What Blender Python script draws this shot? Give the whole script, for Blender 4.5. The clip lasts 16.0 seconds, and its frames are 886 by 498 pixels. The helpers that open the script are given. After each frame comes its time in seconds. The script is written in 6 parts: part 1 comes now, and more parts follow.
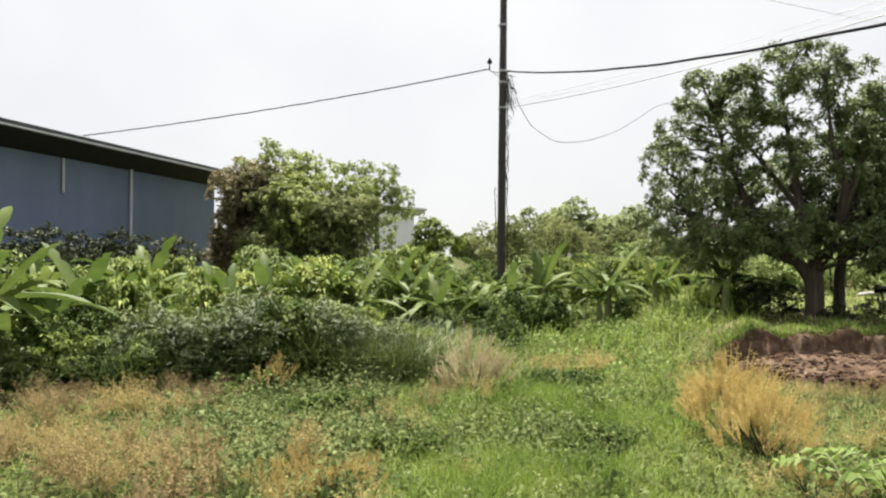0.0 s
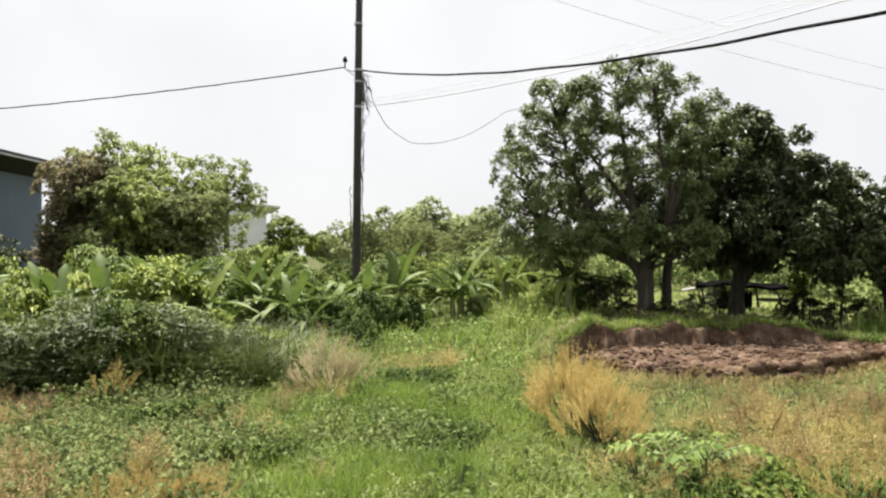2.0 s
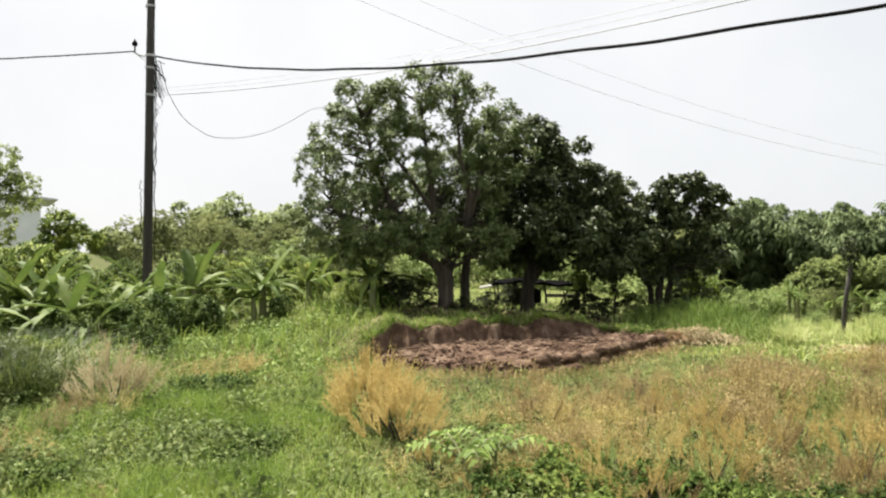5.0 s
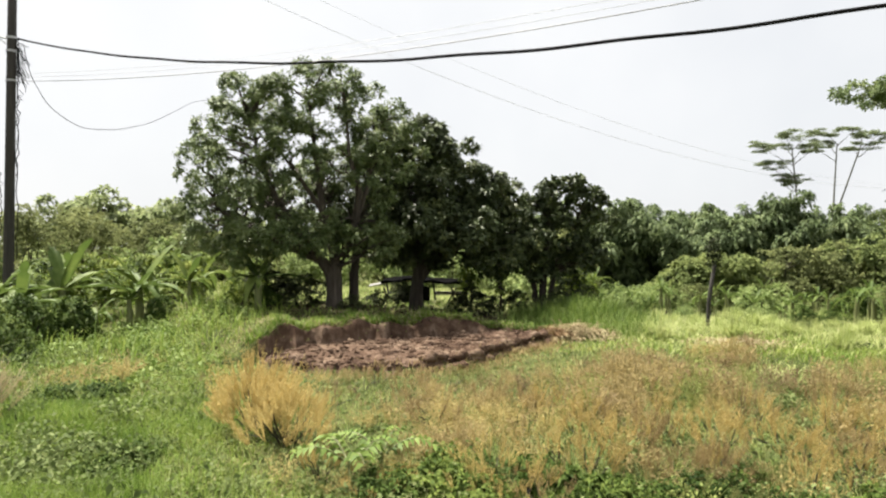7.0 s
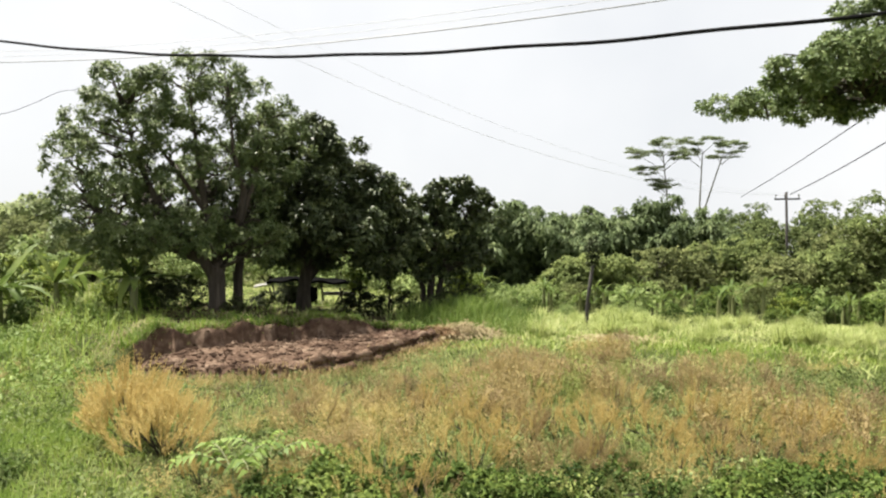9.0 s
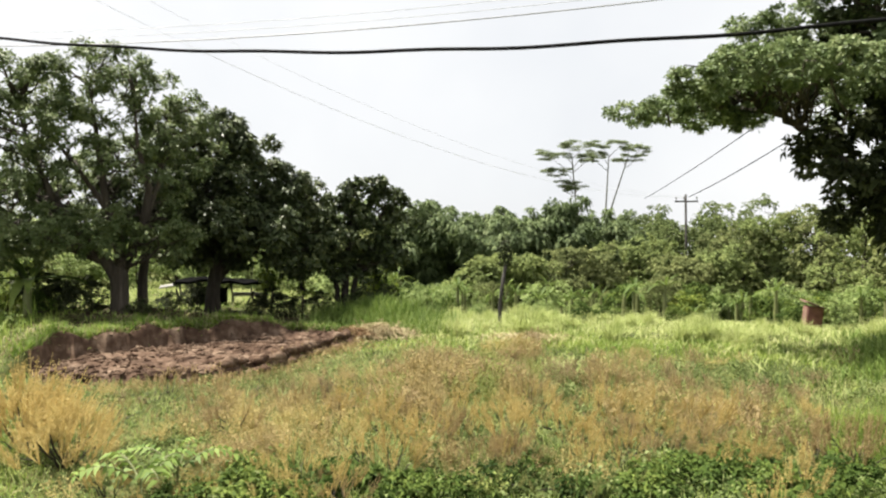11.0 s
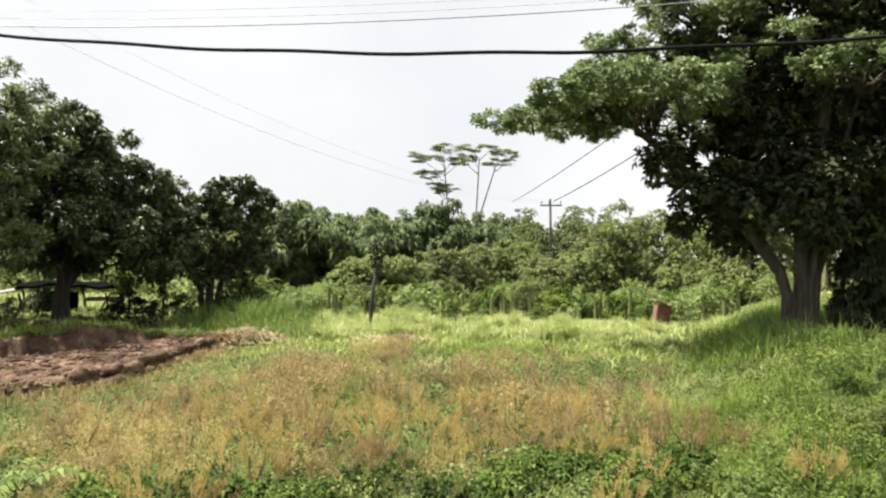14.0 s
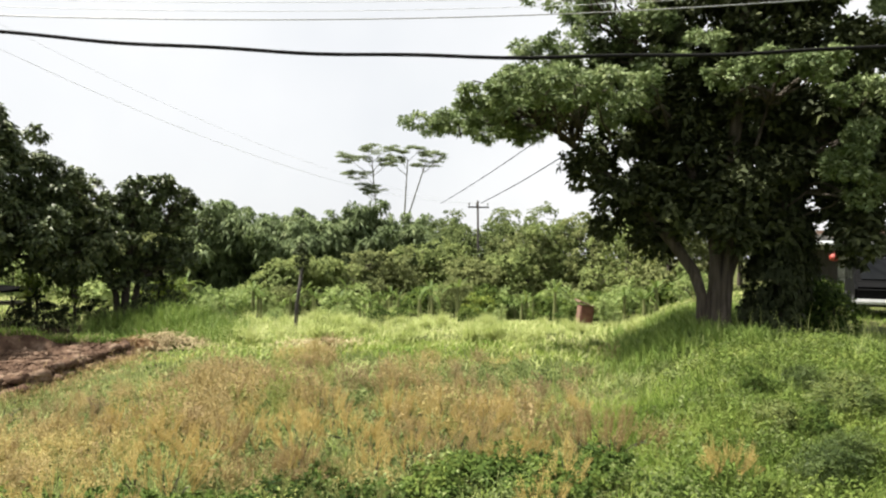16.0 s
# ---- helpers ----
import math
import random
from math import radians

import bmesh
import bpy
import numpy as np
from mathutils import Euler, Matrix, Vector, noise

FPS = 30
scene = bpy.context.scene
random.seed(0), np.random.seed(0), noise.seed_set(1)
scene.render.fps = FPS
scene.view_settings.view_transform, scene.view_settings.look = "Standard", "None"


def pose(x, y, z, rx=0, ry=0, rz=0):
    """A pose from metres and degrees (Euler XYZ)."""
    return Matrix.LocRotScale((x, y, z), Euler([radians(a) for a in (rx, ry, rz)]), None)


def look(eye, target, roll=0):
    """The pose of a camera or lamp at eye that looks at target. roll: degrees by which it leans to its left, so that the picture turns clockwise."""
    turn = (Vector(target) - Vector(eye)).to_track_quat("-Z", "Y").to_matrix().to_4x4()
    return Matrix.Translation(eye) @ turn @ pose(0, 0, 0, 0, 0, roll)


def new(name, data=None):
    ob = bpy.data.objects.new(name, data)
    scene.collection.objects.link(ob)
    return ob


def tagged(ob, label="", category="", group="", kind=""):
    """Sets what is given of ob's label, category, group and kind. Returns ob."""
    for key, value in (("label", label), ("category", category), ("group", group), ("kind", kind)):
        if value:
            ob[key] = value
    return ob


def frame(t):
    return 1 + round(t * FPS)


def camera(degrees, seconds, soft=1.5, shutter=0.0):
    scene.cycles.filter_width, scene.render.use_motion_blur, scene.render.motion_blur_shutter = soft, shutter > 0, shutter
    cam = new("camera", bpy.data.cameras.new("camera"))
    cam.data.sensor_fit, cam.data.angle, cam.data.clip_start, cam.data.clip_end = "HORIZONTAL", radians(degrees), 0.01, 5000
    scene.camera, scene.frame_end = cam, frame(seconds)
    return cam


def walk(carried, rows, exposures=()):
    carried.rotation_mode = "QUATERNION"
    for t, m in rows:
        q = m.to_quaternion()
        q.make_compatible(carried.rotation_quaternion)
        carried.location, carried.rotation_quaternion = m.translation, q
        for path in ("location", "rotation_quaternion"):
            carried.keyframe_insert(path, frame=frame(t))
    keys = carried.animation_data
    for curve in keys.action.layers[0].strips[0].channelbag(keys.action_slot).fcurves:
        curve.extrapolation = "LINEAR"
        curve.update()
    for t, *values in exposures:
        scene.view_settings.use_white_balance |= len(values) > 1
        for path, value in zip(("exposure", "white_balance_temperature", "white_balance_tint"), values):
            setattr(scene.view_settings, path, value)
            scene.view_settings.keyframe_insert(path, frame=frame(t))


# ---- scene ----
cam = camera(64.0, 16.0, soft=2.25)
walk(cam, [
    (0.0, pose(-0.000, 0.000, 1.750, 90.60, -0.30, 0.00)),
    (0.5, pose(-0.001, -0.004, 1.759, 90.55, -0.25, -2.89)),
    (1.0, pose(-0.001, -0.017, 1.763, 90.56, -0.24, -5.81)),
    (1.5, pose(0.002, -0.028, 1.772, 90.53, -0.24, -8.75)),
    (2.0, pose(0.002, -0.030, 1.777, 90.54, -0.26, -11.64)),
    (2.5, pose(0.010, -0.028, 1.786, 90.51, -0.26, -14.48)),
    (3.0, pose(0.017, -0.032, 1.797, 90.46, -0.23, -17.29)),
    (3.5, pose(0.020, -0.038, 1.807, 90.45, -0.24, -20.05)),
    (4.0, pose(0.028, -0.046, 1.815, 90.42, -0.29, -22.56)),
    (4.5, pose(0.034, -0.054, 1.821, 90.44, -0.32, -24.95)),
    (7.0, pose(0.048, -0.114, 1.891, 90.18, -0.39, -36.03)),
    (7.5, pose(0.038, -0.129, 1.894, 90.22, -0.44, -38.46)),
    (8.0, pose(0.037, -0.145, 1.898, 90.19, -0.51, -40.54)),
    (8.5, pose(0.038, -0.149, 1.900, 90.22, -0.50, -42.73)),
    (9.0, pose(0.031, -0.142, 1.907, 90.22, -0.52, -44.99)),
    (9.5, pose(0.023, -0.132, 1.915, 90.20, -0.50, -46.80)),
    (12.0, pose(-0.040, -0.160, 1.947, 90.25, -0.66, -55.24)),
    (12.5, pose(-0.043, -0.180, 1.957, 90.27, -0.68, -56.71)),
    (13.0, pose(-0.037, -0.204, 1.966, 90.31, -0.68, -58.10)),
    (13.5, pose(-0.033, -0.219, 1.971, 90.36, -0.64, -60.01)),
    (14.0, pose(-0.028, -0.232, 1.979, 90.38, -0.64, -62.15)),
    (14.5, pose(-0.023, -0.248, 1.990, 90.40, -0.68, -64.20)),
    (15.0, pose(-0.013, -0.258, 2.003, 90.42, -0.69, -66.13)),
    (15.5, pose(0.010, -0.251, 2.006, 90.44, -0.77, -67.40)),
    (16.0, pose(0.030, -0.245, 2.012, 90.51, -0.71, -67.92)),
], exposures=[(0.0, 1.31, 6600, 10), (4.0, 1.34, 6600, 10), (8.0, 1.39, 6600, 10), (16.0, 1.42, 6600, 10)])

# ---- light ----
SUN_AZ, SUN_EL = radians(-10), radians(60)
world = bpy.data.worlds.new("sky")
scene.world = world
world.use_nodes = True
wn, wl = world.node_tree.nodes, world.node_tree.links
wn.clear()
w_sky = wn.new("ShaderNodeTexSky")
w_sky.sky_type, w_sky.sun_disc = "NISHITA", False
w_sky.sun_elevation, w_sky.sun_rotation = SUN_EL, SUN_AZ
w_sky.dust_density, w_sky.air_density = 3.0, 1.0
w_co = wn.new("ShaderNodeTexCoord")
w_no = wn.new("ShaderNodeTexNoise")
w_no.inputs["Scale"].default_value, w_no.inputs["Detail"].default_value = 1.6, 5
w_ra = wn.new("ShaderNodeValToRGB")
w_ra.color_ramp.elements[0].position, w_ra.color_ramp.elements[0].color = 0.30, (7.6, 7.9, 8.3, 1)
w_ra.color_ramp.elements[1].position, w_ra.color_ramp.elements[1].color = 0.68, (9.6, 9.7, 9.8, 1)
w_mx = wn.new("ShaderNodeMix")
w_mx.data_type = "RGBA"
w_mx.inputs[0].default_value = 0.9
w_bg = wn.new("ShaderNodeBackground")
w_bg.inputs["Strength"].default_value = 0.0434
w_out = wn.new("ShaderNodeOutputWorld")
wl.new(w_co.outputs["Generated"], w_no.inputs["Vector"])
wl.new(w_no.outputs["Fac"], w_ra.inputs["Fac"])
wl.new(w_sky.outputs["Color"], w_mx.inputs[6])
wl.new(w_ra.outputs["Color"], w_mx.inputs[7])
wl.new(w_mx.outputs[2], w_bg.inputs["Color"])
wl.new(w_bg.outputs["Background"], w_out.inputs["Surface"])
sun = new("sun", bpy.data.lights.new("sun", "SUN"))
sun.data.energy, sun.data.angle, sun.data.color = 5.0, radians(0.8), (1.0, 0.95, 0.86)
sun_dir = Vector((math.sin(SUN_AZ) * math.cos(SUN_EL), math.cos(SUN_AZ) * math.cos(SUN_EL), math.sin(SUN_EL)))
sun.matrix_world = look(sun_dir * 60, (0, 0, 0))

# ---- materials ----


def material(name):
    m = bpy.data.materials.new(name)
    m.use_nodes = True
    return m, m.node_tree.nodes, m.node_tree.links, m.node_tree.nodes["Principled BSDF"]


def ramp(nodes, stops):
    r = nodes.new("ShaderNodeValToRGB")
    el = r.color_ramp.elements
    while len(el) < len(stops):
        el.new(0.5)
    for e, (p, c) in zip(el, stops):
        e.position, e.color = p, (*c, 1)
    return r


def leaf_material(name, stops, translucent=0.35, rough=0.5, patch=0.25, gloss=0.12, spray=3.2):
    """Leaves: every leaf its own tone, a slow drift over the plant, light that shines through."""
    m, n, l, b = material(name)
    geo = n.new("ShaderNodeNewGeometry")
    r = ramp(n, stops)
    no = n.new("ShaderNodeTexNoise")
    no.inputs["Scale"].default_value, no.inputs["Detail"].default_value = 1.1, 4
    l.new(geo.outputs["Position"], no.inputs["Vector"])
    fine = n.new("ShaderNodeTexNoise")
    fine.inputs["Scale"].default_value, fine.inputs["Detail"].default_value = spray, 2
    l.new(geo.outputs["Position"], fine.inputs["Vector"])
    info = n.new("ShaderNodeObjectInfo")
    a = n.new("ShaderNodeMath")
    a.operation = "MULTIPLY_ADD"
    a.inputs[1].default_value, a.inputs[2].default_value = patch * 3, 0.1 - patch * 1.5
    l.new(no.outputs["Fac"], a.inputs[0])
    f = n.new("ShaderNodeMath")
    f.operation = "MULTIPLY_ADD"
    f.inputs[1].default_value = 0.7
    l.new(fine.outputs["Fac"], f.inputs[0])
    l.new(a.outputs[0], f.inputs[2])
    i = n.new("ShaderNodeMath")
    i.operation = "MULTIPLY_ADD"
    i.inputs[1].default_value = 0.5
    l.new(geo.outputs["Random Per Island"], i.inputs[0])
    l.new(f.outputs[0], i.inputs[2])
    s = n.new("ShaderNodeMath")
    s.operation = "SUBTRACT"
    s.inputs[1].default_value = 0.2
    l.new(i.outputs[0], s.inputs[0])
    k = n.new("ShaderNodeMath")
    k.operation = "MULTIPLY_ADD"
    k.inputs[1].default_value = 0.25
    l.new(info.outputs["Random"], k.inputs[0])
    l.new(s.outputs[0], k.inputs[2])
    k2 = n.new("ShaderNodeMath")
    k2.operation = "SUBTRACT"
    k2.inputs[1].default_value = 0.125
    l.new(k.outputs[0], k2.inputs[0])
    l.new(k2.outputs[0], r.inputs["Fac"])
    l.new(r.outputs["Color"], b.inputs["Base Color"])
    b.inputs["Roughness"].default_value = rough
    b.inputs["Specular IOR Level"].default_value = gloss
    t = n.new("ShaderNodeBsdfTranslucent")
    l.new(r.outputs["Color"], t.inputs["Color"])
    mix = n.new("ShaderNodeMixShader")
    mix.inputs[0].default_value = translucent
    l.new(b.outputs[0], mix.inputs[1])
    l.new(t.outputs[0], mix.inputs[2])
    l.new(mix.outputs[0], n["Material Output"].inputs["Surface"])
    return m


def weed_material(name, stops):
    """Dry weeds: each plant keeps one tone, stored with the mesh, its leaflets stray a little from it."""
    m, n, l, b = material(name)
    at = n.new("ShaderNodeAttribute")
    at.attribute_name = "tone"
    geo = n.new("ShaderNodeNewGeometry")
    k = n.new("ShaderNodeMath")
    k.operation = "MULTIPLY_ADD"
    k.inputs[1].default_value = 0.04
    l.new(geo.outputs["Random Per Island"], k.inputs[0])
    l.new(at.outputs["Fac"], k.inputs[2])
    r = ramp(n, stops)
    l.new(k.outputs[0], r.inputs["Fac"])
    l.new(r.outputs["Color"], b.inputs["Base Color"])
    b.inputs["Roughness"].default_value = 0.85
    b.inputs["Specular IOR Level"].default_value = 0.15
    t = n.new("ShaderNodeBsdfTranslucent")
    l.new(r.outputs["Color"], t.inputs["Color"])
    mix = n.new("ShaderNodeMixShader")
    mix.inputs[0].default_value = 0.32
    l.new(b.outputs[0], mix.inputs[1])
    l.new(t.outputs[0], mix.inputs[2])
    l.new(mix.outputs[0], n["Material Output"].inputs["Surface"])
    return m


def surface(name, stops, scale=4.0, detail=8, rough=0.85, bump=0.3, metal=0.0, stretch=(1, 1, 1), bump_scale=None, coords="Object"):
    """Rough stuff: two scales of noise drive the tone, a fine one the relief."""
    m, n, l, b = material(name)
    co = n.new("ShaderNodeTexCoord")
    mp = n.new("ShaderNodeMapping")
    mp.inputs["Scale"].default_value = stretch
    l.new(co.outputs[coords], mp.inputs["Vector"])
    n1 = n.new("ShaderNodeTexNoise")
    n1.inputs["Scale"].default_value, n1.inputs["Detail"].default_value, n1.inputs["Roughness"].default_value = scale, detail, 0.65
    l.new(mp.outputs[0], n1.inputs["Vector"])
    r = ramp(n, stops)
    l.new(n1.outputs["Fac"], r.inputs["Fac"])
    l.new(r.outputs["Color"], b.inputs["Base Color"])
    n2 = n.new("ShaderNodeTexNoise")
    n2.inputs["Scale"].default_value, n2.inputs["Detail"].default_value = bump_scale or scale * 6, 6
    l.new(mp.outputs[0], n2.inputs["Vector"])
    bu = n.new("ShaderNodeBump")
    bu.inputs["Strength"].default_value, bu.inputs["Distance"].default_value = bump, 0.03
    l.new(n2.outputs["Fac"], bu.inputs["Height"])
    l.new(bu.outputs[0], b.inputs["Normal"])
    b.inputs["Roughness"].default_value, b.inputs["Metallic"].default_value = rough, metal
    return m


M_ground = surface("weedy_earth", [(0.3, (0.035, 0.043, 0.014)), (0.5, (0.065, 0.076, 0.024)), (0.62, (0.1, 0.098, 0.036)), (0.75, (0.14, 0.115, 0.06))], 0.9, 10, 0.95, 0.5, bump_scale=25)
M_ground.node_tree.nodes["Principled BSDF"].inputs["Specular IOR Level"].default_value = 0.08
M_soil = surface("red_brown_soil", [(0.3, (0.034, 0.019, 0.013)), (0.5, (0.1, 0.062, 0.041)), (0.68, (0.225, 0.162, 0.115))], 3.5, 10, 0.95, 0.8, bump_scale=38)
M_soil.node_tree.nodes["Principled BSDF"].inputs["Specular IOR Level"].default_value = 0.12
M_bark = surface("grey_bark", [(0.3, (0.017, 0.013, 0.009)), (0.55, (0.046, 0.036, 0.026)), (0.8, (0.105, 0.086, 0.064))], 3, 8, 0.9, 0.8, stretch=(3, 3, 0.5))
M_fluted = surface("pale_fluted_bark", [(0.3, (0.03, 0.023, 0.017)), (0.55, (0.075, 0.06, 0.045)), (0.8, (0.16, 0.133, 0.1))], 3, 8, 0.9, 0.9, stretch=(5, 5, 0.5))
M_darkwood = surface("tarred_timber", [(0.3, (0.018, 0.015, 0.013)), (0.6, (0.045, 0.038, 0.033)), (0.85, (0.11, 0.1, 0.09))], 3, 8, 0.8, 0.5, stretch=(6, 6, 0.4))
M_greypole = surface("weathered_concrete", [(0.3, (0.13, 0.125, 0.11)), (0.7, (0.26, 0.25, 0.22))], 3, 8, 0.9, 0.3)
M_cable = surface("black_cable", [(0.3, (0.006, 0.006, 0.006)), (0.8, (0.016, 0.016, 0.016))], 10, 3, 0.9, 0.1)
M_cable.node_tree.nodes["Principled BSDF"].inputs["Specular IOR Level"].default_value = 0.1
M_thinwire = surface("grey_wire", [(0.3, (0.27, 0.27, 0.28)), (0.8, (0.42, 0.42, 0.43))], 10, 3, 0.5, 0.1)
M_palewire = surface("aluminium_wire", [(0.3, (0.5, 0.5, 0.51)), (0.8, (0.65, 0.65, 0.66))], 10, 3, 0.5, 0.1)
M_metal = surface("galvanised_steel", [(0.3, (0.3, 0.3, 0.3)), (0.7, (0.5, 0.5, 0.49))], 5, 5, 0.5, 0.1, 0.7)

L_mango = leaf_material("mango_leaf", [(0.0, (0.05, 0.075, 0.03)), (0.5, (0.122, 0.165, 0.061)), (0.85, (0.209, 0.252, 0.104)), (1.0, (0.287, 0.313, 0.157))], 0.25, 0.5, gloss=0.22)
# Dark tone that puts the shade inside crowns and under trees into the leaves
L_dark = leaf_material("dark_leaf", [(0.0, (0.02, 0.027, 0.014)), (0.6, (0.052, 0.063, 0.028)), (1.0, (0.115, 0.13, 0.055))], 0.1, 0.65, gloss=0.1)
L_big = leaf_material("canopy_leaf", [(0.0, (0.066, 0.099, 0.04)), (0.5, (0.16, 0.215, 0.088)), (1.0, (0.352, 0.396, 0.193))], 0.25, 0.5, gloss=0.22)
L_shrub = leaf_material("shrub_leaf", [(0.0, (0.03, 0.056, 0.012)), (0.45, (0.11, 0.16, 0.028)), (0.8, (0.23, 0.28, 0.05)), (1.0, (0.34, 0.37, 0.09))], 0.3, 0.6, patch=0.5, gloss=0.1, spray=4.0)
L_shrubdark = leaf_material("dark_shrub_leaf", [(0.0, (0.02, 0.038, 0.01)), (0.5, (0.062, 0.1, 0.021)), (1.0, (0.168, 0.212, 0.048))], 0.26, 0.65, gloss=0.06, patch=0.4)
L_olive = leaf_material("olive_leaf", [(0.0, (0.08, 0.098, 0.04)), (0.5, (0.175, 0.2, 0.08)), (1.0, (0.3, 0.32, 0.13))], 0.4, 0.7, patch=0.38, gloss=0.05)
L_banana = leaf_material("banana_leaf", [(0.0, (0.036, 0.064, 0.016)), (0.5, (0.1, 0.15, 0.034)), (1.0, (0.24, 0.29, 0.075))], 0.3, 0.55, gloss=0.12)
# Paler than the near leaves: the haze of distance is put into the colour
L_far = leaf_material("hazed_far_foliage", [(0.0, (0.122, 0.158, 0.072)), (0.5, (0.288, 0.338, 0.158)), (1.0, (0.432, 0.461, 0.245))], 0.6, 0.6)
L_bamboo = leaf_material("bamboo_leaf", [(0.0, (0.04, 0.062, 0.026)), (0.5, (0.105, 0.142, 0.058)), (1.0, (0.22, 0.265, 0.115))], 0.3, 0.6, patch=0.4)
L_bushy = leaf_material("bushy_tree_leaf", [(0.0, (0.08, 0.11, 0.03)), (0.5, (0.21, 0.26, 0.07)), (1.0, (0.36, 0.4, 0.13))], 0.4, 0.6, patch=0.4)
L_backwood = leaf_material("back_wood_leaf", [(0.0, (0.045, 0.065, 0.028)), (0.5, (0.12, 0.155, 0.058)), (1.0, (0.21, 0.245, 0.095))], 0.3, 0.7, patch=0.42, gloss=0.05)
L_wood = leaf_material("woodland_leaf", [(0.0, (0.08, 0.11, 0.04)), (0.5, (0.19, 0.235, 0.085)), (1.0, (0.31, 0.35, 0.13))], 0.42, 0.7, patch=0.42, gloss=0.05)
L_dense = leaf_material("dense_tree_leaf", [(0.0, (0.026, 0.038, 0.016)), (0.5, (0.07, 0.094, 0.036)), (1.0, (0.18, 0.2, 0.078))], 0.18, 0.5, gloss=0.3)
# Grey-green lightened to hold the far haze in the leaf colour
L_umbrella = leaf_material("hazed_feathery_leaf", [(0.0, (0.112, 0.144, 0.081)), (1.0, (0.3, 0.35, 0.188))], 0.4)
L_roadside = leaf_material("roadside_leaf", [(0.0, (0.055, 0.092, 0.02)), (0.5, (0.124, 0.175, 0.039)), (1.0, (0.23, 0.276, 0.074))], 0.28, 0.65, gloss=0.08, patch=0.35)
L_cover = leaf_material("creeping_leaf", [(0.0, (0.05, 0.07, 0.022)), (0.45, (0.11, 0.155, 0.04)), (0.8, (0.19, 0.22, 0.075)), (1.0, (0.26, 0.21, 0.1))], 0.25, 0.7)
G_green = leaf_material("green_grass", [(0.0, (0.07, 0.125, 0.022)), (0.5, (0.17, 0.255, 0.045)), (1.0, (0.34, 0.39, 0.1))], 0.38, 0.6, patch=0.42)
G_pale = leaf_material("pale_grass", [(0.0, (0.2, 0.25, 0.07)), (0.5, (0.37, 0.425, 0.15)), (1.0, (0.6, 0.6, 0.31))], 0.45, 0.6)
G_herb = leaf_material("herb_leaf", [(0.0, (0.045, 0.068, 0.022)), (0.5, (0.125, 0.165, 0.055)), (1.0, (0.25, 0.285, 0.12))], 0.26, 0.65, gloss=0.06)
G_orange = leaf_material("ochre_dry_weed", [(0.0, (0.23, 0.165, 0.06)), (0.5, (0.45, 0.34, 0.125)), (1.0, (0.56, 0.45, 0.19))], 0.32, 0.85)
G_brown = leaf_material("russet_dry_weed", [(0.0, (0.18, 0.125, 0.062)), (0.5, (0.29, 0.215, 0.1)), (1.0, (0.42, 0.335, 0.16))], 0.25, 0.85)
L_reed = leaf_material("reedy_leaf", [(0.0, (0.023, 0.041, 0.011)), (0.5, (0.07, 0.102, 0.025)), (1.0, (0.189, 0.217, 0.066))], 0.22, 0.55, patch=0.4, gloss=0.2)
G_darkbrown = leaf_material("dark_brown_weed", [(0.0, (0.13, 0.08, 0.045)), (0.5, (0.23, 0.145, 0.08)), (1.0, (0.36, 0.24, 0.13))], 0.35, 0.85)
L_field = leaf_material("light_field_leaf", [(0.0, (0.1, 0.15, 0.05)), (0.5, (0.23, 0.3, 0.1)), (1.0, (0.42, 0.47, 0.2))], 0.4, 0.6)
L_lush = leaf_material("lush_leaf", [(0.0, (0.06, 0.105, 0.022)), (0.5, (0.14, 0.21, 0.045)), (1.0, (0.26, 0.33, 0.085))], 0.26, 0.6, gloss=0.15)
G_weed = weed_material("dry_weed", [(0.0, (0.185, 0.135, 0.082)), (0.25, (0.27, 0.203, 0.11)), (0.5, (0.355, 0.282, 0.132)), (0.72, (0.435, 0.36, 0.15)), (0.84, (0.44, 0.385, 0.155)), (0.93, (0.265, 0.305, 0.095))])
L_dryleaf = leaf_material("dry_brown_leaf", [(0.0, (0.12, 0.1, 0.055)), (0.5, (0.23, 0.2, 0.105)), (1.0, (0.32, 0.31, 0.15))], 0.4, 0.7)
G_olive = leaf_material("olive_weed", [(0.0, (0.09, 0.1, 0.035)), (0.5, (0.2, 0.21, 0.075)), (1.0, (0.34, 0.34, 0.14))], 0.3, 0.8)
L_shadelitter = leaf_material("shade_litter_leaf", [(0.0, (0.03, 0.022, 0.014)), (0.6, (0.075, 0.055, 0.033)), (1.0, (0.15, 0.11, 0.06))], 0.1, 0.85)
G_straw = leaf_material("straw_litter", [(0.0, (0.22, 0.17, 0.095)), (0.6, (0.44, 0.37, 0.22)), (1.0, (0.62, 0.55, 0.38))], 0.3, 0.85)

# ---- building blocks ----
rng = np.random.default_rng(7)


def smooth(a, b, x):
    s = np.clip((np.asarray(x, float) - a) / (b - a), 0, 1)
    return s * s * (3 - 2 * s)


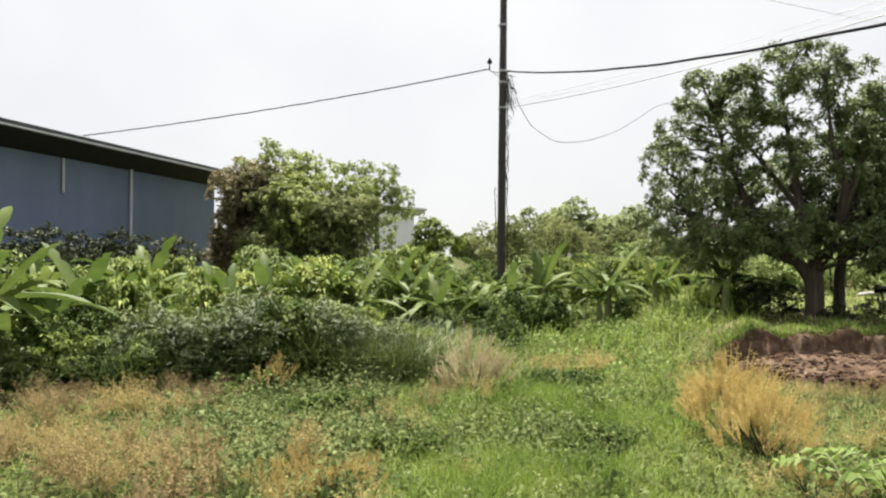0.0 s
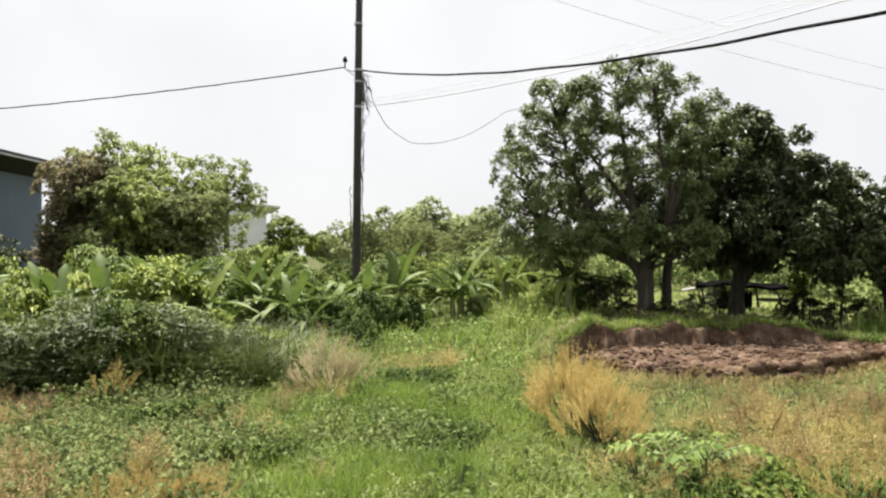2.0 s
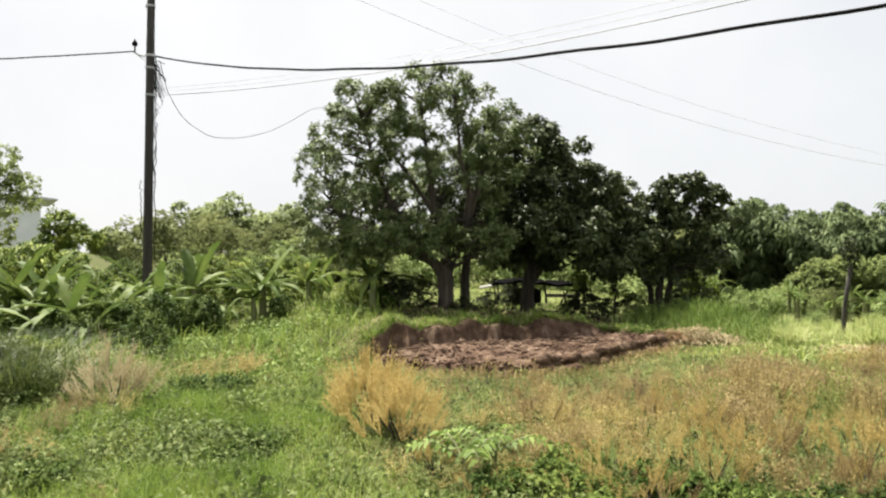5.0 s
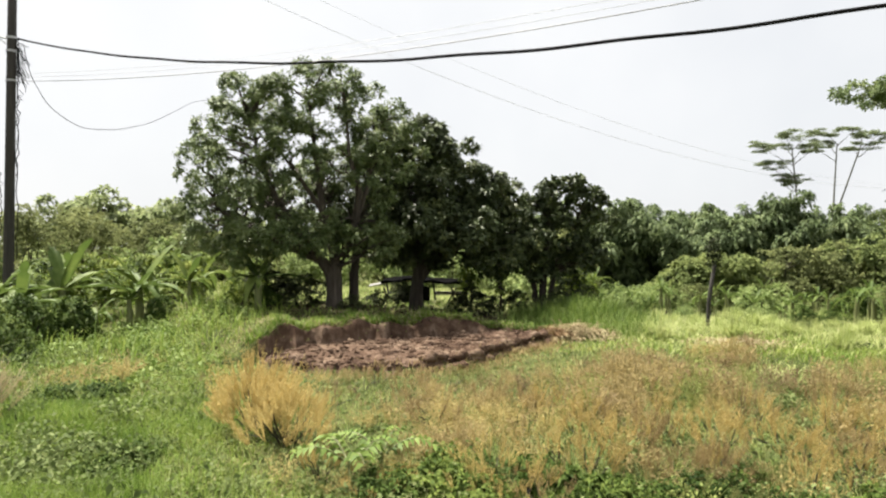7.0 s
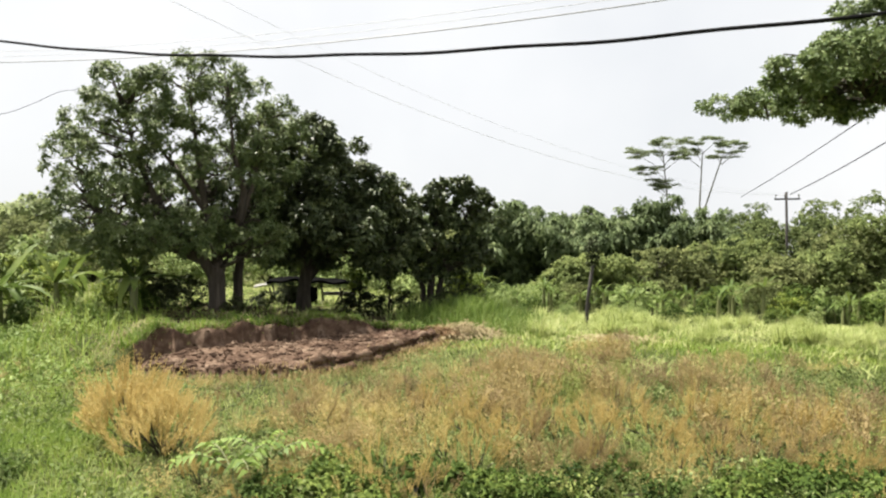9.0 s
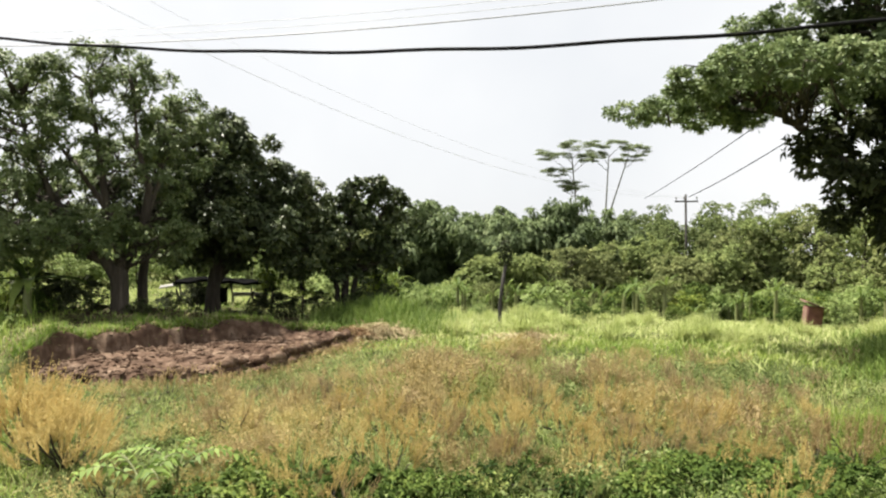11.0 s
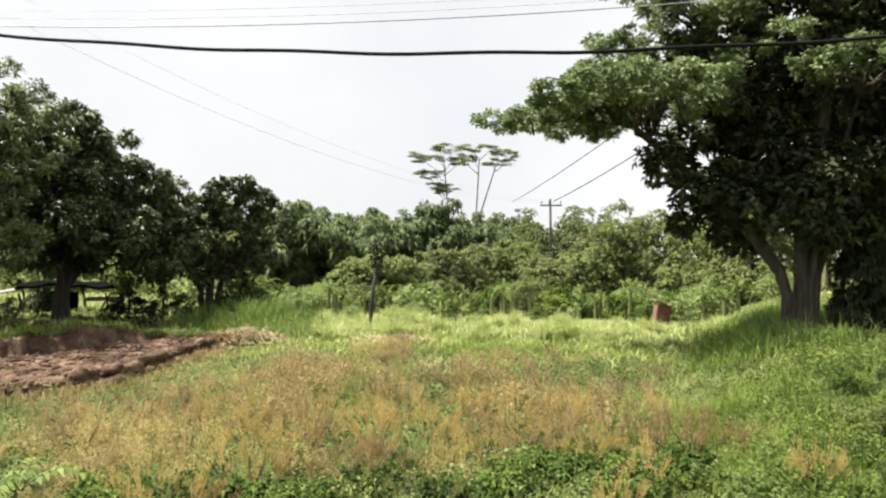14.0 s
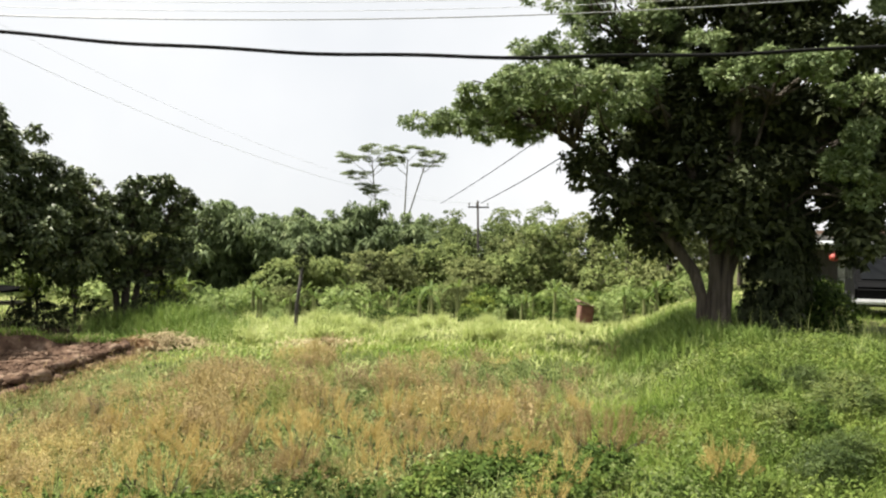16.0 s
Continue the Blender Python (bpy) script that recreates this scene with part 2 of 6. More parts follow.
def mesh_of(name, verts, faces, mat, smooth_shade=False):
    """One mesh from arrays: verts (n, 3), faces a list of (m, k) index arrays."""
    me = bpy.data.meshes.new(name)
    verts = np.asarray(verts, np.float32).reshape(-1, 3)
    me.vertices.add(len(verts))
    me.vertices.foreach_set("co", verts.ravel())
    faces = [np.asarray(f, np.int32) for f in faces if len(f)]
    loops = np.concatenate([f.ravel() for f in faces])
    sizes = np.concatenate([np.full(len(f), f.shape[1], np.int32) for f in faces])
    me.loops.add(len(loops))
    me.loops.foreach_set("vertex_index", loops)
    me.polygons.add(len(sizes))
    me.polygons.foreach_set("loop_start", np.concatenate([[0], np.cumsum(sizes)[:-1]]).astype(np.int32))
    if smooth_shade:
        me.polygons.foreach_set("use_smooth", np.ones(len(sizes), bool))
    me.update(calc_edges=True)
    for m in (mat if isinstance(mat, (list, tuple)) else [mat]):
        me.materials.append(m)
    return me


def thing(name, label, category, group="", kind="", at=(0, 0, 0), turn=0.0, scale=1.0):
    ob = tagged(new(name), label, category, group, kind)
    ob.empty_display_size = 0.2
    ob.matrix_basis = pose(*at, 0, 0, turn) @ Matrix.Scale(scale, 4)
    return ob


def part(name, me, parent, label=""):
    """Links a mesh (or a bmesh turned into one) as one part under a thing or a part."""
    ob = new(name, me)
    ob.parent = parent
    if label:
        tagged(ob, label)
    return ob


def bm_mesh(name, bm, mat):
    me = bpy.data.meshes.new(name)
    bm.to_mesh(me)
    bm.free()
    me.materials.append(mat)
    return me


def box(bm, x0, y0, z0, x1, y1, z1, m=None):
    r = bmesh.ops.create_cube(bm, size=1.0)
    k = Matrix.Translation(((x0 + x1) / 2, (y0 + y1) / 2, (z0 + z1) / 2)) @ Matrix.Diagonal((x1 - x0, y1 - y0, z1 - z0, 1))
    bmesh.ops.transform(bm, matrix=(m or Matrix()) @ k, verts=r["verts"])


def unit(v):
    return v / np.maximum(np.linalg.norm(v, axis=-1, keepdims=True), 1e-9)


def rand_dirs(n, up=0.0):
    v = rng.normal(size=(n, 3))
    v[:, 2] += up
    return unit(v)


def leaf_quads(p, d, length, width, droop=0.15, face=None):
    """A kite-shaped leaf at each p along d, its upper side towards face: verts (n, 4, 3)."""
    n = len(p)
    length, width = np.broadcast_to(length, n)[:, None], np.broadcast_to(width, n)[:, None]
    side = unit(np.cross(d, np.array([0, 0, 1.0]) + 0.45 * rng.normal(size=(n, 3)) if face is None else face))
    up = np.cross(side, d)
    mid = p + d * length * 0.5 + up * length * 0.06
    tip = p + d * length - np.array([0, 0, 1.0]) * length * droop
    v = np.stack([p, mid + side * width * 0.5 + up * width * 0.15, tip, mid - side * width * 0.5 + up * width * 0.15], 1)
    return v


def soup(name, quads, mat, tris=None):
    """A mesh from loose quads (n, 4, 3) and, if given, longer strips."""
    v = quads.reshape(-1, 3)
    return mesh_of(name, v, [np.arange(len(v)).reshape(-1, 4)], mat)


def blades(p, height, width, lean=0.35, bend=0.5):
    """Bent tapering blades: two quads each, verts (n, 6, 3)."""
    n = len(p)
    h, w = np.broadcast_to(height, n)[:, None], np.broadcast_to(width, n)[:, None]
    a = rng.uniform(0, 2 * np.pi, n)
    out = np.stack([np.cos(a), np.sin(a), np.zeros(n)], 1)
    side = np.stack([-np.sin(a), np.cos(a), np.zeros(n)], 1)
    k = np.abs(rng.normal(0, lean, n))[:, None]
    z = np.array([0, 0, 1.0])
    m = p + z * h * 0.55 + out * h * k * 0.4
    t = p + z * h * (1 - 0.3 * bend * np.minimum(k, 1.5)) + out * h * k * (0.8 + bend * 0.5)
    return np.stack([p - side * w / 2, p + side * w / 2, m + side * w * 0.4, m - side * w * 0.4, t + side * w * 0.06, t - side * w * 0.06], 1)


def blade_mesh(name, v, mat):
    i = np.arange(len(v))[:, None] * 6
    f = np.concatenate([i + [0, 1, 2, 3], i + [3, 2, 4, 5]])
    return mesh_of(name, v.reshape(-1, 3), [f], mat)


def tubes(paths, sides=7):
    """Tapered tubes along paths [(points (k, 3), radii (k,))]: verts and quads."""
    vs, fs, o = [], [], 0
    ang = np.arange(sides) * 2 * np.pi / sides
    for pts, rad in paths:
        pts = np.asarray(pts, float)
        tan = unit(np.gradient(pts, axis=0))
        ref = np.where(np.abs(tan[:, 2:3]) > 0.9, np.array([[1.0, 0, 0]]), np.array([[0, 0, 1.0]]))
        u = unit(np.cross(tan, ref))
        w = np.cross(tan, u)
        r = np.asarray(rad, float)[:, None, None]
        ring = pts[:, None, :] + r * (u[:, None, :] * np.cos(ang)[None, :, None] + w[:, None, :] * np.sin(ang)[None, :, None])
        k = len(pts)
        vs.append(ring.reshape(-1, 3))
        i = (np.arange(k - 1)[:, None] * sides + np.arange(sides)[None, :])
        j = (np.arange(k - 1)[:, None] * sides + (np.arange(sides)[None, :] + 1) % sides)
        fs.append(np.stack([i, j, j + sides, i + sides], -1).reshape(-1, 4) + o)
        o += k * sides
    return np.concatenate(vs), np.concatenate(fs)


def tube_mesh(name, paths, mat, sides=7):
    v, f = tubes(paths, sides)
    return mesh_of(name, v, [f], mat, True)


def curve_path(a, b, sag=0.0, k=8, wob=0.0, r0=0.1, r1=0.03):
    s = np.linspace(0, 1, k)
    p = np.asarray(a)[None] * (1 - s)[:, None] + np.asarray(b)[None] * s[:, None]
    p[:, 2] += sag * 4 * s * (1 - s)
    if wob:
        q = rng.normal(0, wob, (k, 3))
        q[0] = 0
        q[-1] = 0
        p += q
    return p, r0 + (r1 - r0) * s


# ---- ground ----


def vnoise(x, y, scale, seed):
    """Smooth value noise, 0 to 1."""
    g = np.random.default_rng(seed).random((64, 64))
    u, v = np.asarray(x) / scale + 500.3, np.asarray(y) / scale + 500.7
    i, j = np.floor(u).astype(int), np.floor(v).astype(int)
    fu, fv = u - i, v - j
    fu, fv = fu * fu * (3 - 2 * fu), fv * fv * (3 - 2 * fv)
    a, b, c, d = g[i % 64, j % 64], g[(i + 1) % 64, j % 64], g[i % 64, (j + 1) % 64], g[(i + 1) % 64, (j + 1) % 64]
    return (a * (1 - fu) + b * fu) * (1 - fv) + (c * (1 - fu) + d * fu) * fv


def fnoise(x, y, scale, seed):
    return (vnoise(x, y, scale, seed) + 0.5 * vnoise(x, y, scale / 2.1, seed + 1) + 0.25 * vnoise(x, y, scale / 4.3, seed + 2)) / 1.75


WALL_X = [4.4, 5.1, 6.5, 8.1, 9.1, 10.4, 11.2]
WALL_Y = [11.0, 11.5, 12.0, 12.2, 11.9, 11.4, 11.0]
NEAR_X = [4.4, 4.8, 5.6, 7.6, 10.2, 11.2]
NEAR_Y = [10.9, 10.0, 8.9, 9.3, 10.6, 11.0]


def soil_mask(x, y):
    """1 inside the dug patch of red soil."""
    a = smooth(-0.02, 0.12, np.interp(x, WALL_X, WALL_Y) - y)
    b = smooth(-0.02, 0.05, y - np.interp(x, NEAR_X, NEAR_Y) - 0.3 * (fnoise(x, y, 0.8, 19) - 0.5))
    return a * b * ((x > 4.4) & (x < 11.2))


def gz(x, y, fine=True):
    """Height of the ground."""
    x, y = np.asarray(x, float), np.asarray(y, float)
    d, b = np.hypot(x, y), np.degrees(np.arctan2(x, y))
    fall = smooth(36, 52, b) - smooth(80, 91, b)
    z = -1.6 * fall * smooth(13, 46, d)
    wall = np.interp(x, WALL_X, WALL_Y) + 0.1 * np.sin(x * 4.1 + 0.6) * np.sin(x * 1.7) + 0.05 * np.sin(x * 9.0)
    bank = smooth(0.0, 0.1, y - wall) * smooth(3.2, 5.2, x) * (1 - smooth(10.4, 12.6, x - 0.35 * (y - 12))) * (1 - 0.7 * smooth(19, 27, d))
    z = z + (0.46 + 0.06 * np.sin(x * 2.9) + 0.05 * np.sin(x * 7.3 + 1)) * bank * (1 - 0.6 * smooth(8.6, 10.4, x))
    near_bank = 0.62 * smooth(83, 93, b) * smooth(5.0, 11.5, d) * (1 - 0.4 * smooth(12.5, 15, d))
    z = z + np.maximum(near_bank, 0.5 * smooth(82.5, 88.5, b) * smooth(9.5, 13, d)) * (b < 150)
    z = z + 0.5 * np.exp(-((b - 47.6) / 3.8) ** 2 - ((d - 18.9) / 1.3) ** 2)
    if fine:
        s = soil_mask(x, y)
        z = z + s * (0.15 + 0.025 * np.sin(x * 5.1 + y * 2.3) * np.sin(y * 6.7 - x * 1.9)) + 0.05 * np.sin(x * 1.3 + 1) * np.sin(y * 1.7) * (d > 3)
    return z


def axis(a, f0, f1, b, step, fine):
    """Grid lines: fine round the soil patch, coarser over the clearing, ever wider out to the horizon."""
    g = [step * 1.5]
    while g[-1] < 3000:
        g.append(g[-1] * 1.22 + step * 1.5)
    g = np.array(g)
    return np.concatenate([a - g[::-1], np.arange(a, f0, step), np.arange(f0, f1, fine), np.arange(f1, b, step), b + g])


gx, gy = axis(-12, 4.0, 11.6, 24, 0.22, 0.07), axis(-7, 8.4, 12.8, 21, 0.22, 0.07)
GX, GY = np.meshgrid(gx, gy)
GZ = gz(GX, GY)
GZ = GZ + soil_mask(GX, GY) * (0.055 * (fnoise(GX, GY, 0.2, 17) - 0.5) + 0.05 * (fnoise(GX, GY, 0.9, 23) - 0.5) + np.random.default_rng(3).normal(0, 0.006, GX.shape))
nx, ny = len(gx), len(gy)
gi = (np.arange(ny - 1)[:, None] * nx + np.arange(nx - 1)[None, :]).reshape(-1)
gf = np.stack([gi, gi + 1, gi + nx + 1, gi + nx], -1)
g_me = mesh_of("ground", np.stack([GX, GY, GZ], -1).reshape(-1, 3), [gf], [M_ground, M_soil], True)
cx, cy = (GX[:-1, :-1] + GX[1:, 1:]) / 2, (GY[:-1, :-1] + GY[1:, 1:]) / 2
wall_c = np.interp(cx, WALL_X, WALL_Y)
is_soil = (soil_mask(cx, cy) > 0.1) | ((cx > 4.5) & (cx < 11.0) & (cy > wall_c - 0.2) & (cy < wall_c + 0.26))
g_me.polygons.foreach_set("material_index", is_soil.reshape(-1).astype(np.int32))
tagged(new("ground", g_me), "weedy uneven earth with a dug patch of red-brown soil", "ground", kind="structure")


def polar(b, d):
    b = np.radians(b)
    return np.stack([np.sin(b) * d, np.cos(b) * d], -1)


# ---- trees ----


def clump_points(lobes, fill=0.55):
    """Leaf-clump centres through a set of lobes (x, y, z, rx, ry, rz, count), thicker towards their skin."""
    out = []
    for x, y, z, rx, ry, rz, k in lobes:
        v = rand_dirs(k) * (rng.uniform(fill, 1.0, k) ** 0.6)[:, None]
        out.append(np.array([x, y, z]) + v * np.array([rx, ry, rz]))
    return np.concatenate(out)


def crown_leaves(clumps, per, radius, length, width, droop=0.35, spread=1.0, up=0.15, flat=0.7):
    """Leaves that burst out of each clump, tips hanging."""
    n = len(clumps) * per
    c = np.repeat(clumps, per, 0)
    r = radius * rng.uniform(0.35, 1.0, n)[:, None]
    d = rand_dirs(n, up)
    p = c + d * r * np.array([1, 1, flat])
    ld = unit((d * spread + rng.normal(0, 0.5, (n, 3))) * np.array([1, 1, min(1.0, flat + 0.3)]) + np.array([0, 0, -0.15]))
    k = rng.uniform(0.65, 1.2, n)
    return leaf_quads(p, ld, length * k, width * k, droop)


def billows(clumps, out, shoots, leaves, radius, length, width, droop=0.3, flat=0.8):
    """Leaves in rosettes at shoot tips over the outer side of each clump; out points away from the crown's heart."""
    n = len(clumps) * shoots
    c, o = np.repeat(clumps, shoots, 0), np.repeat(out, shoots, 0)
    sd = unit(rng.normal(0, 0.62, (n, 3)) + 0.75 * o + np.array([0, 0, 0.3]))
    sp = c + sd * np.array([1, 1, flat]) * radius * (rng.uniform(0.25, 1.0, n) ** 0.5)[:, None]
    p, u = np.repeat(sp, leaves, 0), np.repeat(sd, leaves, 0)
    m = len(p)
    d = unit(rng.normal(0, 0.8, (m, 3)) * np.array([1, 1, 0.55]) + 0.55 * u)
    face = unit(0.7 * u + np.array([0, 0, 0.6]) + rng.normal(0, 0.3, (m, 3)))
    k = rng.uniform(0.6, 1.2, m)
    return leaf_quads(p + rng.normal(0, 0.03, (m, 3)), d, length * k, width * k, droop, face)


def billow_clumps(lobes, skin=0.6, up=0.25):
    """Clump centres over the skins of lobes (x, y, z, rx, ry, rz, count) and the directions in which they face."""
    pts, out = [], []
    for x, y, z, rx, ry, rz, k in lobes:
        v = rand_dirs(k, up)
        pts.append(np.array([x, y, z]) + v * np.array([rx, ry, rz]) * rng.uniform(skin, 1.0, k)[:, None])
        out.append(v)
    return np.concatenate(pts), np.concatenate(out)


def boughs(paths, clumps, count, r0, r1):
    """Bent boughs that leave the nearest limb below a clump and run out to it."""
    pts, start = [], 0.35
    for p, r in paths:
        p = np.asarray(p, float)
        u = np.linspace(start * (len(p) - 1), len(p) - 1, 14)
        pts.append(np.stack([np.interp(u, np.arange(len(p)), p[:, i]) for i in range(3)], 1))
    pts = np.concatenate(pts)
    res = []
    for i in rng.choice(len(clumps), min(count, len(clumps)), replace=False):
        e = clumps[i]
        far = np.linalg.norm(pts - e, axis=1) + 1.2 * np.maximum(0, pts[:, 2] - e[2] + 0.35)
        a = pts[np.argmin(far)]
        L = np.linalg.norm(e - a)
        res.append(curve_path(a, e, 0.12 * L * rng.uniform(-0.3, 1), 7, 0.05 * L, min(r0, 0.02 + 0.022 * L) * rng.uniform(0.7, 1.1), r1))
    return res


def leafy_tree(name, label, at, turn, trunk_paths, lobes, leaf, shoots, leaves, radius, length, width, droop=0.3, bough_count=90, group="", bark=None, skin=0.6, flat=0.8, bough_r=0.05, category="tree", up=0.25):
    """A tree whose crown is billows of leaf rosettes borne on boughs."""
    ob = thing(name, label, category, group, at=at, turn=turn)
    c, o = billow_clumps(lobes, skin, up)
    part("trunk", tube_mesh("trunk", trunk_paths[:1], bark or M_bark, 12), ob)
    for path in trunk_paths[1:]:
        part("limb", tube_mesh("limb", [path], bark or M_bark, 10), ob)
    tagged(part("branchwork", tube_mesh("branchwork", boughs(trunk_paths, c, bough_count, bough_r, 0.008), bark or M_bark, 5), ob), kind="stuff")
    part("crown", soup("crown", billows(c, o, shoots, leaves, radius, length, width, droop, flat), leaf), ob)
    return ob


def limbs_to(clumps, start, count, r0, r1, hub=None, wob=0.1, k=7, arch=0.35):
    """Bent limbs from a fork to some of the clumps."""
    pick = rng.choice(len(clumps), min(count, len(clumps)), replace=False)
    paths = []
    for i in pick:
        e = clumps[i]
        L = np.linalg.norm(e - start)
        paths.append(curve_path(start, e, arch * L * 0.25 * rng.uniform(0.2, 1), k, wob * L * 0.3, r0 * rng.uniform(0.5, 1), r1))
    return paths


def tree(name, label, at, turn, trunk_paths, lobes, leaf, per, radius, length, width, bark=None, forks=(), twigs=60, droop=0.35, group="", fill=0.55, category="tree", flat=0.7):
    ob = thing(name, label, category, group, at=at, turn=turn)
    c = clump_points(lobes, fill)
    part("trunk", tube_mesh("trunk", trunk_paths[:1], bark or M_bark, 12), ob)
    for path in trunk_paths[1:]:
        part("limb", tube_mesh("limb", [path], bark or M_bark, 10), ob)
    limb = []
    forks = [np.array(f, float) for f in forks]
    for f in forks:
        dist = np.linalg.norm(c - f, axis=1)
        near = c[dist < np.quantile(dist, 0.75)]
        limb += limbs_to(near, f, twigs // max(1, len(forks)), 0.055 * length / 0.17, 0.012)
    if limb:
        tagged(part("branchwork", tube_mesh("branchwork", limb, bark or M_bark, 5), ob), kind="stuff")
    v = crown_leaves(c, per, radius, length, width, droop, flat=flat)
    part("crown", soup("crown", v, leaf), ob)
    return ob


def spot(b, d, z=None):
    x, y = polar(b, d)
    return (float(x), float(y), float(gz(x, y)) if z is None else z)


# mango tree on the bank behind the soil patch
MANGO_LEFT = [(-2.15, 0, 5.22, 0.651, 1.12, 0.5775, 15), (-2.58, 0.1, 4.47, 0.63, 1.25, 0.5775, 15), (-2.88, 0, 3.54, 0.651, 1.38, 0.5775, 16), (-1.98, -0.2, 4.14, 0.63, 1.25, 0.525, 11), (-2.92, 0, 2.6, 0.5775, 1.38, 0.525, 14), (-2.24, -0.4, 2.93, 0.735, 1.25, 0.525, 13), (-2.67, 0.2, 1.84, 0.7875, 1.5, 0.441, 15), (-1.63, -0.4, 1.98, 0.84, 1.38, 0.42, 15), (-1.46, 0.6, 3.4, 0.525, 1.25, 0.42, 8), (-1.38, 0.3, 5.07, 0.525, 1, 0.42, 6), (-1.45, 0.1, 5.35, 0.6, 1, 0.5, 12), (-1.05, -0.3, 4.4, 0.55, 0.9, 0.5, 10)]
MANGO_RIGHT = [(-0.65, 0, 5.64, 0.63, 1, 0.525, 15), (0.09, 0, 5.59, 0.63, 1.12, 0.4725, 13), (0.82, 0, 5.07, 0.63, 1.25, 0.525, 15), (-0.26, 0.4, 4.79, 0.735, 1.25, 0.3675, 10), (1.03, 0.3, 4.28, 0.63, 1.38, 0.63, 15), (0.26, 0.6, 3.69, 0.84, 1.5, 0.42, 10), (0.95, 0.3, 3.21, 0.735, 1.38, 0.63, 16), (-0.69, 0.3, 3.02, 0.84, 1.5, 0.525, 13), (0.52, 0.2, 2.36, 0.945, 1.62, 0.525, 17), (-0.52, 0.5, 2.08, 0.945, 1.62, 0.42, 15), (0, -0.9, 3.69, 0.63, 0.62, 0.315, 6), (-1.03, -0.8, 4.09, 0.525, 0.62, 0.315, 6), (-1.2, -0.8, 1.75, 0.735, 0.62, 0.315, 13), (0.2, -0.8, 1.75, 0.735, 0.62, 0.315, 13), (1, -0.3, 1.8, 0.63, 0.88, 0.3675, 13), (-2.3, -0.3, 1.55, 0.735, 1, 0.2625, 12), (1.35, 0.2, 4.55, 0.55, 1, 0.5, 12), (1.5, 0.3, 3.8, 0.6, 1.1, 0.55, 12)]
MANGO_BACK = [(-2.4, 1.6, 2.6, 0.8, 0.9, 0.5, 27), (-1.6, 2.2, 3.3, 1.2, 1, 0.6, 32), (0.2, 2.4, 3.6, 1.3, 1.1, 0.7, 36), (-0.6, 2, 2.3, 1.6, 1.1, 0.5, 36), (0.8, 1.8, 2.4, 1, 1, 0.5, 27)]
leafy_tree("mango_tree", "broad mango tree with forked trunk and open crown", spot(27.6, 17.5), -27.6,
     [([(0, 0, -0.1), (0.02, 0, 0.12), (0.02, 0, 0.6), (0, 0, 0.95), (-0.05, 0, 1.15)], [0.3, 0.21, 0.19, 0.2, 0.16]),
      ([(-0.02, 0, 0.9), (-0.3, -0.1, 1.33), (-0.82, -0.2, 1.9), (-1.38, 0, 2.78), (-1.76, 0, 3.66), (-2.06, 0, 4.72)], [0.15, 0.125, 0.1, 0.075, 0.05, 0.012]),
      ([(0, 0, 0.95), (0, 0.1, 1.73), (-0.3, 0.2, 2.7), (-0.47, 0.2, 3.93), (-0.65, 0, 5.25)], [0.15, 0.115, 0.09, 0.06, 0.012]),
      ([(0.04, 0, 0.95), (0.43, 0, 1.73), (0.6, -0.2, 2.96), (0.34, -0.3, 3.93), (0.26, -0.1, 5.16)], [0.13, 0.105, 0.08, 0.05, 0.012]),
      ([(0.52, -0.1, 2.26), (0.82, -0.1, 3.14), (0.9, 0, 4.02), (0.95, 0, 4.72)], [0.08, 0.06, 0.04, 0.012]),
      ([(-0.26, 0, 1.29), (-1.12, -0.5, 1.68), (-1.98, -0.4, 2.08), (-2.67, -0.2, 2.52)], [0.12, 0.09, 0.06, 0.03]),
      ([(-0.3, 0.2, 2.52), (-0.77, 0.1, 3.22), (-1.29, 0.2, 3.93), (-1.63, 0.2, 4.46)], [0.07, 0.05, 0.035, 0.012])],
     [*MANGO_LEFT, *MANGO_RIGHT, *MANGO_BACK], L_mango, 16, 9, 0.25, 0.12, 0.048, droop=0.25, bough_count=260, bough_r=0.035, bark=M_fluted)
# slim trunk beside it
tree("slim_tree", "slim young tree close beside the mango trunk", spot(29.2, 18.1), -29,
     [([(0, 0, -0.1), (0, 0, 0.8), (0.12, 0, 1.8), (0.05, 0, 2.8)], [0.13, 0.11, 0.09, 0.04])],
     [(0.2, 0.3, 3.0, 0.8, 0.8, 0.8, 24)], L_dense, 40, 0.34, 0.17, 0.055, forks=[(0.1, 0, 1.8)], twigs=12)
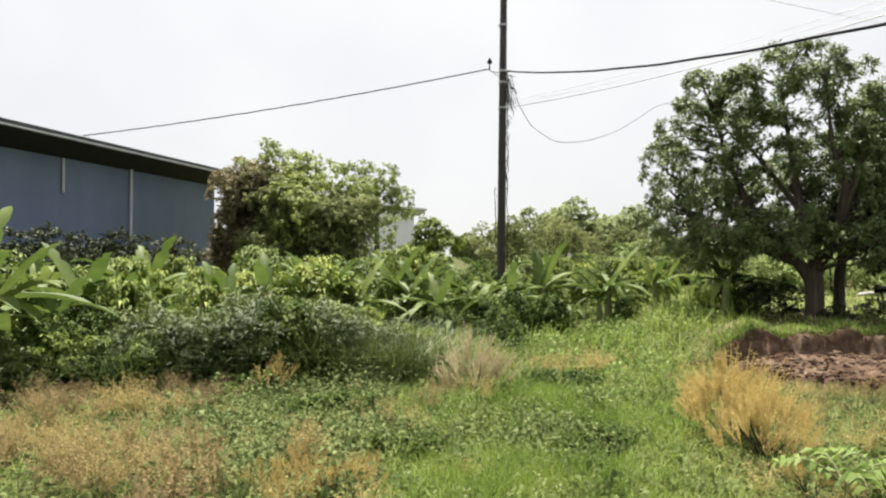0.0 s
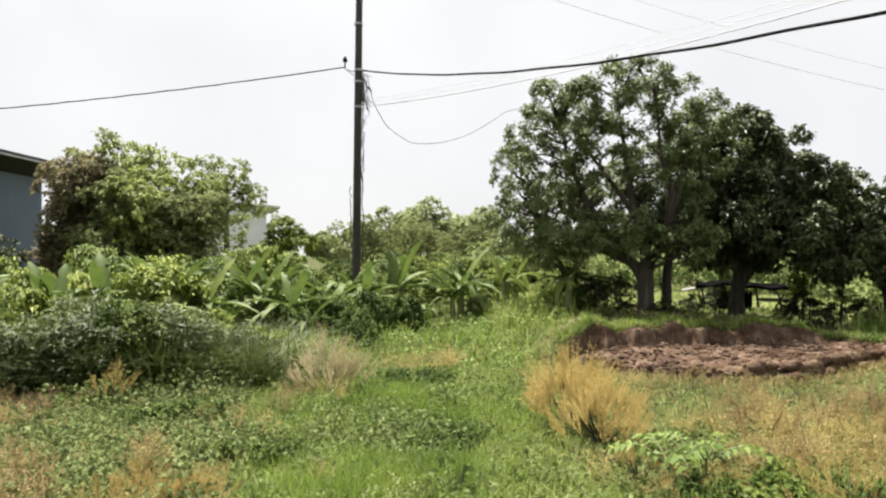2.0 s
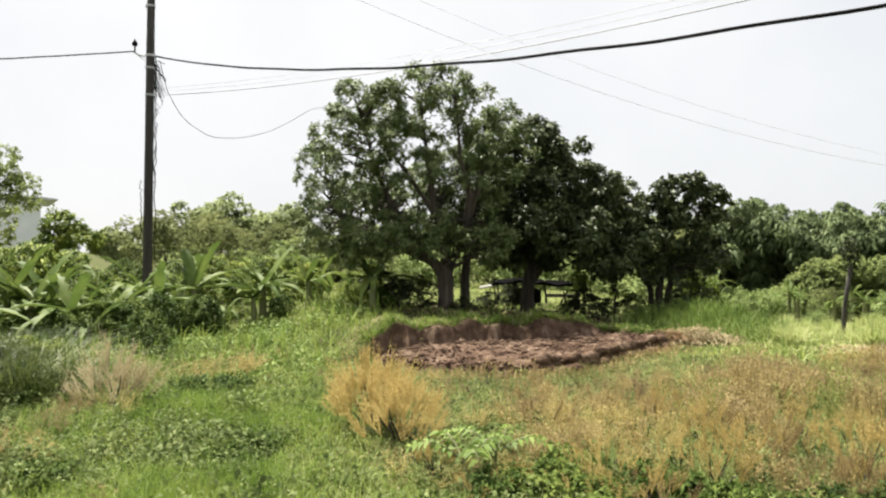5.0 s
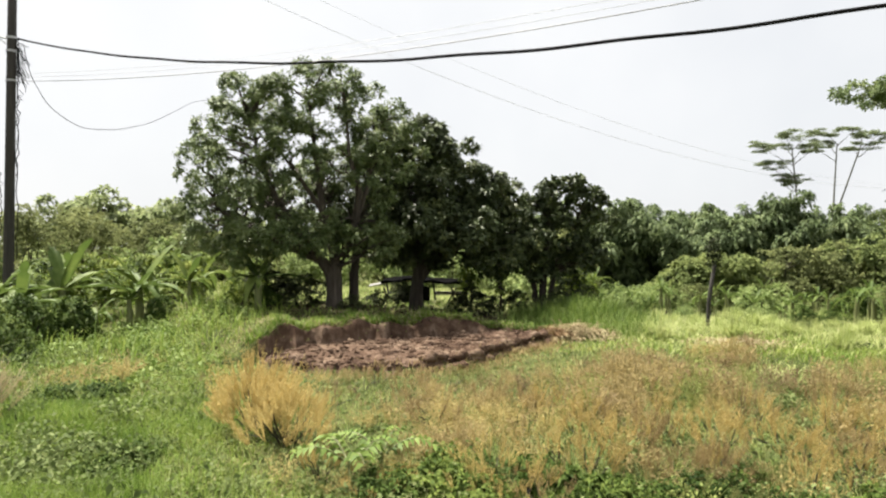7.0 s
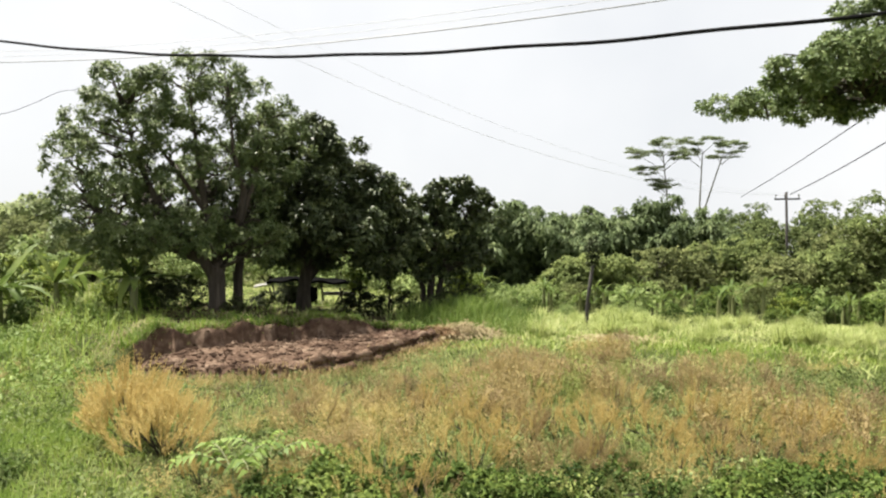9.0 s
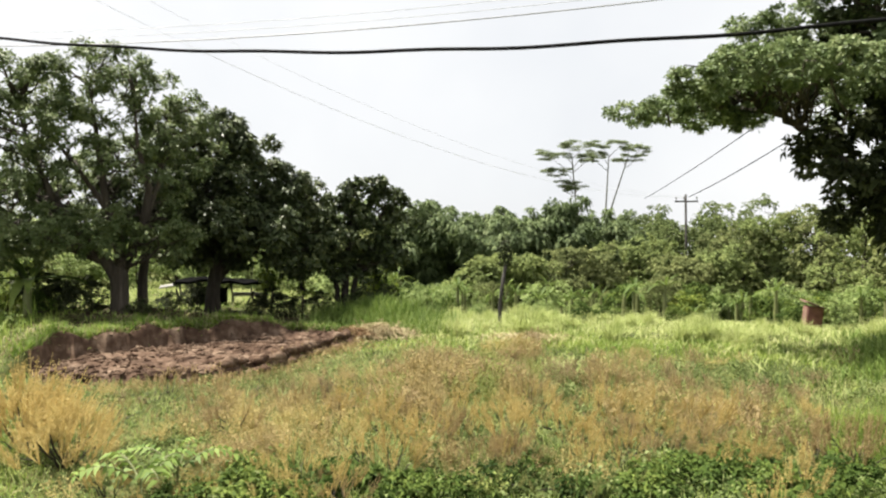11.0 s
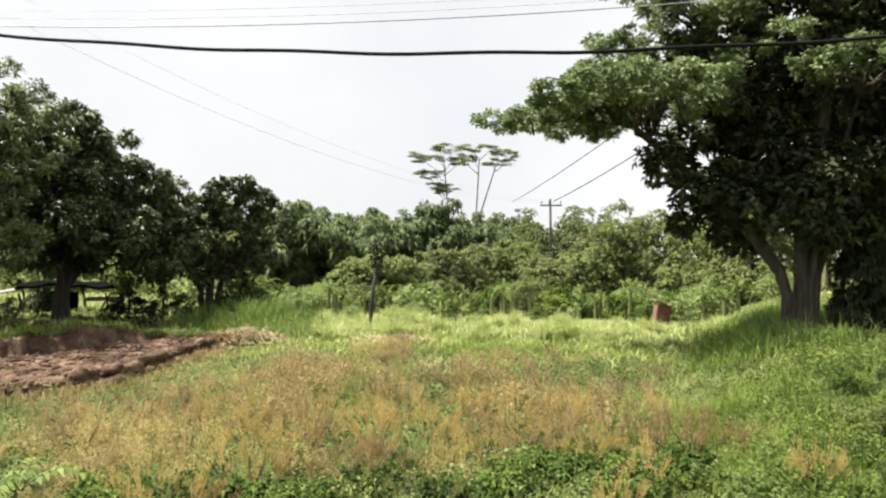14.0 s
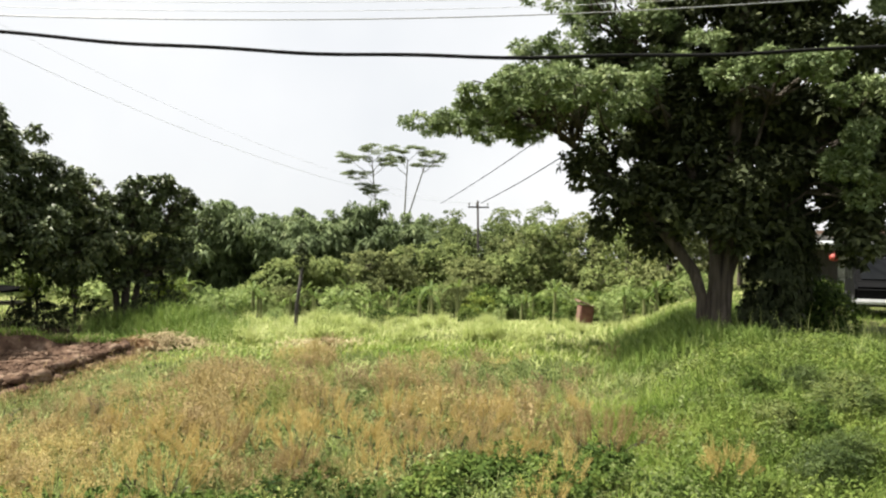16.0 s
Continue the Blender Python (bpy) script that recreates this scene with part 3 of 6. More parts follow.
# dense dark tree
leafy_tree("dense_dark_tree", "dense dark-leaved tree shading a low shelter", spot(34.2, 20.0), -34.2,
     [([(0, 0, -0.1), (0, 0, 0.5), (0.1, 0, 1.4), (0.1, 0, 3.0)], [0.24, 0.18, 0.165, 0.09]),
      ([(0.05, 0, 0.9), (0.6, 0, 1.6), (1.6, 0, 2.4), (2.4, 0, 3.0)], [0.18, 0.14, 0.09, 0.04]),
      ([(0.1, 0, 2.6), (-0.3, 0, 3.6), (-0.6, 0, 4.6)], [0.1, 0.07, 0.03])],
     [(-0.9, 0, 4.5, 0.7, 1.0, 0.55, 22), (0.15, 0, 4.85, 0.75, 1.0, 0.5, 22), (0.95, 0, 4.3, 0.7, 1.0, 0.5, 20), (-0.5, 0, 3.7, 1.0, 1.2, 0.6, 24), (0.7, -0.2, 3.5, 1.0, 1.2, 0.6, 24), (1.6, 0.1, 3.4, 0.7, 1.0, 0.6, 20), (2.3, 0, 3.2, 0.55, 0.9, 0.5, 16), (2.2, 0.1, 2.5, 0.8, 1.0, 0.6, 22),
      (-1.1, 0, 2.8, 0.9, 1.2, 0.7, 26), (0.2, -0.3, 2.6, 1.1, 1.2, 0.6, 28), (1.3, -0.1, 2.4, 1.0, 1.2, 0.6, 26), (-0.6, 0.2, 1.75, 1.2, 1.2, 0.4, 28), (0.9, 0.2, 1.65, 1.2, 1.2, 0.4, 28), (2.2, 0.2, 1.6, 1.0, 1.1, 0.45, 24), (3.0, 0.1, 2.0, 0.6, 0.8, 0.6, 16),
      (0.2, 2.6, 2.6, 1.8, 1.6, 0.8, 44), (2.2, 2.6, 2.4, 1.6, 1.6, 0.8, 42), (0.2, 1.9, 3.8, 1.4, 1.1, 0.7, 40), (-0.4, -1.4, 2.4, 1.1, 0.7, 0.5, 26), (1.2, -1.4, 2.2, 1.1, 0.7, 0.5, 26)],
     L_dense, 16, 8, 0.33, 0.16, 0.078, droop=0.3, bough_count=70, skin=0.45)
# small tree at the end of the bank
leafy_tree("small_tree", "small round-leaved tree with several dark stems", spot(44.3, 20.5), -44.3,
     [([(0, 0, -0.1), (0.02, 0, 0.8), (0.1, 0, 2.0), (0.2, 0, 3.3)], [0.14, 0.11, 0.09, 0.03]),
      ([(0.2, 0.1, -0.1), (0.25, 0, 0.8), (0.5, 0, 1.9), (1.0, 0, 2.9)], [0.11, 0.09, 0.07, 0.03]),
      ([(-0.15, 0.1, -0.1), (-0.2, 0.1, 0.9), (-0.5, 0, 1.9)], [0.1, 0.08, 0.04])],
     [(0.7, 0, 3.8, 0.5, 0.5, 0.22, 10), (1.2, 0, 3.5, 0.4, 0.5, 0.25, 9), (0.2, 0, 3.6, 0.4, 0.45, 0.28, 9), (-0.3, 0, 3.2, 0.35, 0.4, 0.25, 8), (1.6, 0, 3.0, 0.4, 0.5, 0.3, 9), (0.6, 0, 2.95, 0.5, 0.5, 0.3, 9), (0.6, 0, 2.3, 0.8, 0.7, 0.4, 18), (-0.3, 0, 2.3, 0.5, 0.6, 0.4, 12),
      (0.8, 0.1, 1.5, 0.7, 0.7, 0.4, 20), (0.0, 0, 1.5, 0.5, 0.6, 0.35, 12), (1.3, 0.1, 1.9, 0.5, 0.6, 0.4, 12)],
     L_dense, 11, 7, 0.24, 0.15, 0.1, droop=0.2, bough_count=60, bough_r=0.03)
# saplings beside it
for b, d, h in ((41.0, 20.5, 1.6), (47.6, 21.5, 1.3), (46.6, 21.0, 1.2), (38.6, 21.5, 1.4)):
    tree("sapling", "thin upright sapling with sparse leaves on the bank", spot(b, d), -b,
         [([(0, 0, -0.1), (0.02, 0, h * 0.5), (0, 0, h)], [0.035, 0.03, 0.012])],
         [(0, 0, h * 0.9, 0.35, 0.35, 0.3, 12), (0, 0, h * 0.6, 0.3, 0.3, 0.25, 6)], L_shrub, 22, 0.22, 0.13, 0.07, forks=[(0, 0, h * 0.5)], twigs=6, group="saplings")

# huge shade tree beside the road
BIG = spot(90.4, 15.0, 0.37)
PADS_OUTER = [(-6.4, 0, 4.65, 0.429, 1, 0.088, 10), (-5.64, 0, 4.62, 0.451, 1, 0.12, 14), (-4.87, 0.1, 4.61, 0.473, 1, 0.132, 15), (-4.26, 0, 4.82, 0.55, 1, 0.264, 21), (-3.22, -0.2, 4.81, 0.506, 1, 0.418, 21), (-4.93, 0.3, 4.45, 0.396, 1, 0.077, 10), (-4.08, 0.3, 4.29, 0.418, 1, 0.121, 12), (-3.8, 0.2, 6.05, 0.44, 1, 0.22, 16), (-3, 0.2, 6.12, 0.341, 1, 0.209, 14), (-3.12, 0.5, 5.62, 0.396, 1, 0.209, 14)]
PADS_MIDDLE = [(-2.31, -0.4, 6.3, 0.462, 0.5, 0.308, 13), (-1.36, -0.5, 6.21, 0.385, 0.5, 0.264, 13), (-2.13, -1.2, 4.91, 0.341, 0.5, 0.297, 11), (-1.45, -1.2, 4.9, 0.319, 0.5, 0.286, 11), (-0.43, -1, 5.61, 0.297, 0.5, 0.187, 8), (-2.08, 0, 5.81, 0.407, 0.5, 0.187, 8), (-2.94, 0.2, 6.87, 0.374, 0.5, 0.242, 8), (-1.16, -0.4, 5.61, 0.363, 0.5, 0.132, 8), (-1.89, -0.6, 4.4, 0.374, 0.5, 0.143, 8)]
PADS_INNER = [(0.07, -1.5, 4.89, 0.264, 0.5, 0.132, 11), (0.78, -1.5, 4.96, 0.374, 0.5, 0.209, 17), (1.55, -1.5, 4.93, 0.308, 0.5, 0.176, 14), (1.96, -1.2, 3.33, 0.22, 0.5, 0.242, 13), (2.29, -1, 3.82, 0.176, 0.5, 0.132, 10), (2.12, -1, 4.56, 0.242, 0.5, 0.132, 10), (2.28, -0.8, 2.83, 0.165, 0.5, 0.187, 10)]
PADS_UPPER = [(-3.6, -2.6, 4.6, 0.6, 0.8, 0.18, 16), (-2.6, -2.7, 4.6, 0.6, 0.8, 0.2, 17), (-1.7, -2.5, 4.6, 0.5, 0.7, 0.2, 15), (-4.5, -2.2, 4.65, 0.5, 0.6, 0.12, 9), (-4.7, -1.4, 4.58, 0.6, 0.7, 0.12, 18), (-3.7, -1.5, 5, 0.7, 0.7, 0.2, 26), (-2.9, -1.6, 4.95, 0.6, 0.6, 0.2, 22), (-3.9, -0.6, 5.2, 0.7, 0.7, 0.2, 22), (-4.5, 1.7, 4.97, 0.8, 0.9, 0.165, 30), (-3.6, 1.8, 5.65, 0.8, 0.9, 0.28, 32), (-3.8, 3.1, 5.45, 0.9, 0.9, 0.25, 30), (-5.3, 1.4, 4.66, 0.6, 0.7, 0.12, 18), (-2.9, -1.3, 6.9, 0.9, 0.8, 0.25, 24), (3.6, -0.4, 4.7, 0.9, 1, 0.5, 30), (4.6, -0.2, 3.6, 0.9, 1, 0.6, 28), (3.6, 0.3, 3, 0.8, 0.9, 0.6, 26), (-2, 0.5, 7, 1.4, 1.4, 0.3, 34), (-0.5, 0.3, 7.6, 1.6, 1.6, 0.35, 40), (1.5, 0.3, 7.4, 1.8, 1.6, 0.35, 44), (0.5, 0.5, 8.6, 1.8, 1.6, 0.4, 44), (3.4, 0.3, 6.6, 1.5, 1.5, 0.4, 36), (-0.8, 3, 6.2, 1.8, 1.4, 0.35, 36), (1.2, 3, 6.6, 1.8, 1.4, 0.4, 36), (-2.8, 2.6, 5.3, 1.3, 1.2, 0.3, 26), (-3.4, 4.4, 5.2, 1.4, 1.3, 0.3, 24), (-1.4, 4.8, 5.4, 1.6, 1.4, 0.35, 26), (3.2, 1.6, 5.8, 1.8, 1.5, 0.4, 34)]
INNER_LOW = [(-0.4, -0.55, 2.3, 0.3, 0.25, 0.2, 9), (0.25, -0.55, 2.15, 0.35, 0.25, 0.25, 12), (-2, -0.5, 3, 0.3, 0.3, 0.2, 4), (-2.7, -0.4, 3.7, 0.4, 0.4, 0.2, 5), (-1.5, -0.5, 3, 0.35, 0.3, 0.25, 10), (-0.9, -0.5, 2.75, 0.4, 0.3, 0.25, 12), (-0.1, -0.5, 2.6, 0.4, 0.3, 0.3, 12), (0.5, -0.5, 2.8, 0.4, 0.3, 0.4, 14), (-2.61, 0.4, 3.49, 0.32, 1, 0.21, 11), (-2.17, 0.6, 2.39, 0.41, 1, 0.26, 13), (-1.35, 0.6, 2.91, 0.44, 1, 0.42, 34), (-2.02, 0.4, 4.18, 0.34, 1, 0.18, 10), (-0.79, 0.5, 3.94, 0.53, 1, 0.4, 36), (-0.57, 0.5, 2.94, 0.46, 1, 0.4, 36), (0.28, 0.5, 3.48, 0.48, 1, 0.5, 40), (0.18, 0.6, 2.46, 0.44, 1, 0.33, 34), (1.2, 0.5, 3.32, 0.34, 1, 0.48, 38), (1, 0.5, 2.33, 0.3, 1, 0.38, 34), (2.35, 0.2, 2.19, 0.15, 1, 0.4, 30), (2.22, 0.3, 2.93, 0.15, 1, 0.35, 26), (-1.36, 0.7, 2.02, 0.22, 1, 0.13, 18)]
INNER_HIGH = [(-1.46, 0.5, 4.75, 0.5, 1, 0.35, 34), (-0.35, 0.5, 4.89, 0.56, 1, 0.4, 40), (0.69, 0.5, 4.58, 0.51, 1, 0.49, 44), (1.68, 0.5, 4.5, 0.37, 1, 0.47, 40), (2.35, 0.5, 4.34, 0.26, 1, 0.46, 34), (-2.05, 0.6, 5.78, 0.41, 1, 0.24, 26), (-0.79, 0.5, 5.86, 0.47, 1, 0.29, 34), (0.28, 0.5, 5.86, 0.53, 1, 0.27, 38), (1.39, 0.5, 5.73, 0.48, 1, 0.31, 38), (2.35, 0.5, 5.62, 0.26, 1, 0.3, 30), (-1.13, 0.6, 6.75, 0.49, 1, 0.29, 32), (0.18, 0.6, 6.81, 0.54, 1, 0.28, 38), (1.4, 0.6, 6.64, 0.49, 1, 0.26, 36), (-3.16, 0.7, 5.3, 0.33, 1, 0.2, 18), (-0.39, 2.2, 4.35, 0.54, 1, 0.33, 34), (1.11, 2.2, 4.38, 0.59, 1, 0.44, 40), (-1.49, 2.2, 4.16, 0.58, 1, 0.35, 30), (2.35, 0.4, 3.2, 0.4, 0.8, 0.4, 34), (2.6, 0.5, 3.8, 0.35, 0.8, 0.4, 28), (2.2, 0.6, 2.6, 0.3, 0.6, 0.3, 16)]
FLUTED_STEM = ([(-0.18, 0.05, -0.3), (-0.16, 0.05, 0.15), (-0.15, 0.05, 0.7), (-0.12, 0.05, 1.4), (0.02, 0.1, 2.6), (0.3, 0.1, 5.0), (0.4, 0.1, 7.5)], [0.3, 0.17, 0.14, 0.14, 0.14, 0.12, 0.06])
GREAT_LIMBS = [([(-0.55, -0.1, -0.3), (-0.4, -0.08, 0.3), (-0.38, -0.08, 0.9), (-0.52, 0, 1.35), (-0.9, 0, 1.9), (-1.32, 0, 2.4), (-2.0, 0, 3.1), (-3.4, 0, 4.4), (-4.9, 0, 4.6), (-6.4, 0, 4.8)], [0.16, 0.1, 0.105, 0.115, 0.115, 0.105, 0.09, 0.065, 0.045, 0.02]),
               ([(-0.12, -0.34, -0.3), (-0.12, -0.16, 0.4), (-0.1, -0.1, 1.1), (-0.2, -0.1, 2.2), (-0.9, 0.2, 4.2), (-1.8, 0.2, 6.0)], [0.17, 0.1, 0.1, 0.1, 0.08, 0.04]),
               ([(0.26, -0.1, -0.3), (0.06, -0.06, 0.5), (0.1, 0.05, 1.3), (0.28, 0.2, 2.0), (0.9, 0.3, 3.2), (2.2, 0.4, 4.4), (4.4, 0, 5.2)], [0.17, 0.1, 0.105, 0.11, 0.11, 0.09, 0.05]),
               ([(0.08, -0.34, -0.3), (0.0, -0.16, 0.4), (0.03, -0.06, 1.2), (0.12, -0.1, 1.9), (0.4, 0.2, 3.2), (0.9, -0.6, 5.0)], [0.13, 0.075, 0.075, 0.075, 0.06, 0.03]),
               ([(-0.34, -0.3, -0.3), (-0.26, -0.15, 0.35), (-0.24, -0.06, 1.0)], [0.13, 0.075, 0.04])]
big = leafy_tree("shade_tree", "huge old shade tree with fluted trunk and layered crown", BIG, -90.4,
     [FLUTED_STEM, *GREAT_LIMBS], [*PADS_OUTER, *PADS_MIDDLE, *PADS_INNER, *PADS_UPPER],
     L_big, 13, 8, 0.22, 0.11, 0.05, droop=0.15, bough_count=190, bark=M_fluted, flat=0.5, up=0.4, bough_r=0.04)
# Leaves inside the crown are darker than the pads: shade put into the colour
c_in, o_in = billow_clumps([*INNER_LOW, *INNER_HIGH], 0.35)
part("inner_crown", soup("inner_crown", billows(c_in, o_in, 10, 6, 0.38, 0.18, 0.092, 0.25), L_dark), big, "dense inner foliage, shade put into its dark leaf colour")
# Creepers fill the dark mass beside the trunk; their leaf colour carries its shade
shade = tagged(thing("creeper_mass", "mass of creepers hanging beside the great trunk, shade put into its dark colour", "creeper", at=(BIG[0], BIG[1], BIG[2]), turn=-90.4))
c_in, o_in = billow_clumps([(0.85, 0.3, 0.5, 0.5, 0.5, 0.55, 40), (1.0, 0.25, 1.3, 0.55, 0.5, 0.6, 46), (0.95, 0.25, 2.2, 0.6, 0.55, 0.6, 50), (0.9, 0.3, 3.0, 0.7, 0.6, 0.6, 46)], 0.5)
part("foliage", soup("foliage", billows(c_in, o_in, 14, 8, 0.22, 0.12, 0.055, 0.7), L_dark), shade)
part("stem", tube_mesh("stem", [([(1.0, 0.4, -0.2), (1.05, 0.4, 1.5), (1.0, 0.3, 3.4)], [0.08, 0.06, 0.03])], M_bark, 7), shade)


# ---- shrubs and banana plants ----


def shrub_proto(name, lobes, leaf, per, radius, length, width, stems=8, droop=0.2):
    c, o = billow_clumps(lobes, 0.5, 0.35)
    st = limbs_to(c, np.array([0, 0, -0.05]), stems, 0.03, 0.008, k=5)
    return (tube_mesh("branchwork", st, M_bark, 4), soup("foliage", billows(c, o, 5, max(4, per // 4), radius, length, width, droop), leaf))


def shrub(proto, name, label, at, turn, scale, group="", category="shrub"):
    ob = thing(name, label, category, group, at=at, turn=turn, scale=scale)
    tagged(part("branchwork", proto[0], ob), kind="stuff")
    part("foliage", proto[1], ob)
    return ob


SH = [shrub_proto("a", [(0, 0, 0.5, 0.8, 0.8, 0.5, 44), (0.45, 0.1, 0.9, 0.4, 0.4, 0.35, 20), (-0.4, -0.2, 0.8, 0.4, 0.4, 0.4, 20)], L_shrub, 30, 0.2, 0.12, 0.055, droop=0.45),
      shrub_proto("b", [(0, 0, 0.45, 0.9, 0.7, 0.45, 42), (-0.3, 0.2, 1.05, 0.4, 0.4, 0.35, 20), (0.5, -0.2, 0.7, 0.4, 0.4, 0.35, 20)], L_shrub, 28, 0.2, 0.15, 0.05, droop=0.6),
      shrub_proto("c", [(0, 0, 0.5, 0.8, 0.8, 0.5, 44), (0.2, 0.2, 0.95, 0.5, 0.5, 0.3, 24)], L_shrubdark, 28, 0.2, 0.12, 0.06, droop=0.35)]
SH_LOW = shrub_proto("low", [(0, 0, 0.16, 0.9, 0.7, 0.16, 46), (0.5, 0.3, 0.25, 0.5, 0.4, 0.16, 16), (-0.6, -0.2, 0.22, 0.4, 0.4, 0.16, 14)], L_shrubdark, 26, 0.2, 0.13, 0.06, droop=0.3)
SH += [shrub_proto("d", [(0, 0, 0.4, 0.85, 0.8, 0.4, 60), (0.3, 0.0, 0.72, 0.6, 0.6, 0.28, 30)], L_reed, 30, 0.22, 0.19, 0.028),
      shrub_proto("e", [(0, 0, 1.0, 0.9, 0.9, 0.9, 70), (0.4, 0.1, 1.7, 0.6, 0.6, 0.5, 30), (-0.5, 0, 1.5, 0.6, 0.6, 0.5, 30)], L_olive, 24, 0.3, 0.13, 0.055),
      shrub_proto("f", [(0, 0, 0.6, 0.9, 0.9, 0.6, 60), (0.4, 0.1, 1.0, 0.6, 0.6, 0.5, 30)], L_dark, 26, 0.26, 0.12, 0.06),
      shrub_proto("g", [(0, 0, 0.5, 0.8, 0.8, 0.5, 40), (0.3, 0.2, 0.95, 0.6, 0.6, 0.4, 22)], L_field, 16, 0.28, 0.18, 0.08),
      shrub_proto("h", [(0, 0, 0.5, 0.6, 0.6, 0.5, 30), (-0.2, 0.1, 1.1, 0.4, 0.4, 0.5, 20)], L_field, 16, 0.26, 0.2, 0.07)]


def banana_leaf(base, out, length, width, rise, drop, nseg=13):
    """One arched leaf: a pointed, folded strip with a torn edge, verts and quads."""
    s = np.linspace(0, 1, nseg)
    out = np.array([out[0], out[1], 0.0])
    side = np.array([-out[1], out[0], 0.0])
    mid = np.asarray(base)[None] + out[None] * (length * s * (1 - 0.15 * s))[:, None] + np.array([0, 0, 1.0])[None] * (rise * s - drop * s ** 2.2)[:, None]
    w = width * np.clip(1.6 * (s + 0.04) ** 0.55 * (1 - s) ** 0.75, 0.02, 1)
    up = np.array([0, 0, 0.22])
    wa, wb = (w * rng.choice([1.0, 0.95, 0.55], nseg, p=[0.5, 0.3, 0.2]) for _ in range(2))
    a = mid + side[None] * (wa / 2)[:, None] + up * wa[:, None]
    b = mid - side[None] * (wb / 2)[:, None] + up * wb[:, None]
    v = np.stack([a, mid, b], 1).reshape(-1, 3)
    i = np.arange(nseg - 1)[:, None] * 3
    return v, np.concatenate([i + [0, 1, 4, 3], i + [1, 2, 5, 4]])


def banana_proto(h, n, length, width):
    st = tube_mesh("stem", [([(0, 0, -0.1), (0.02, 0, h * 0.5), (0, 0, h)], [0.07, 0.06, 0.035])], M_bananastem, 8)
    leaves = []
    for i in range(n):
        a = i * 2.4 + rng.uniform(-0.4, 0.4)
        L = length * rng.uniform(0.7, 1.1)
        steep = rng.uniform(0.15, 0.85) if i % 4 else rng.uniform(0.8, 1.15)
        v, f = banana_leaf((0, 0, h - 0.05), (math.cos(a), math.sin(a)), L * (1.15 - 0.4 * steep), width * rng.uniform(0.8, 1.1), L * steep, L * rng.uniform(0.3, 0.75))
        leaves.append(mesh_of("leaf", v, [f], L_banana, True))
    return st, leaves


M_bananastem = surface("banana_stem", [(0.3, (0.09, 0.1, 0.03)), (0.7, (0.2, 0.22, 0.08))], 4, 6, 0.6, 0.2, stretch=(4, 4, 0.5))
BAN = [banana_proto(0.35, 10, 0.85, 0.17), banana_proto(0.5, 10, 0.95, 0.19), banana_proto(0.25, 10, 0.75, 0.15), banana_proto(0.6, 9, 1.05, 0.23)]


FIELD_BAN = [banana_proto(0.6, 8, 0.7, 0.1), banana_proto(0.8, 8, 0.75, 0.11), banana_proto(0.4, 8, 0.6, 0.09), banana_proto(1.0, 7, 0.8, 0.12)]


def banana(i, at, turn, scale, group="banana plants in the thicket", protos=BAN):
    ob = thing("banana_plant", "green banana plant with long arching leaves", "banana plant", group, at=at, turn=turn, scale=scale)
    part("stem", protos[i][0], ob)
    for me in protos[i][1]:
        part("leaf", me, ob)
    return ob


# left thicket: leafy shrubs and bananas rising away from the clearing
ROWS = [(-35.5, -4.0, 4.0, 12.5, 0.95), (-33.5, -4.0, 4.6, 15.2, 1.28), (-30.5, -2.0, 5.3, 18.4, 1.52), (-6.5, 5.0, 5.0, 26.0, 1.6)]
THICKET = [(b + rng.uniform(-0.7, 0.7), d + rng.uniform(-0.5, 0.7), sc * (1 - 0.25 * smooth(-12, -3, b)), int(rng.choice([0, 1, 0, 1, 2]))) for b0, b1, step, d, sc in ROWS for b in np.arange(b0, b1, step)]
THICKET += [(-5.5, 27, 1.75, 0), (-3.6, 26, 1.7, 1), (-1.8, 27, 1.75, 0), (0.2, 26, 1.6, 2), (-4.6, 24, 1.5, 2), (-2.6, 23.5, 1.45, 1), (1, 17.0, 0.95, 0), (1.5, 23, 1.3, 0), (5.8, 19.0, 0.9, 1), (6.5, 24.0, 1.25, 1), (10, 20.5, 1.0, 0), (13, 22.5, 1.1, 1), (11, 26, 1.3, 0), (16, 20.0, 0.8, 1), (20.5, 18.3, 0.6, 0),
            (22.6, 17.6, 0.5, 2), (21.0, 24.0, 1.2, 1), (16, 27, 1.4, 0), (8.5, 16.2, 0.8, 2), (14.5, 17.2, 0.55, 2), (3.0, 14.8, 0.75, 2)]
for b, d, s, k in THICKET:
    shrub(SH[k], "leafy_shrub", ("dark green " if k == 2 else "bright green ") + "leafy shrub in the overgrown thicket", spot(b, d), rng.uniform(0, 360), s * rng.uniform(0.72, 1.0), "thicket shrubs")
for b, d, s, k in ((-33.5, 13.0, 1.5, 1), (-20.5, 13.6, 1.1, 0), (-12.6, 13.6, 1.25, 0), (-10.2, 14.2, 1.3, 1), (-26, 15.8, 1.3, 1), (-22.5, 12.2, 0.85, 2), (-13.5, 11.6, 0.75, 2), (-5.2, 15.0, 1.05, 0), (-2.2, 15.6, 1.0, 2),
                   (2.5, 18.5, 1.1, 0), (7.4, 17.2, 1.0, 0), (13.2, 18.0, 1.15, 3), (13.8, 18.6, 1.0, 2), (21.8, 17.3, 1.1, 3), (17.5, 21, 1.2, 1), (10.2, 19, 1.0, 2), (-28, 13.8, 1.2, 1), (-8.6, 14.8, 1.15, 0), (-31.5, 15.2, 1.4, 1), (4.6, 20.4, 1.1, 1)):
    banana(k, spot(b, d), rng.uniform(0, 360), s * 1.3)
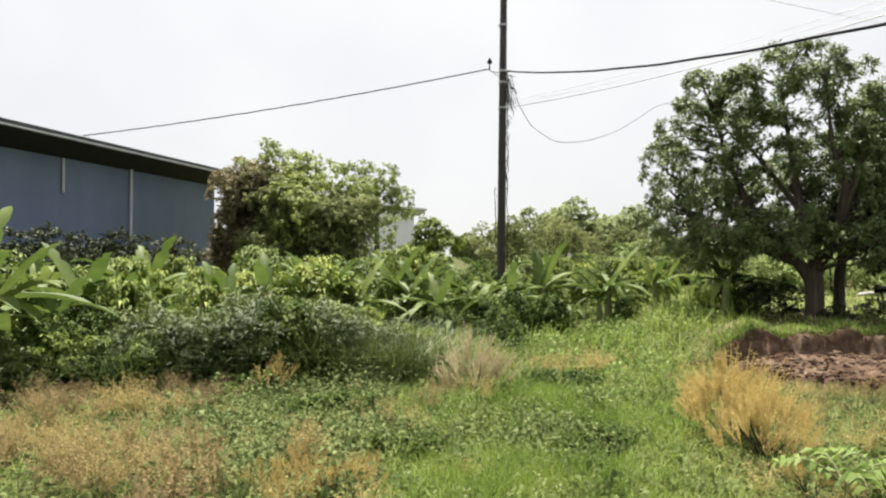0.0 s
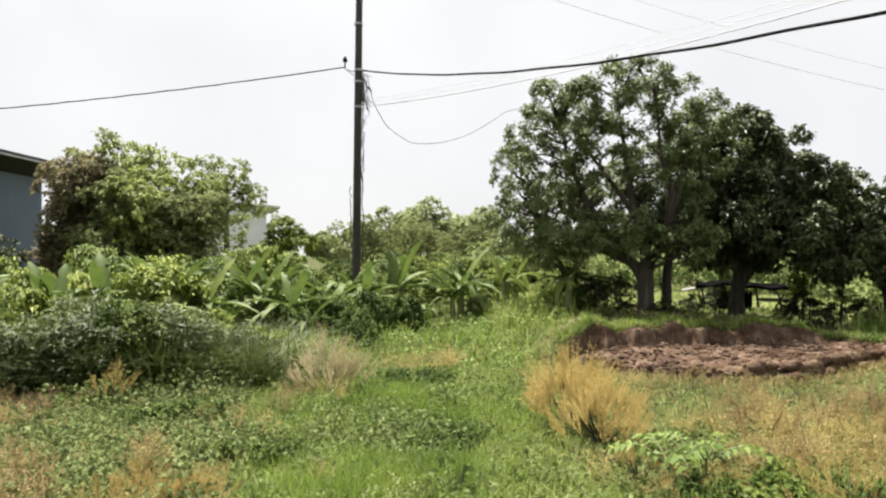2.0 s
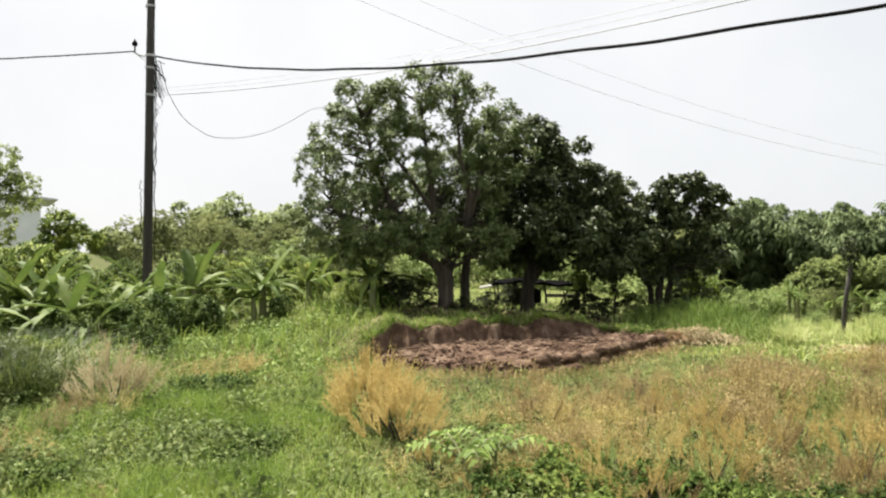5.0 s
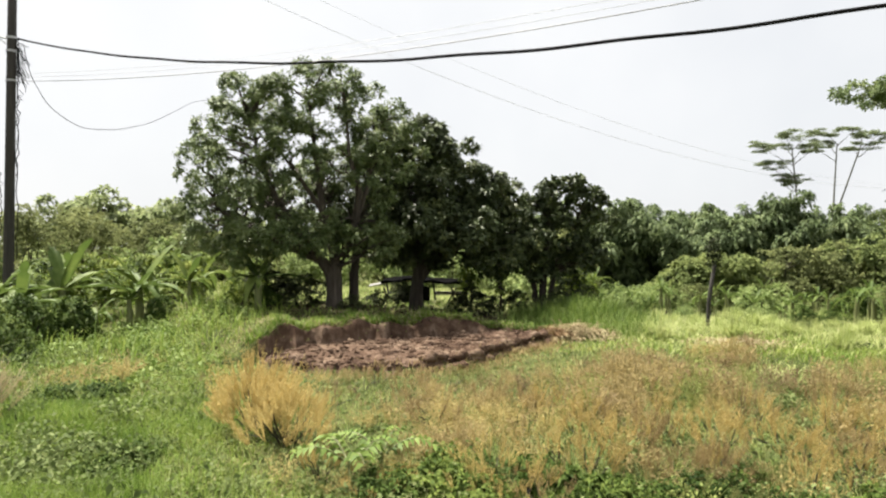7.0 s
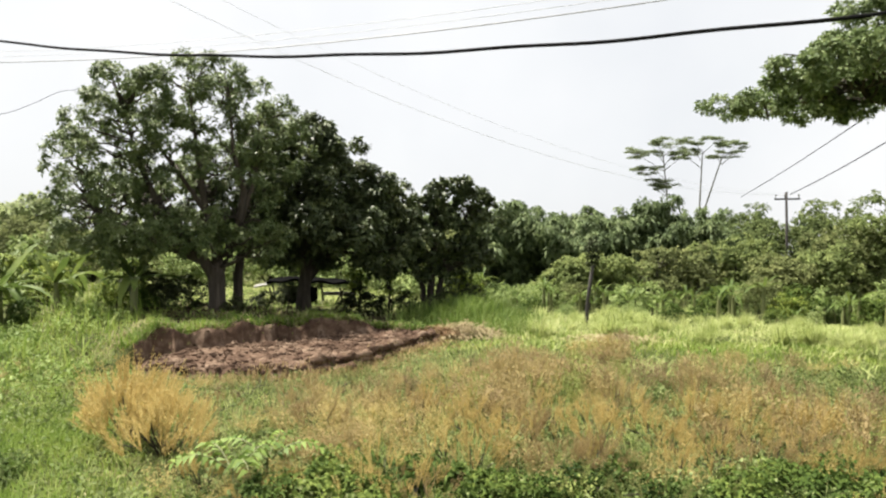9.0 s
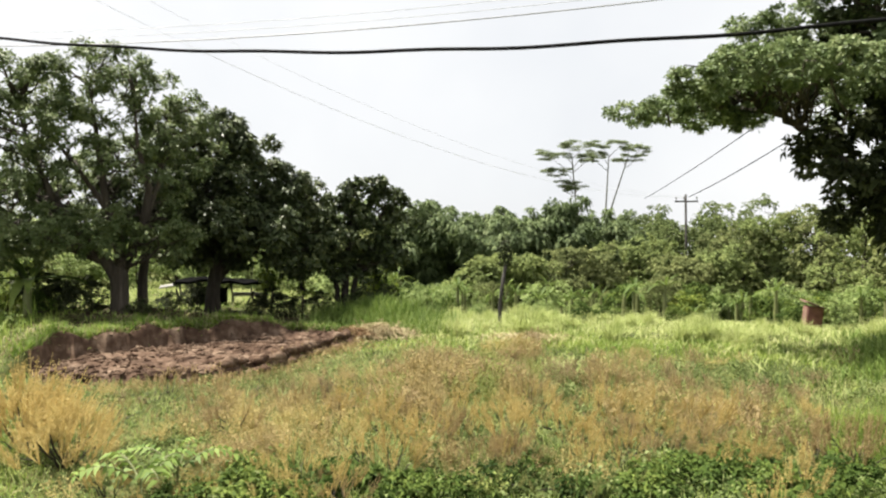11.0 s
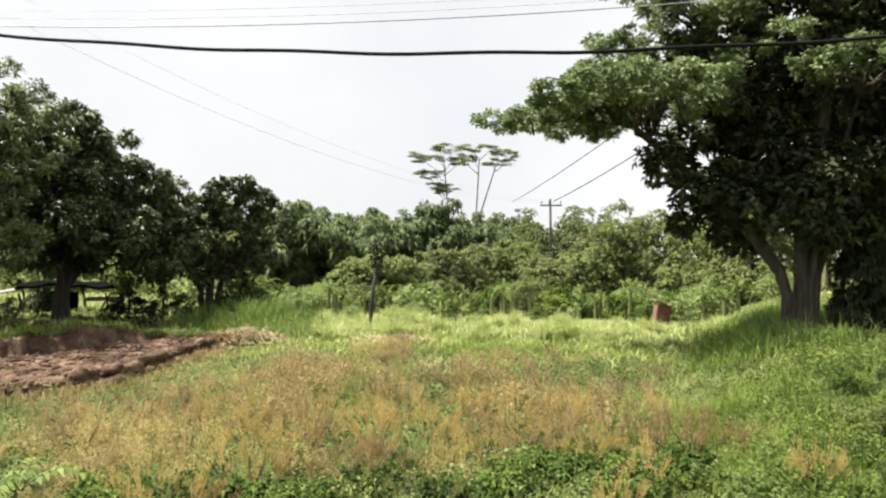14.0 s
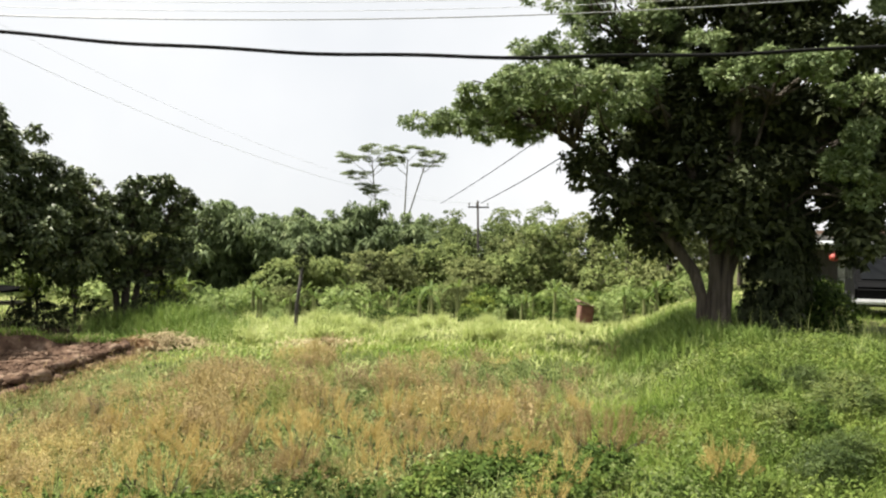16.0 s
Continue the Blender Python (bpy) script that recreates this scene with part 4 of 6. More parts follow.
for i in range(50):
    b = -37 + 46 * (i + rng.random()) / 50
    d = rng.uniform(11.8, 17.5) + 3 * smooth(-8, 6, b)
    banana(int(rng.integers(0, 4)), spot(b, d), rng.uniform(0, 360), rng.uniform(1.05, 1.6) * (1 + 0.04 * (d - 11.5)))
for b, d, k in ((-32.8, 10.6, 1.7), (-34.0, 11.0, 2.0), (-8.6, 14.0, 1.4), (-6.9, 14.4, 1.35), (-10.4, 13.8, 1.3), (-9.4, 14.8, 1.5), (-1.6, 15.6, 1.15), (0.4, 16.2, 1.1), (-2.8, 16.4, 1.2), (-17.0, 13.4, 1.3), (-24.0, 13.0, 1.3), (-29.0, 12.6, 1.3), (12.4, 17.6, 1.15), (16.6, 18.4, 1.1)):
    banana(3, spot(b, d), rng.uniform(0, 360), k)
# low dark grassy bushes in front of the thicket
for b, d, s, k in ((-30, 10.6, 0.7, 2), (-24.5, 10.7, 0.6, 3), (-20.5, 10.6, 0.85, 3), (-16.5, 10.4, 0.9, 3), (-13.0, 10.6, 0.8, 2), (-10, 10.9, 0.95, 3), (-7, 10.8, 0.75, 3), (-5.0, 11.3, 0.6, 3), (-16, 11.4, 1.05, 3), (-10, 11.8, 0.95, 3), (-23.5, 11.4, 0.9, 3), (-34, 10.2, 0.8, 3),
                   (-0.6, 14.2, 0.62, 2), (1.6, 14.6, 0.7, 2), (3.4, 15.2, 0.66, 2), (6.0, 15.6, 0.74, 2), (8.0, 16.4, 0.6, 2), (4.6, 13.6, 0.6, 2), (-33, 10.9, 0.6, 0), (-27.5, 10.3, 0.55, 0), (-22.8, 10.2, 0.5, 1), (-18.6, 11.2, 0.7, 0), (-12.2, 11.4, 0.7, 1), (-15.2, 11.9, 0.75, 0), (-8.6, 11.9, 0.7, 0), (-6.2, 12.2, 0.6, 1), (-2.2, 11.6, 0.45, 0), (-26, 11.4, 0.75, 2)):
    shrub(SH[k], "grassy_bush", ("bright leafy" if k < 2 else "dark green") + " bush at the foot of the thicket", spot(b, d), rng.uniform(0, 360), s, "low bushes")

# Hedge at the wall's foot, its shade given by the dark leaf colour
for b, d, s in ((-33, 25, 1.6), (-30, 26, 1.6), (-27, 27, 1.5), (-24.2, 28, 1.6), (-21.5, 29, 1.5)):
    shrub(SH[5], "dark_hedge_shrub", "hedge shrub against the warehouse wall, shade put into its dark leaf colour", spot(b, d), rng.uniform(0, 360), s, "hedge by the warehouse")

# Bushes and stand-ins for shaded grass; the shade is put into their dark leaves
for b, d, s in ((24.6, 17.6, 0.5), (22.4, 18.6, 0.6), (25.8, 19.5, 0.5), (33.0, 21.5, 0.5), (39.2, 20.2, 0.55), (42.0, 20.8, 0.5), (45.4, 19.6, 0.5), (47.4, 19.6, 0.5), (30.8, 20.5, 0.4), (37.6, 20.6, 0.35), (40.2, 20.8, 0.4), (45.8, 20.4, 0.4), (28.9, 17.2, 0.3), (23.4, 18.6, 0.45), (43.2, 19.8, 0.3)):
    shrub(SH[5], "shaded_bush", "bush under the trees, shade put into its dark leaf colour", spot(b, d), rng.uniform(0, 360), s, "bushes under the trees")
for i in range(34):
    b, d = 5 + 43 * (i + rng.random()) / 34, rng.uniform(34, 46)
    k = int(rng.choice([6, 7, 6, 4]))
    shrub(SH[k], "hedgerow_shrub", ("olive" if k == 4 else "green") + " shrub in the hedgerow behind the trees", spot(b, d), rng.uniform(0, 360), rng.uniform(1.1, 1.8), "hedgerow behind the trees")

# trees behind the thicket
def far_tree(name, label, b, d, h, w, leaf, per=26, group="", trunk_h=0.4, lobes=7, radius=0.55, length=0.22, width=0.09, category="tree", base=0.25):
    L = []
    for i in range(lobes):
        a = rng.uniform(0, 6.28)
        q = rng.uniform(0.0, 0.62)
        z = h * rng.uniform(base + 0.12, 0.86)
        L.append((w / 2 * q * math.cos(a), w / 2 * q * math.sin(a), z, w * rng.uniform(0.2, 0.32), w * rng.uniform(0.2, 0.32), h * rng.uniform(0.12, 0.2), int(18 + 10 * rng.random())))
    top = [(0, 0, -0.2), (0.1, 0, h * 0.35), (0, 0, h * 0.7)]
    L = [(*q[:6], max(6, int(q[6] * 0.5))) for q in L]
    return leafy_tree(name, label, spot(b, d), rng.uniform(0, 360), [(top, [0.02 * h + 0.05, 0.02 * h + 0.02, 0.02])], L, leaf, max(8, int(per * 0.36)), 5, radius * 0.75, length * 1.03, width * 1.15, 0.3, 16, group, category=category, skin=0.5)


for b, d, h, w, lf in ((-16.5, 32.5, 5.2, 2.4, L_dryleaf), (-15.6, 33, 5.9, 3.2, L_dryleaf), (-14.4, 33.5, 6.2, 3.4, L_dryleaf), (-13.4, 34, 6.8, 4.6, L_bushy), (-10.6, 34.5, 6.7, 5.0, L_bushy), (-7.8, 34, 5.9, 4.4, L_bushy), (-11.6, 31, 5.2, 4.4, L_bushy), (-8.8, 31, 4.6, 3.8, L_olive), (-13.4, 31, 4.8, 3.4, L_olive)):
    far_tree("bushy_tree", "bushy green tree beside the warehouse end", b, d, h, w, lf, 34, "trees by the warehouse", lobes=14, base=0.06)
far_tree("light_tree", "airy small-leaved tree with thin stems", -5.3, 43, 7.6, 4.0, L_bushy, 26, base=0.45)
far_tree("round_tree", "small rounded tree above the thicket", -1.0, 33, 3.4, 2.2, L_shrub, 30)
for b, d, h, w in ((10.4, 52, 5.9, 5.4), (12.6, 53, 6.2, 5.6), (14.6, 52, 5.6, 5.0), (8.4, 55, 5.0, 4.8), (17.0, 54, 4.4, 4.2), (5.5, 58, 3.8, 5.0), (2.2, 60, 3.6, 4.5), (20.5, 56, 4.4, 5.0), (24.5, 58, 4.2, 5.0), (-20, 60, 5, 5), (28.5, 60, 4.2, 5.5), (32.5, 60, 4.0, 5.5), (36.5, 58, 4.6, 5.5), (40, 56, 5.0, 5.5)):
    far_tree("distant_tree", "soft green distant tree beyond the field, haze put into its colour", b, d, h, w, L_far, 26, "distant trees", radius=0.6, length=0.4, width=0.18)

# bamboo and woods beyond the right-hand field
def bamboo(b, d, h, w):
    """A clump of culms that arch outward, feathered with drooping leaves."""
    ob = thing("bamboo_clump", "feathery drooping bamboo clump at the field edge", "bamboo", "bamboo clumps", at=spot(b, d), turn=rng.uniform(0, 360))
    lobes = []
    for i in range(9):
        a, r = i * 2.4 + rng.uniform(-0.5, 0.5), w * 0.5 * rng.uniform(0.2, 1.0)
        top = h * rng.uniform(0.72, 1.06) * (1.05 - 0.3 * r / (w * 0.5))
        t = np.linspace(0, 1, 9)
        p = np.stack([math.cos(a) * (0.2 + r * t ** 2.2), math.sin(a) * (0.2 + r * t ** 2.2), top * (1.12 * t - 0.12 * t ** 5) - 0.1], 1)
        part("culm", tube_mesh("culm", [(p, np.linspace(0.045, 0.012, 9))], M_bananastem, 4), ob)
        for u, q in ((0.3, 0.5), (0.45, 0.6), (0.6, 0.62), (0.74, 0.58), (0.87, 0.48), (1.0, 0.34)):
            x, y, z = (float(np.interp(u, t, p[:, k])) for k in range(3))
            lobes.append((x + rng.normal(0, 0.12), y + rng.normal(0, 0.12), z - 0.1, q, q, q * 0.85, 5))
    c, o = billow_clumps(lobes, 0.5)
    part("foliage", soup("foliage", billows(c, o, 6, 4, 0.34, 0.48, 0.14, 0.55), L_bamboo), ob)


for b, d, h, w in ((43.5, 46, 6.0, 4.4), (46, 47, 6.2, 4.4), (48.5, 46, 6.6, 4.6), (50.6, 45, 6.8, 4.2), (52.8, 46, 6.6, 4.4), (55, 45, 6.7, 4.6), (57.4, 46, 6.9, 4.4), (59.8, 46, 6.6, 4.4), (62.2, 47, 7.0, 4.6), (64.6, 48, 6.6, 4.4), (66.8, 50, 6.8, 4.6)):
    bamboo(b, d + rng.uniform(-1, 2), h * rng.uniform(0.84, 1.03), w)
    bamboo(b + 1.2, d + 6 + rng.uniform(-1, 1), h * rng.uniform(0.96, 1.06), w * 1.25)
for b, d, h, w, lf in ((62, 40, 3.6, 3.6, L_olive), (65, 41, 4.2, 4.2, L_olive), (67.6, 42, 4.6, 4.4, L_wood), (69.2, 49, 5.6, 4.6, L_olive), (72.6, 50, 6.2, 4.8, L_wood), (75, 43, 5.8, 5.0, L_olive), (77.6, 42, 6.0, 5.0, L_wood), (80.2, 41, 6.2, 5.0, L_olive), (83, 38, 5.6, 5.0, L_wood), (86, 36, 5.4, 5.0, L_olive),
                       (58.5, 38.5, 3.2, 3.4, L_wood), (70.5, 47, 5.6, 5.0, L_wood), (73.5, 47, 5.8, 5.0, L_wood), (76.5, 46.5, 6.0, 5.0, L_wood), (69, 52, 7.2, 5.0, L_wood), (72, 54, 7.4, 5.0, L_wood), (74.5, 52, 7.4, 5.0, L_wood), (77, 50, 7.4, 5.4, L_wood), (80, 50, 7.4, 5.4, L_wood), (83.5, 46, 7.0, 5.4, L_wood), (87, 42, 6.4, 5.4, L_wood), (91, 40, 5.2, 5.0, L_wood), (55.5, 38, 2.8, 3.0, L_wood), (89, 37, 5.4, 4.6, L_olive), (70.5, 38, 3.4, 3.6, L_olive), (73.5, 39, 3.6, 3.8, L_wood)):
    far_tree("woodland_tree", ("dark" if d >= 46 else "olive") + "-green bushy tree of the wood beyond the field", b, d, h, w, L_backwood if d >= 46 else lf, 28, "woodland trees", radius=0.6, length=0.2, width=0.1, base=0.06, lobes=11)
for i in range(150):
    b, d = 45 + 42 * (i + rng.random()) / 150, rng.uniform(29.5, 38.5)
    if i % 3 > 0:
        banana(int(rng.integers(0, 4)), spot(b, d - 1.0), rng.uniform(0, 360), rng.uniform(0.9, 1.6), "bananas by the wood", FIELD_BAN)
    else:
        k = int(rng.choice([6, 7, 4, 2, 6, 2]))
        shrub(SH[k], "field_shrub", {4: "olive", 2: "dark green"}.get(k, "green") + " shrub along the far field edge", spot(b, d + 0.5), rng.uniform(0, 360), rng.uniform(0.45, 1.3) * (0.75 if k == 4 else 1), "field edge shrubs")
for b, d, s in ((63.5, 23.5, 0.55), (65.2, 25.5, 0.45), (60.5, 27, 0.5), (55.0, 26, 0.4), (70.5, 27, 0.5), (50.5, 25, 0.6), (52.5, 28.5, 0.6), (78.5, 26.5, 0.6), (81.5, 25.5, 0.7), (73, 29, 0.5)):
    shrub(SH[int(rng.choice([6, 2, 7]))], "field_bush", "small green bush standing in the pale grass", spot(b, d), rng.uniform(0, 360), s, "bushes in the field")


for i in range(18):
    b, d = 70 + 19 * (i + rng.random()) / 18, rng.uniform(30.5, 35)
    shrub(SH[int(rng.choice([6, 7, 0]))], "sunlit_shrub", "light green sunlit shrub before the wood", spot(b, d), rng.uniform(0, 360), rng.uniform(0.55, 1.0), "sunlit shrubs before the wood")


# ---- overhead lines ----


def bent_rod(a, b, r0, r1, k=6):
    return curve_path(a, b, 0, k, 0, r0, r1)


def utility_pole(at, h, r0, r1, mat, label, lean=(0, 0), turn=0.0):
    ob = thing("utility_pole", label, "utility pole", at=at, turn=turn)
    part("pole", tube_mesh("pole", [([(0, 0, -0.4), (lean[0] * 0.5, lean[1] * 0.5, h * 0.5), (lean[0], lean[1], h), (lean[0], lean[1], h + 0.01)], [r0, (r0 + r1) / 2, r1, 0.005])], mat, 12), ob)
    return ob


pole = utility_pole((1.71, 20.93, 0.0), 12.4, 0.13, 0.09, M_darkwood, "tall dark-stained timber utility pole with dangling wires", (0.06, 0))
part("bracket", tube_mesh("bracket", [bent_rod((0.02, 0, 7.2), (-0.28, -0.02, 7.22), 0.02, 0.02), bent_rod((-0.28, -0.02, 7.22), (-0.42, -0.02, 7.3), 0.02, 0.015), bent_rod((0.0, 0, 7.0), (-0.3, 0, 7.24), 0.012, 0.012)], M_metal, 6), pole, "bent steel bracket")
part("insulator", tube_mesh("insulator", [([(-0.36, -0.02, 7.28), (-0.36, -0.02, 7.45), (-0.36, -0.02, 7.46), (-0.36, -0.02, 7.54), (-0.36, -0.02, 7.56), (-0.36, -0.02, 7.62)], [0.02, 0.02, 0.07, 0.07, 0.05, 0.02])], M_cable, 8), pole, "dark porcelain insulator")
for z in (7.24, 6.9, 8.6, 6.15):
    part("band", tube_mesh("band", [([(0.03, 0, z - 0.03), (0.03, 0, z + 0.03)], [0.13, 0.13])], M_metal, 12), pole)
part("clamp", tube_mesh("clamp", [bent_rod((0.1, 0, 7.24), (0.32, -0.05, 7.23), 0.03, 0.02)], M_cable, 6), pole)
loose = []
for i in range(26):
    z = rng.uniform(6.2, 7.35)
    a = np.array([0.14, -0.05, z])
    loose.append(curve_path(a, a + np.array([rng.uniform(0.02, 0.34), rng.uniform(-0.1, 0.1), rng.uniform(-0.7, 0.25)]), rng.uniform(-0.2, 0.1), 7, 0.03, 0.011, 0.008))
tagged(part("wire_tangle", tube_mesh("wire_tangle", loose, M_cable, 4), pole, "tangle of loose wire ends"), kind="stuff")
for x0, z0, z1 in ((0.17, 7.2, 1.6), (-0.17, 3.8, 2.2), (0.18, 5.8, 3.6)):
    s = np.linspace(0, 1, 30)
    part("down_wire", tube_mesh("down_wire", [(np.stack([x0 + rng.normal(0, 0.02, 30), np.full(30, -0.06), z0 + (z1 - z0) * s], 1), np.full(30, 0.012))], M_cable, 4), pole)

pole_b = utility_pole((42.5, 14.52, -1.6), 7.1, 0.085, 0.065, M_darkwood, "thin weathered utility pole standing by the wood", (-0.12, 0), -66.0)
cross = bmesh.new()
box(cross, -0.75, -0.05, 6.64, 0.6, 0.05, 6.73)
part("crossarm", bm_mesh("crossarm", cross, M_darkwood), pole_b)
for x in (-0.66, -0.2, 0.52):
    part("insulator", tube_mesh("insulator", [([(x, 0, 6.72), (x, 0, 6.86), (x, 0, 6.87), (x, 0, 6.95)], [0.02, 0.02, 0.06, 0.04])], M_greypole, 8), pole_b)
utility_pole((14.12, -13.55, 0.0), 9.0, 0.14, 0.1, M_darkwood, "dark timber utility pole beside the road")


def line(name, label, a, b, sag, r, mat, wave=0.0, k=60):
    s = np.linspace(0, 1, k)
    p = np.asarray(a)[None] * (1 - s)[:, None] + np.asarray(b)[None] * s[:, None]
    p[:, 2] -= sag * 4 * s * (1 - s)
    p[:, 2] += wave * np.sin(s * 90) * np.sin(s * np.pi)
    ob = new(name, tube_mesh(name, [(p, np.full(k, r))], mat, 6))
    return tagged(ob, label, "cable")


line("overhead_cable", "thick black twisted overhead cable sagging between poles", (1.96, 20.91, 7.23), (14.12, -13.55, 6.35), 2.27, 0.024, M_cable, 0.012, 160)
line("service_cable", "black cable running to the warehouse eave", (1.35, 20.9, 7.3), (-13.2, 25.9, 6.1), 0.14, 0.018, M_cable, 0.006, 80)
line("thin_cable", "thin grey cable rising from the timber pole", (1.95, 20.91, 6.17), (18.99, -15.1, 8.74), 1.75, 0.009, M_thinwire)
for o in (0.25, 0.55):
    line("thin_wire", "thin pale overhead wire", (1.95, 20.9, 6.2 + o * 0.3), (19.2 + o, -15.1, 8.8 + o), 1.75, 0.0038, M_palewire)
line("field_wire", "thin pale wire crossing the field to the far pole", (41.9, 14.5, 5.3), (1.75, 20.93, 11.4), 2.2, 0.006, M_palewire)
line("field_wire", "thin pale wire crossing the field to the far pole", (42.6, 14.5, 5.35), (1.85, 20.93, 12.2), 2.1, 0.004, M_palewire)
line("power_line", "dark wire rising from the far pole over the road", (42.7, 14.52, 5.36), (8.54, -8.78, 10.71), 0.74, 0.022, M_cable)
line("power_line", "dark wire rising from the far pole over the road", (55.54, 22.53, 6.42), (11.15, -6.41, 10.21), 0.47, 0.022, M_cable)
lp = np.array([(2.0, 20.91, 7.1), (2.12, 20.5, 6.25), (2.48, 20.05, 5.43), (3.09, 19.35, 4.86), (3.79, 18.62, 4.8), (4.4, 18.07, 4.95), (4.83, 17.55, 5.2), (5.2, 17.2, 5.46), (5.7, 16.9, 5.5)])
tt = np.linspace(0, 8, 50)
lpp = np.stack([np.interp(tt, np.arange(9), lp[:, i]) for i in range(3)], 1)
for _ in range(3):
    lpp[1:-1] = (lpp[:-2] + 2 * lpp[1:-1] + lpp[2:]) / 4
tagged(new("dangling_wire", tube_mesh("dangling_wire", [(lpp, np.linspace(0.01, 0.004, 50))], M_cable, 5)), "slack dangling wire from the pole to the mango crown", "cable")

# ---- warehouse ----
M_wall = surface("blue_grey_painted_wall", [(0.3, (0.125, 0.16, 0.24)), (0.7, (0.165, 0.21, 0.305))], 0.7, 8, 0.75, 0.1, stretch=(1, 1, 0.4))
M_roof = surface("dark_roof_sheet", [(0.3, (0.03, 0.03, 0.033)), (0.7, (0.06, 0.06, 0.065))], 1.5, 6, 0.6, 0.1)
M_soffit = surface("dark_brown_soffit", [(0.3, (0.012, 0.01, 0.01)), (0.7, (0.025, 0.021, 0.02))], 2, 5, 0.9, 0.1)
M_gutter = surface("white_gutter", [(0.3, (0.45, 0.46, 0.47)), (0.7, (0.62, 0.63, 0.64))], 2, 5, 0.5, 0.05)
M_white = surface("white_plaster", [(0.3, (0.62, 0.64, 0.66)), (0.7, (0.78, 0.8, 0.81))], 0.6, 8, 0.7, 0.05)


def warehouse():
    a, b = np.array([-15.4, 22.6]), np.array([-12.15, 37.6])
    yaw = math.degrees(math.atan2(-(b - a)[0], (b - a)[1]))
    L = 15.4 + 8
    ob = thing("warehouse", "long blue-grey warehouse with dark overhanging roof", "warehouse", at=(b[0], b[1], 0), turn=yaw)
    bm = bmesh.new()
    box(bm, -0.2, -L, -0.3, 0, 0, 5.9)
    part("long_wall", bm_mesh("long_wall", bm, M_wall), ob)
    bm = bmesh.new()
    box(bm, -16, -0.2, -0.3, -0.203, 0, 6.0)
    part("end_wall", bm_mesh("end_wall", bm, M_wall), ob)
    bm = bmesh.new()
    box(bm, -16, -L, -0.3, -15.8, -0.203, 6.0)
    part("back_wall", bm_mesh("back_wall", bm, M_wall), ob)
    # two roof slopes with overhang
    for nm, m in (("roof_slope", Matrix.Translation((1.3, 0, 5.98)) @ pose(0, 0, 0, 0, 8, 0)), ("roof_slope", Matrix.Translation((-17.3, 0, 5.98)) @ pose(0, 0, 0, 0, -8, 0) @ Matrix.Scale(-1, 4, (1, 0, 0)))):
        bm = bmesh.new()
        box(bm, -9.4, -L - 0.6, 0, 0, 0.6, 0.07, m)
        for i in range(int((L + 1) / 0.5)):
            box(bm, -9.4, -L - 0.5 + i * 0.5, 0.07, 0, -L - 0.44 + i * 0.5, 0.1, m)
        bmesh.ops.recalc_face_normals(bm, faces=bm.faces)
        part(nm, bm_mesh(nm, bm, M_roof), ob)
    bm = bmesh.new()
    box(bm, 1.3, -L - 0.6, 5.945, 1.4, 0.6, 6.08)
    part("fascia", bm_mesh("fascia", bm, M_roof), ob)
    bm = bmesh.new()
    box(bm, 1.3, -L - 0.6, 5.875, 1.43, 0.6, 5.94)
    part("gutter", bm_mesh("gutter", bm, M_gutter), ob, "pale metal gutter")
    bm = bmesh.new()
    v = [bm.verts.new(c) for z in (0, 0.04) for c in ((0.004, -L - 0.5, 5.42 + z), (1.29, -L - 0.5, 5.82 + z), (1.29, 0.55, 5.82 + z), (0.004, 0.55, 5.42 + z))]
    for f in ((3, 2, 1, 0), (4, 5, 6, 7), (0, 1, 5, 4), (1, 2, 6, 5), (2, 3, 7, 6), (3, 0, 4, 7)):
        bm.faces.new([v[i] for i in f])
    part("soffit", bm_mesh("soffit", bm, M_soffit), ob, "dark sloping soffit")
    bm = bmesh.new()
    bmesh.ops.create_cone(bm, cap_ends=True, segments=10, radius1=0.05, radius2=0.05, depth=1.3, matrix=Matrix.Translation((0.08, -11.0, 4.75)))
    part("short_pipe", bm_mesh("short_pipe", bm, M_gutter), ob)
    for y in (-7.0,):
        bm = bmesh.new()
        bmesh.ops.create_cone(bm, cap_ends=True, segments=10, radius1=0.06, radius2=0.06, depth=5.6, matrix=Matrix.Translation((0.09, y, 2.85)))
        part("downpipe", bm_mesh("downpipe", bm, M_gutter), ob, "white downpipe")


warehouse()


def white_building():
    ob = thing("white_building", "white walled building far behind the thicket", "building", at=(-2.6, 62.9, 0.35), turn=6)
    bm = bmesh.new()
    box(bm, -11, 0, -0.2, 0, 8, 5.4)
    part("wall", bm_mesh("wall", bm, M_white), ob)
    bm = bmesh.new()
    v = [bm.verts.new(c) for c in ((-9.5, -0.6, 6.4), (1.1, -0.6, 5.45), (1.1, 8.6, 5.45), (-9.5, 8.6, 6.4), (-9.5, -0.6, 6.55), (1.1, -0.6, 5.6), (1.1, 8.6, 5.6), (-9.5, 8.6, 6.55))]
    for f in ((0, 1, 2, 3), (7, 6, 5, 4), (0, 4, 5, 1), (1, 5, 6, 2), (2, 6, 7, 3), (3, 7, 4, 0)):
        bm.faces.new([v[i] for i in f])
    part("roof", bm_mesh("roof", bm, M_gutter), ob)
    bm = bmesh.new()
    v = [bm.verts.new(c) for c in ((-9, 0, 5.4), (0, 0, 5.4), (-9, 0, 6.35))] + [bm.verts.new(c) for c in ((-9, 0.2, 5.4), (0, 0.2, 5.4), (-9, 0.2, 6.35))]
    for f in ((0, 1, 2), (5, 4, 3), (0, 3, 4, 1), (1, 4, 5, 2), (2, 5, 3, 0)):
        bm.faces.new([v[i] for i in f])
    part("gable", bm_mesh("gable", bm, M_white), ob)


white_building()

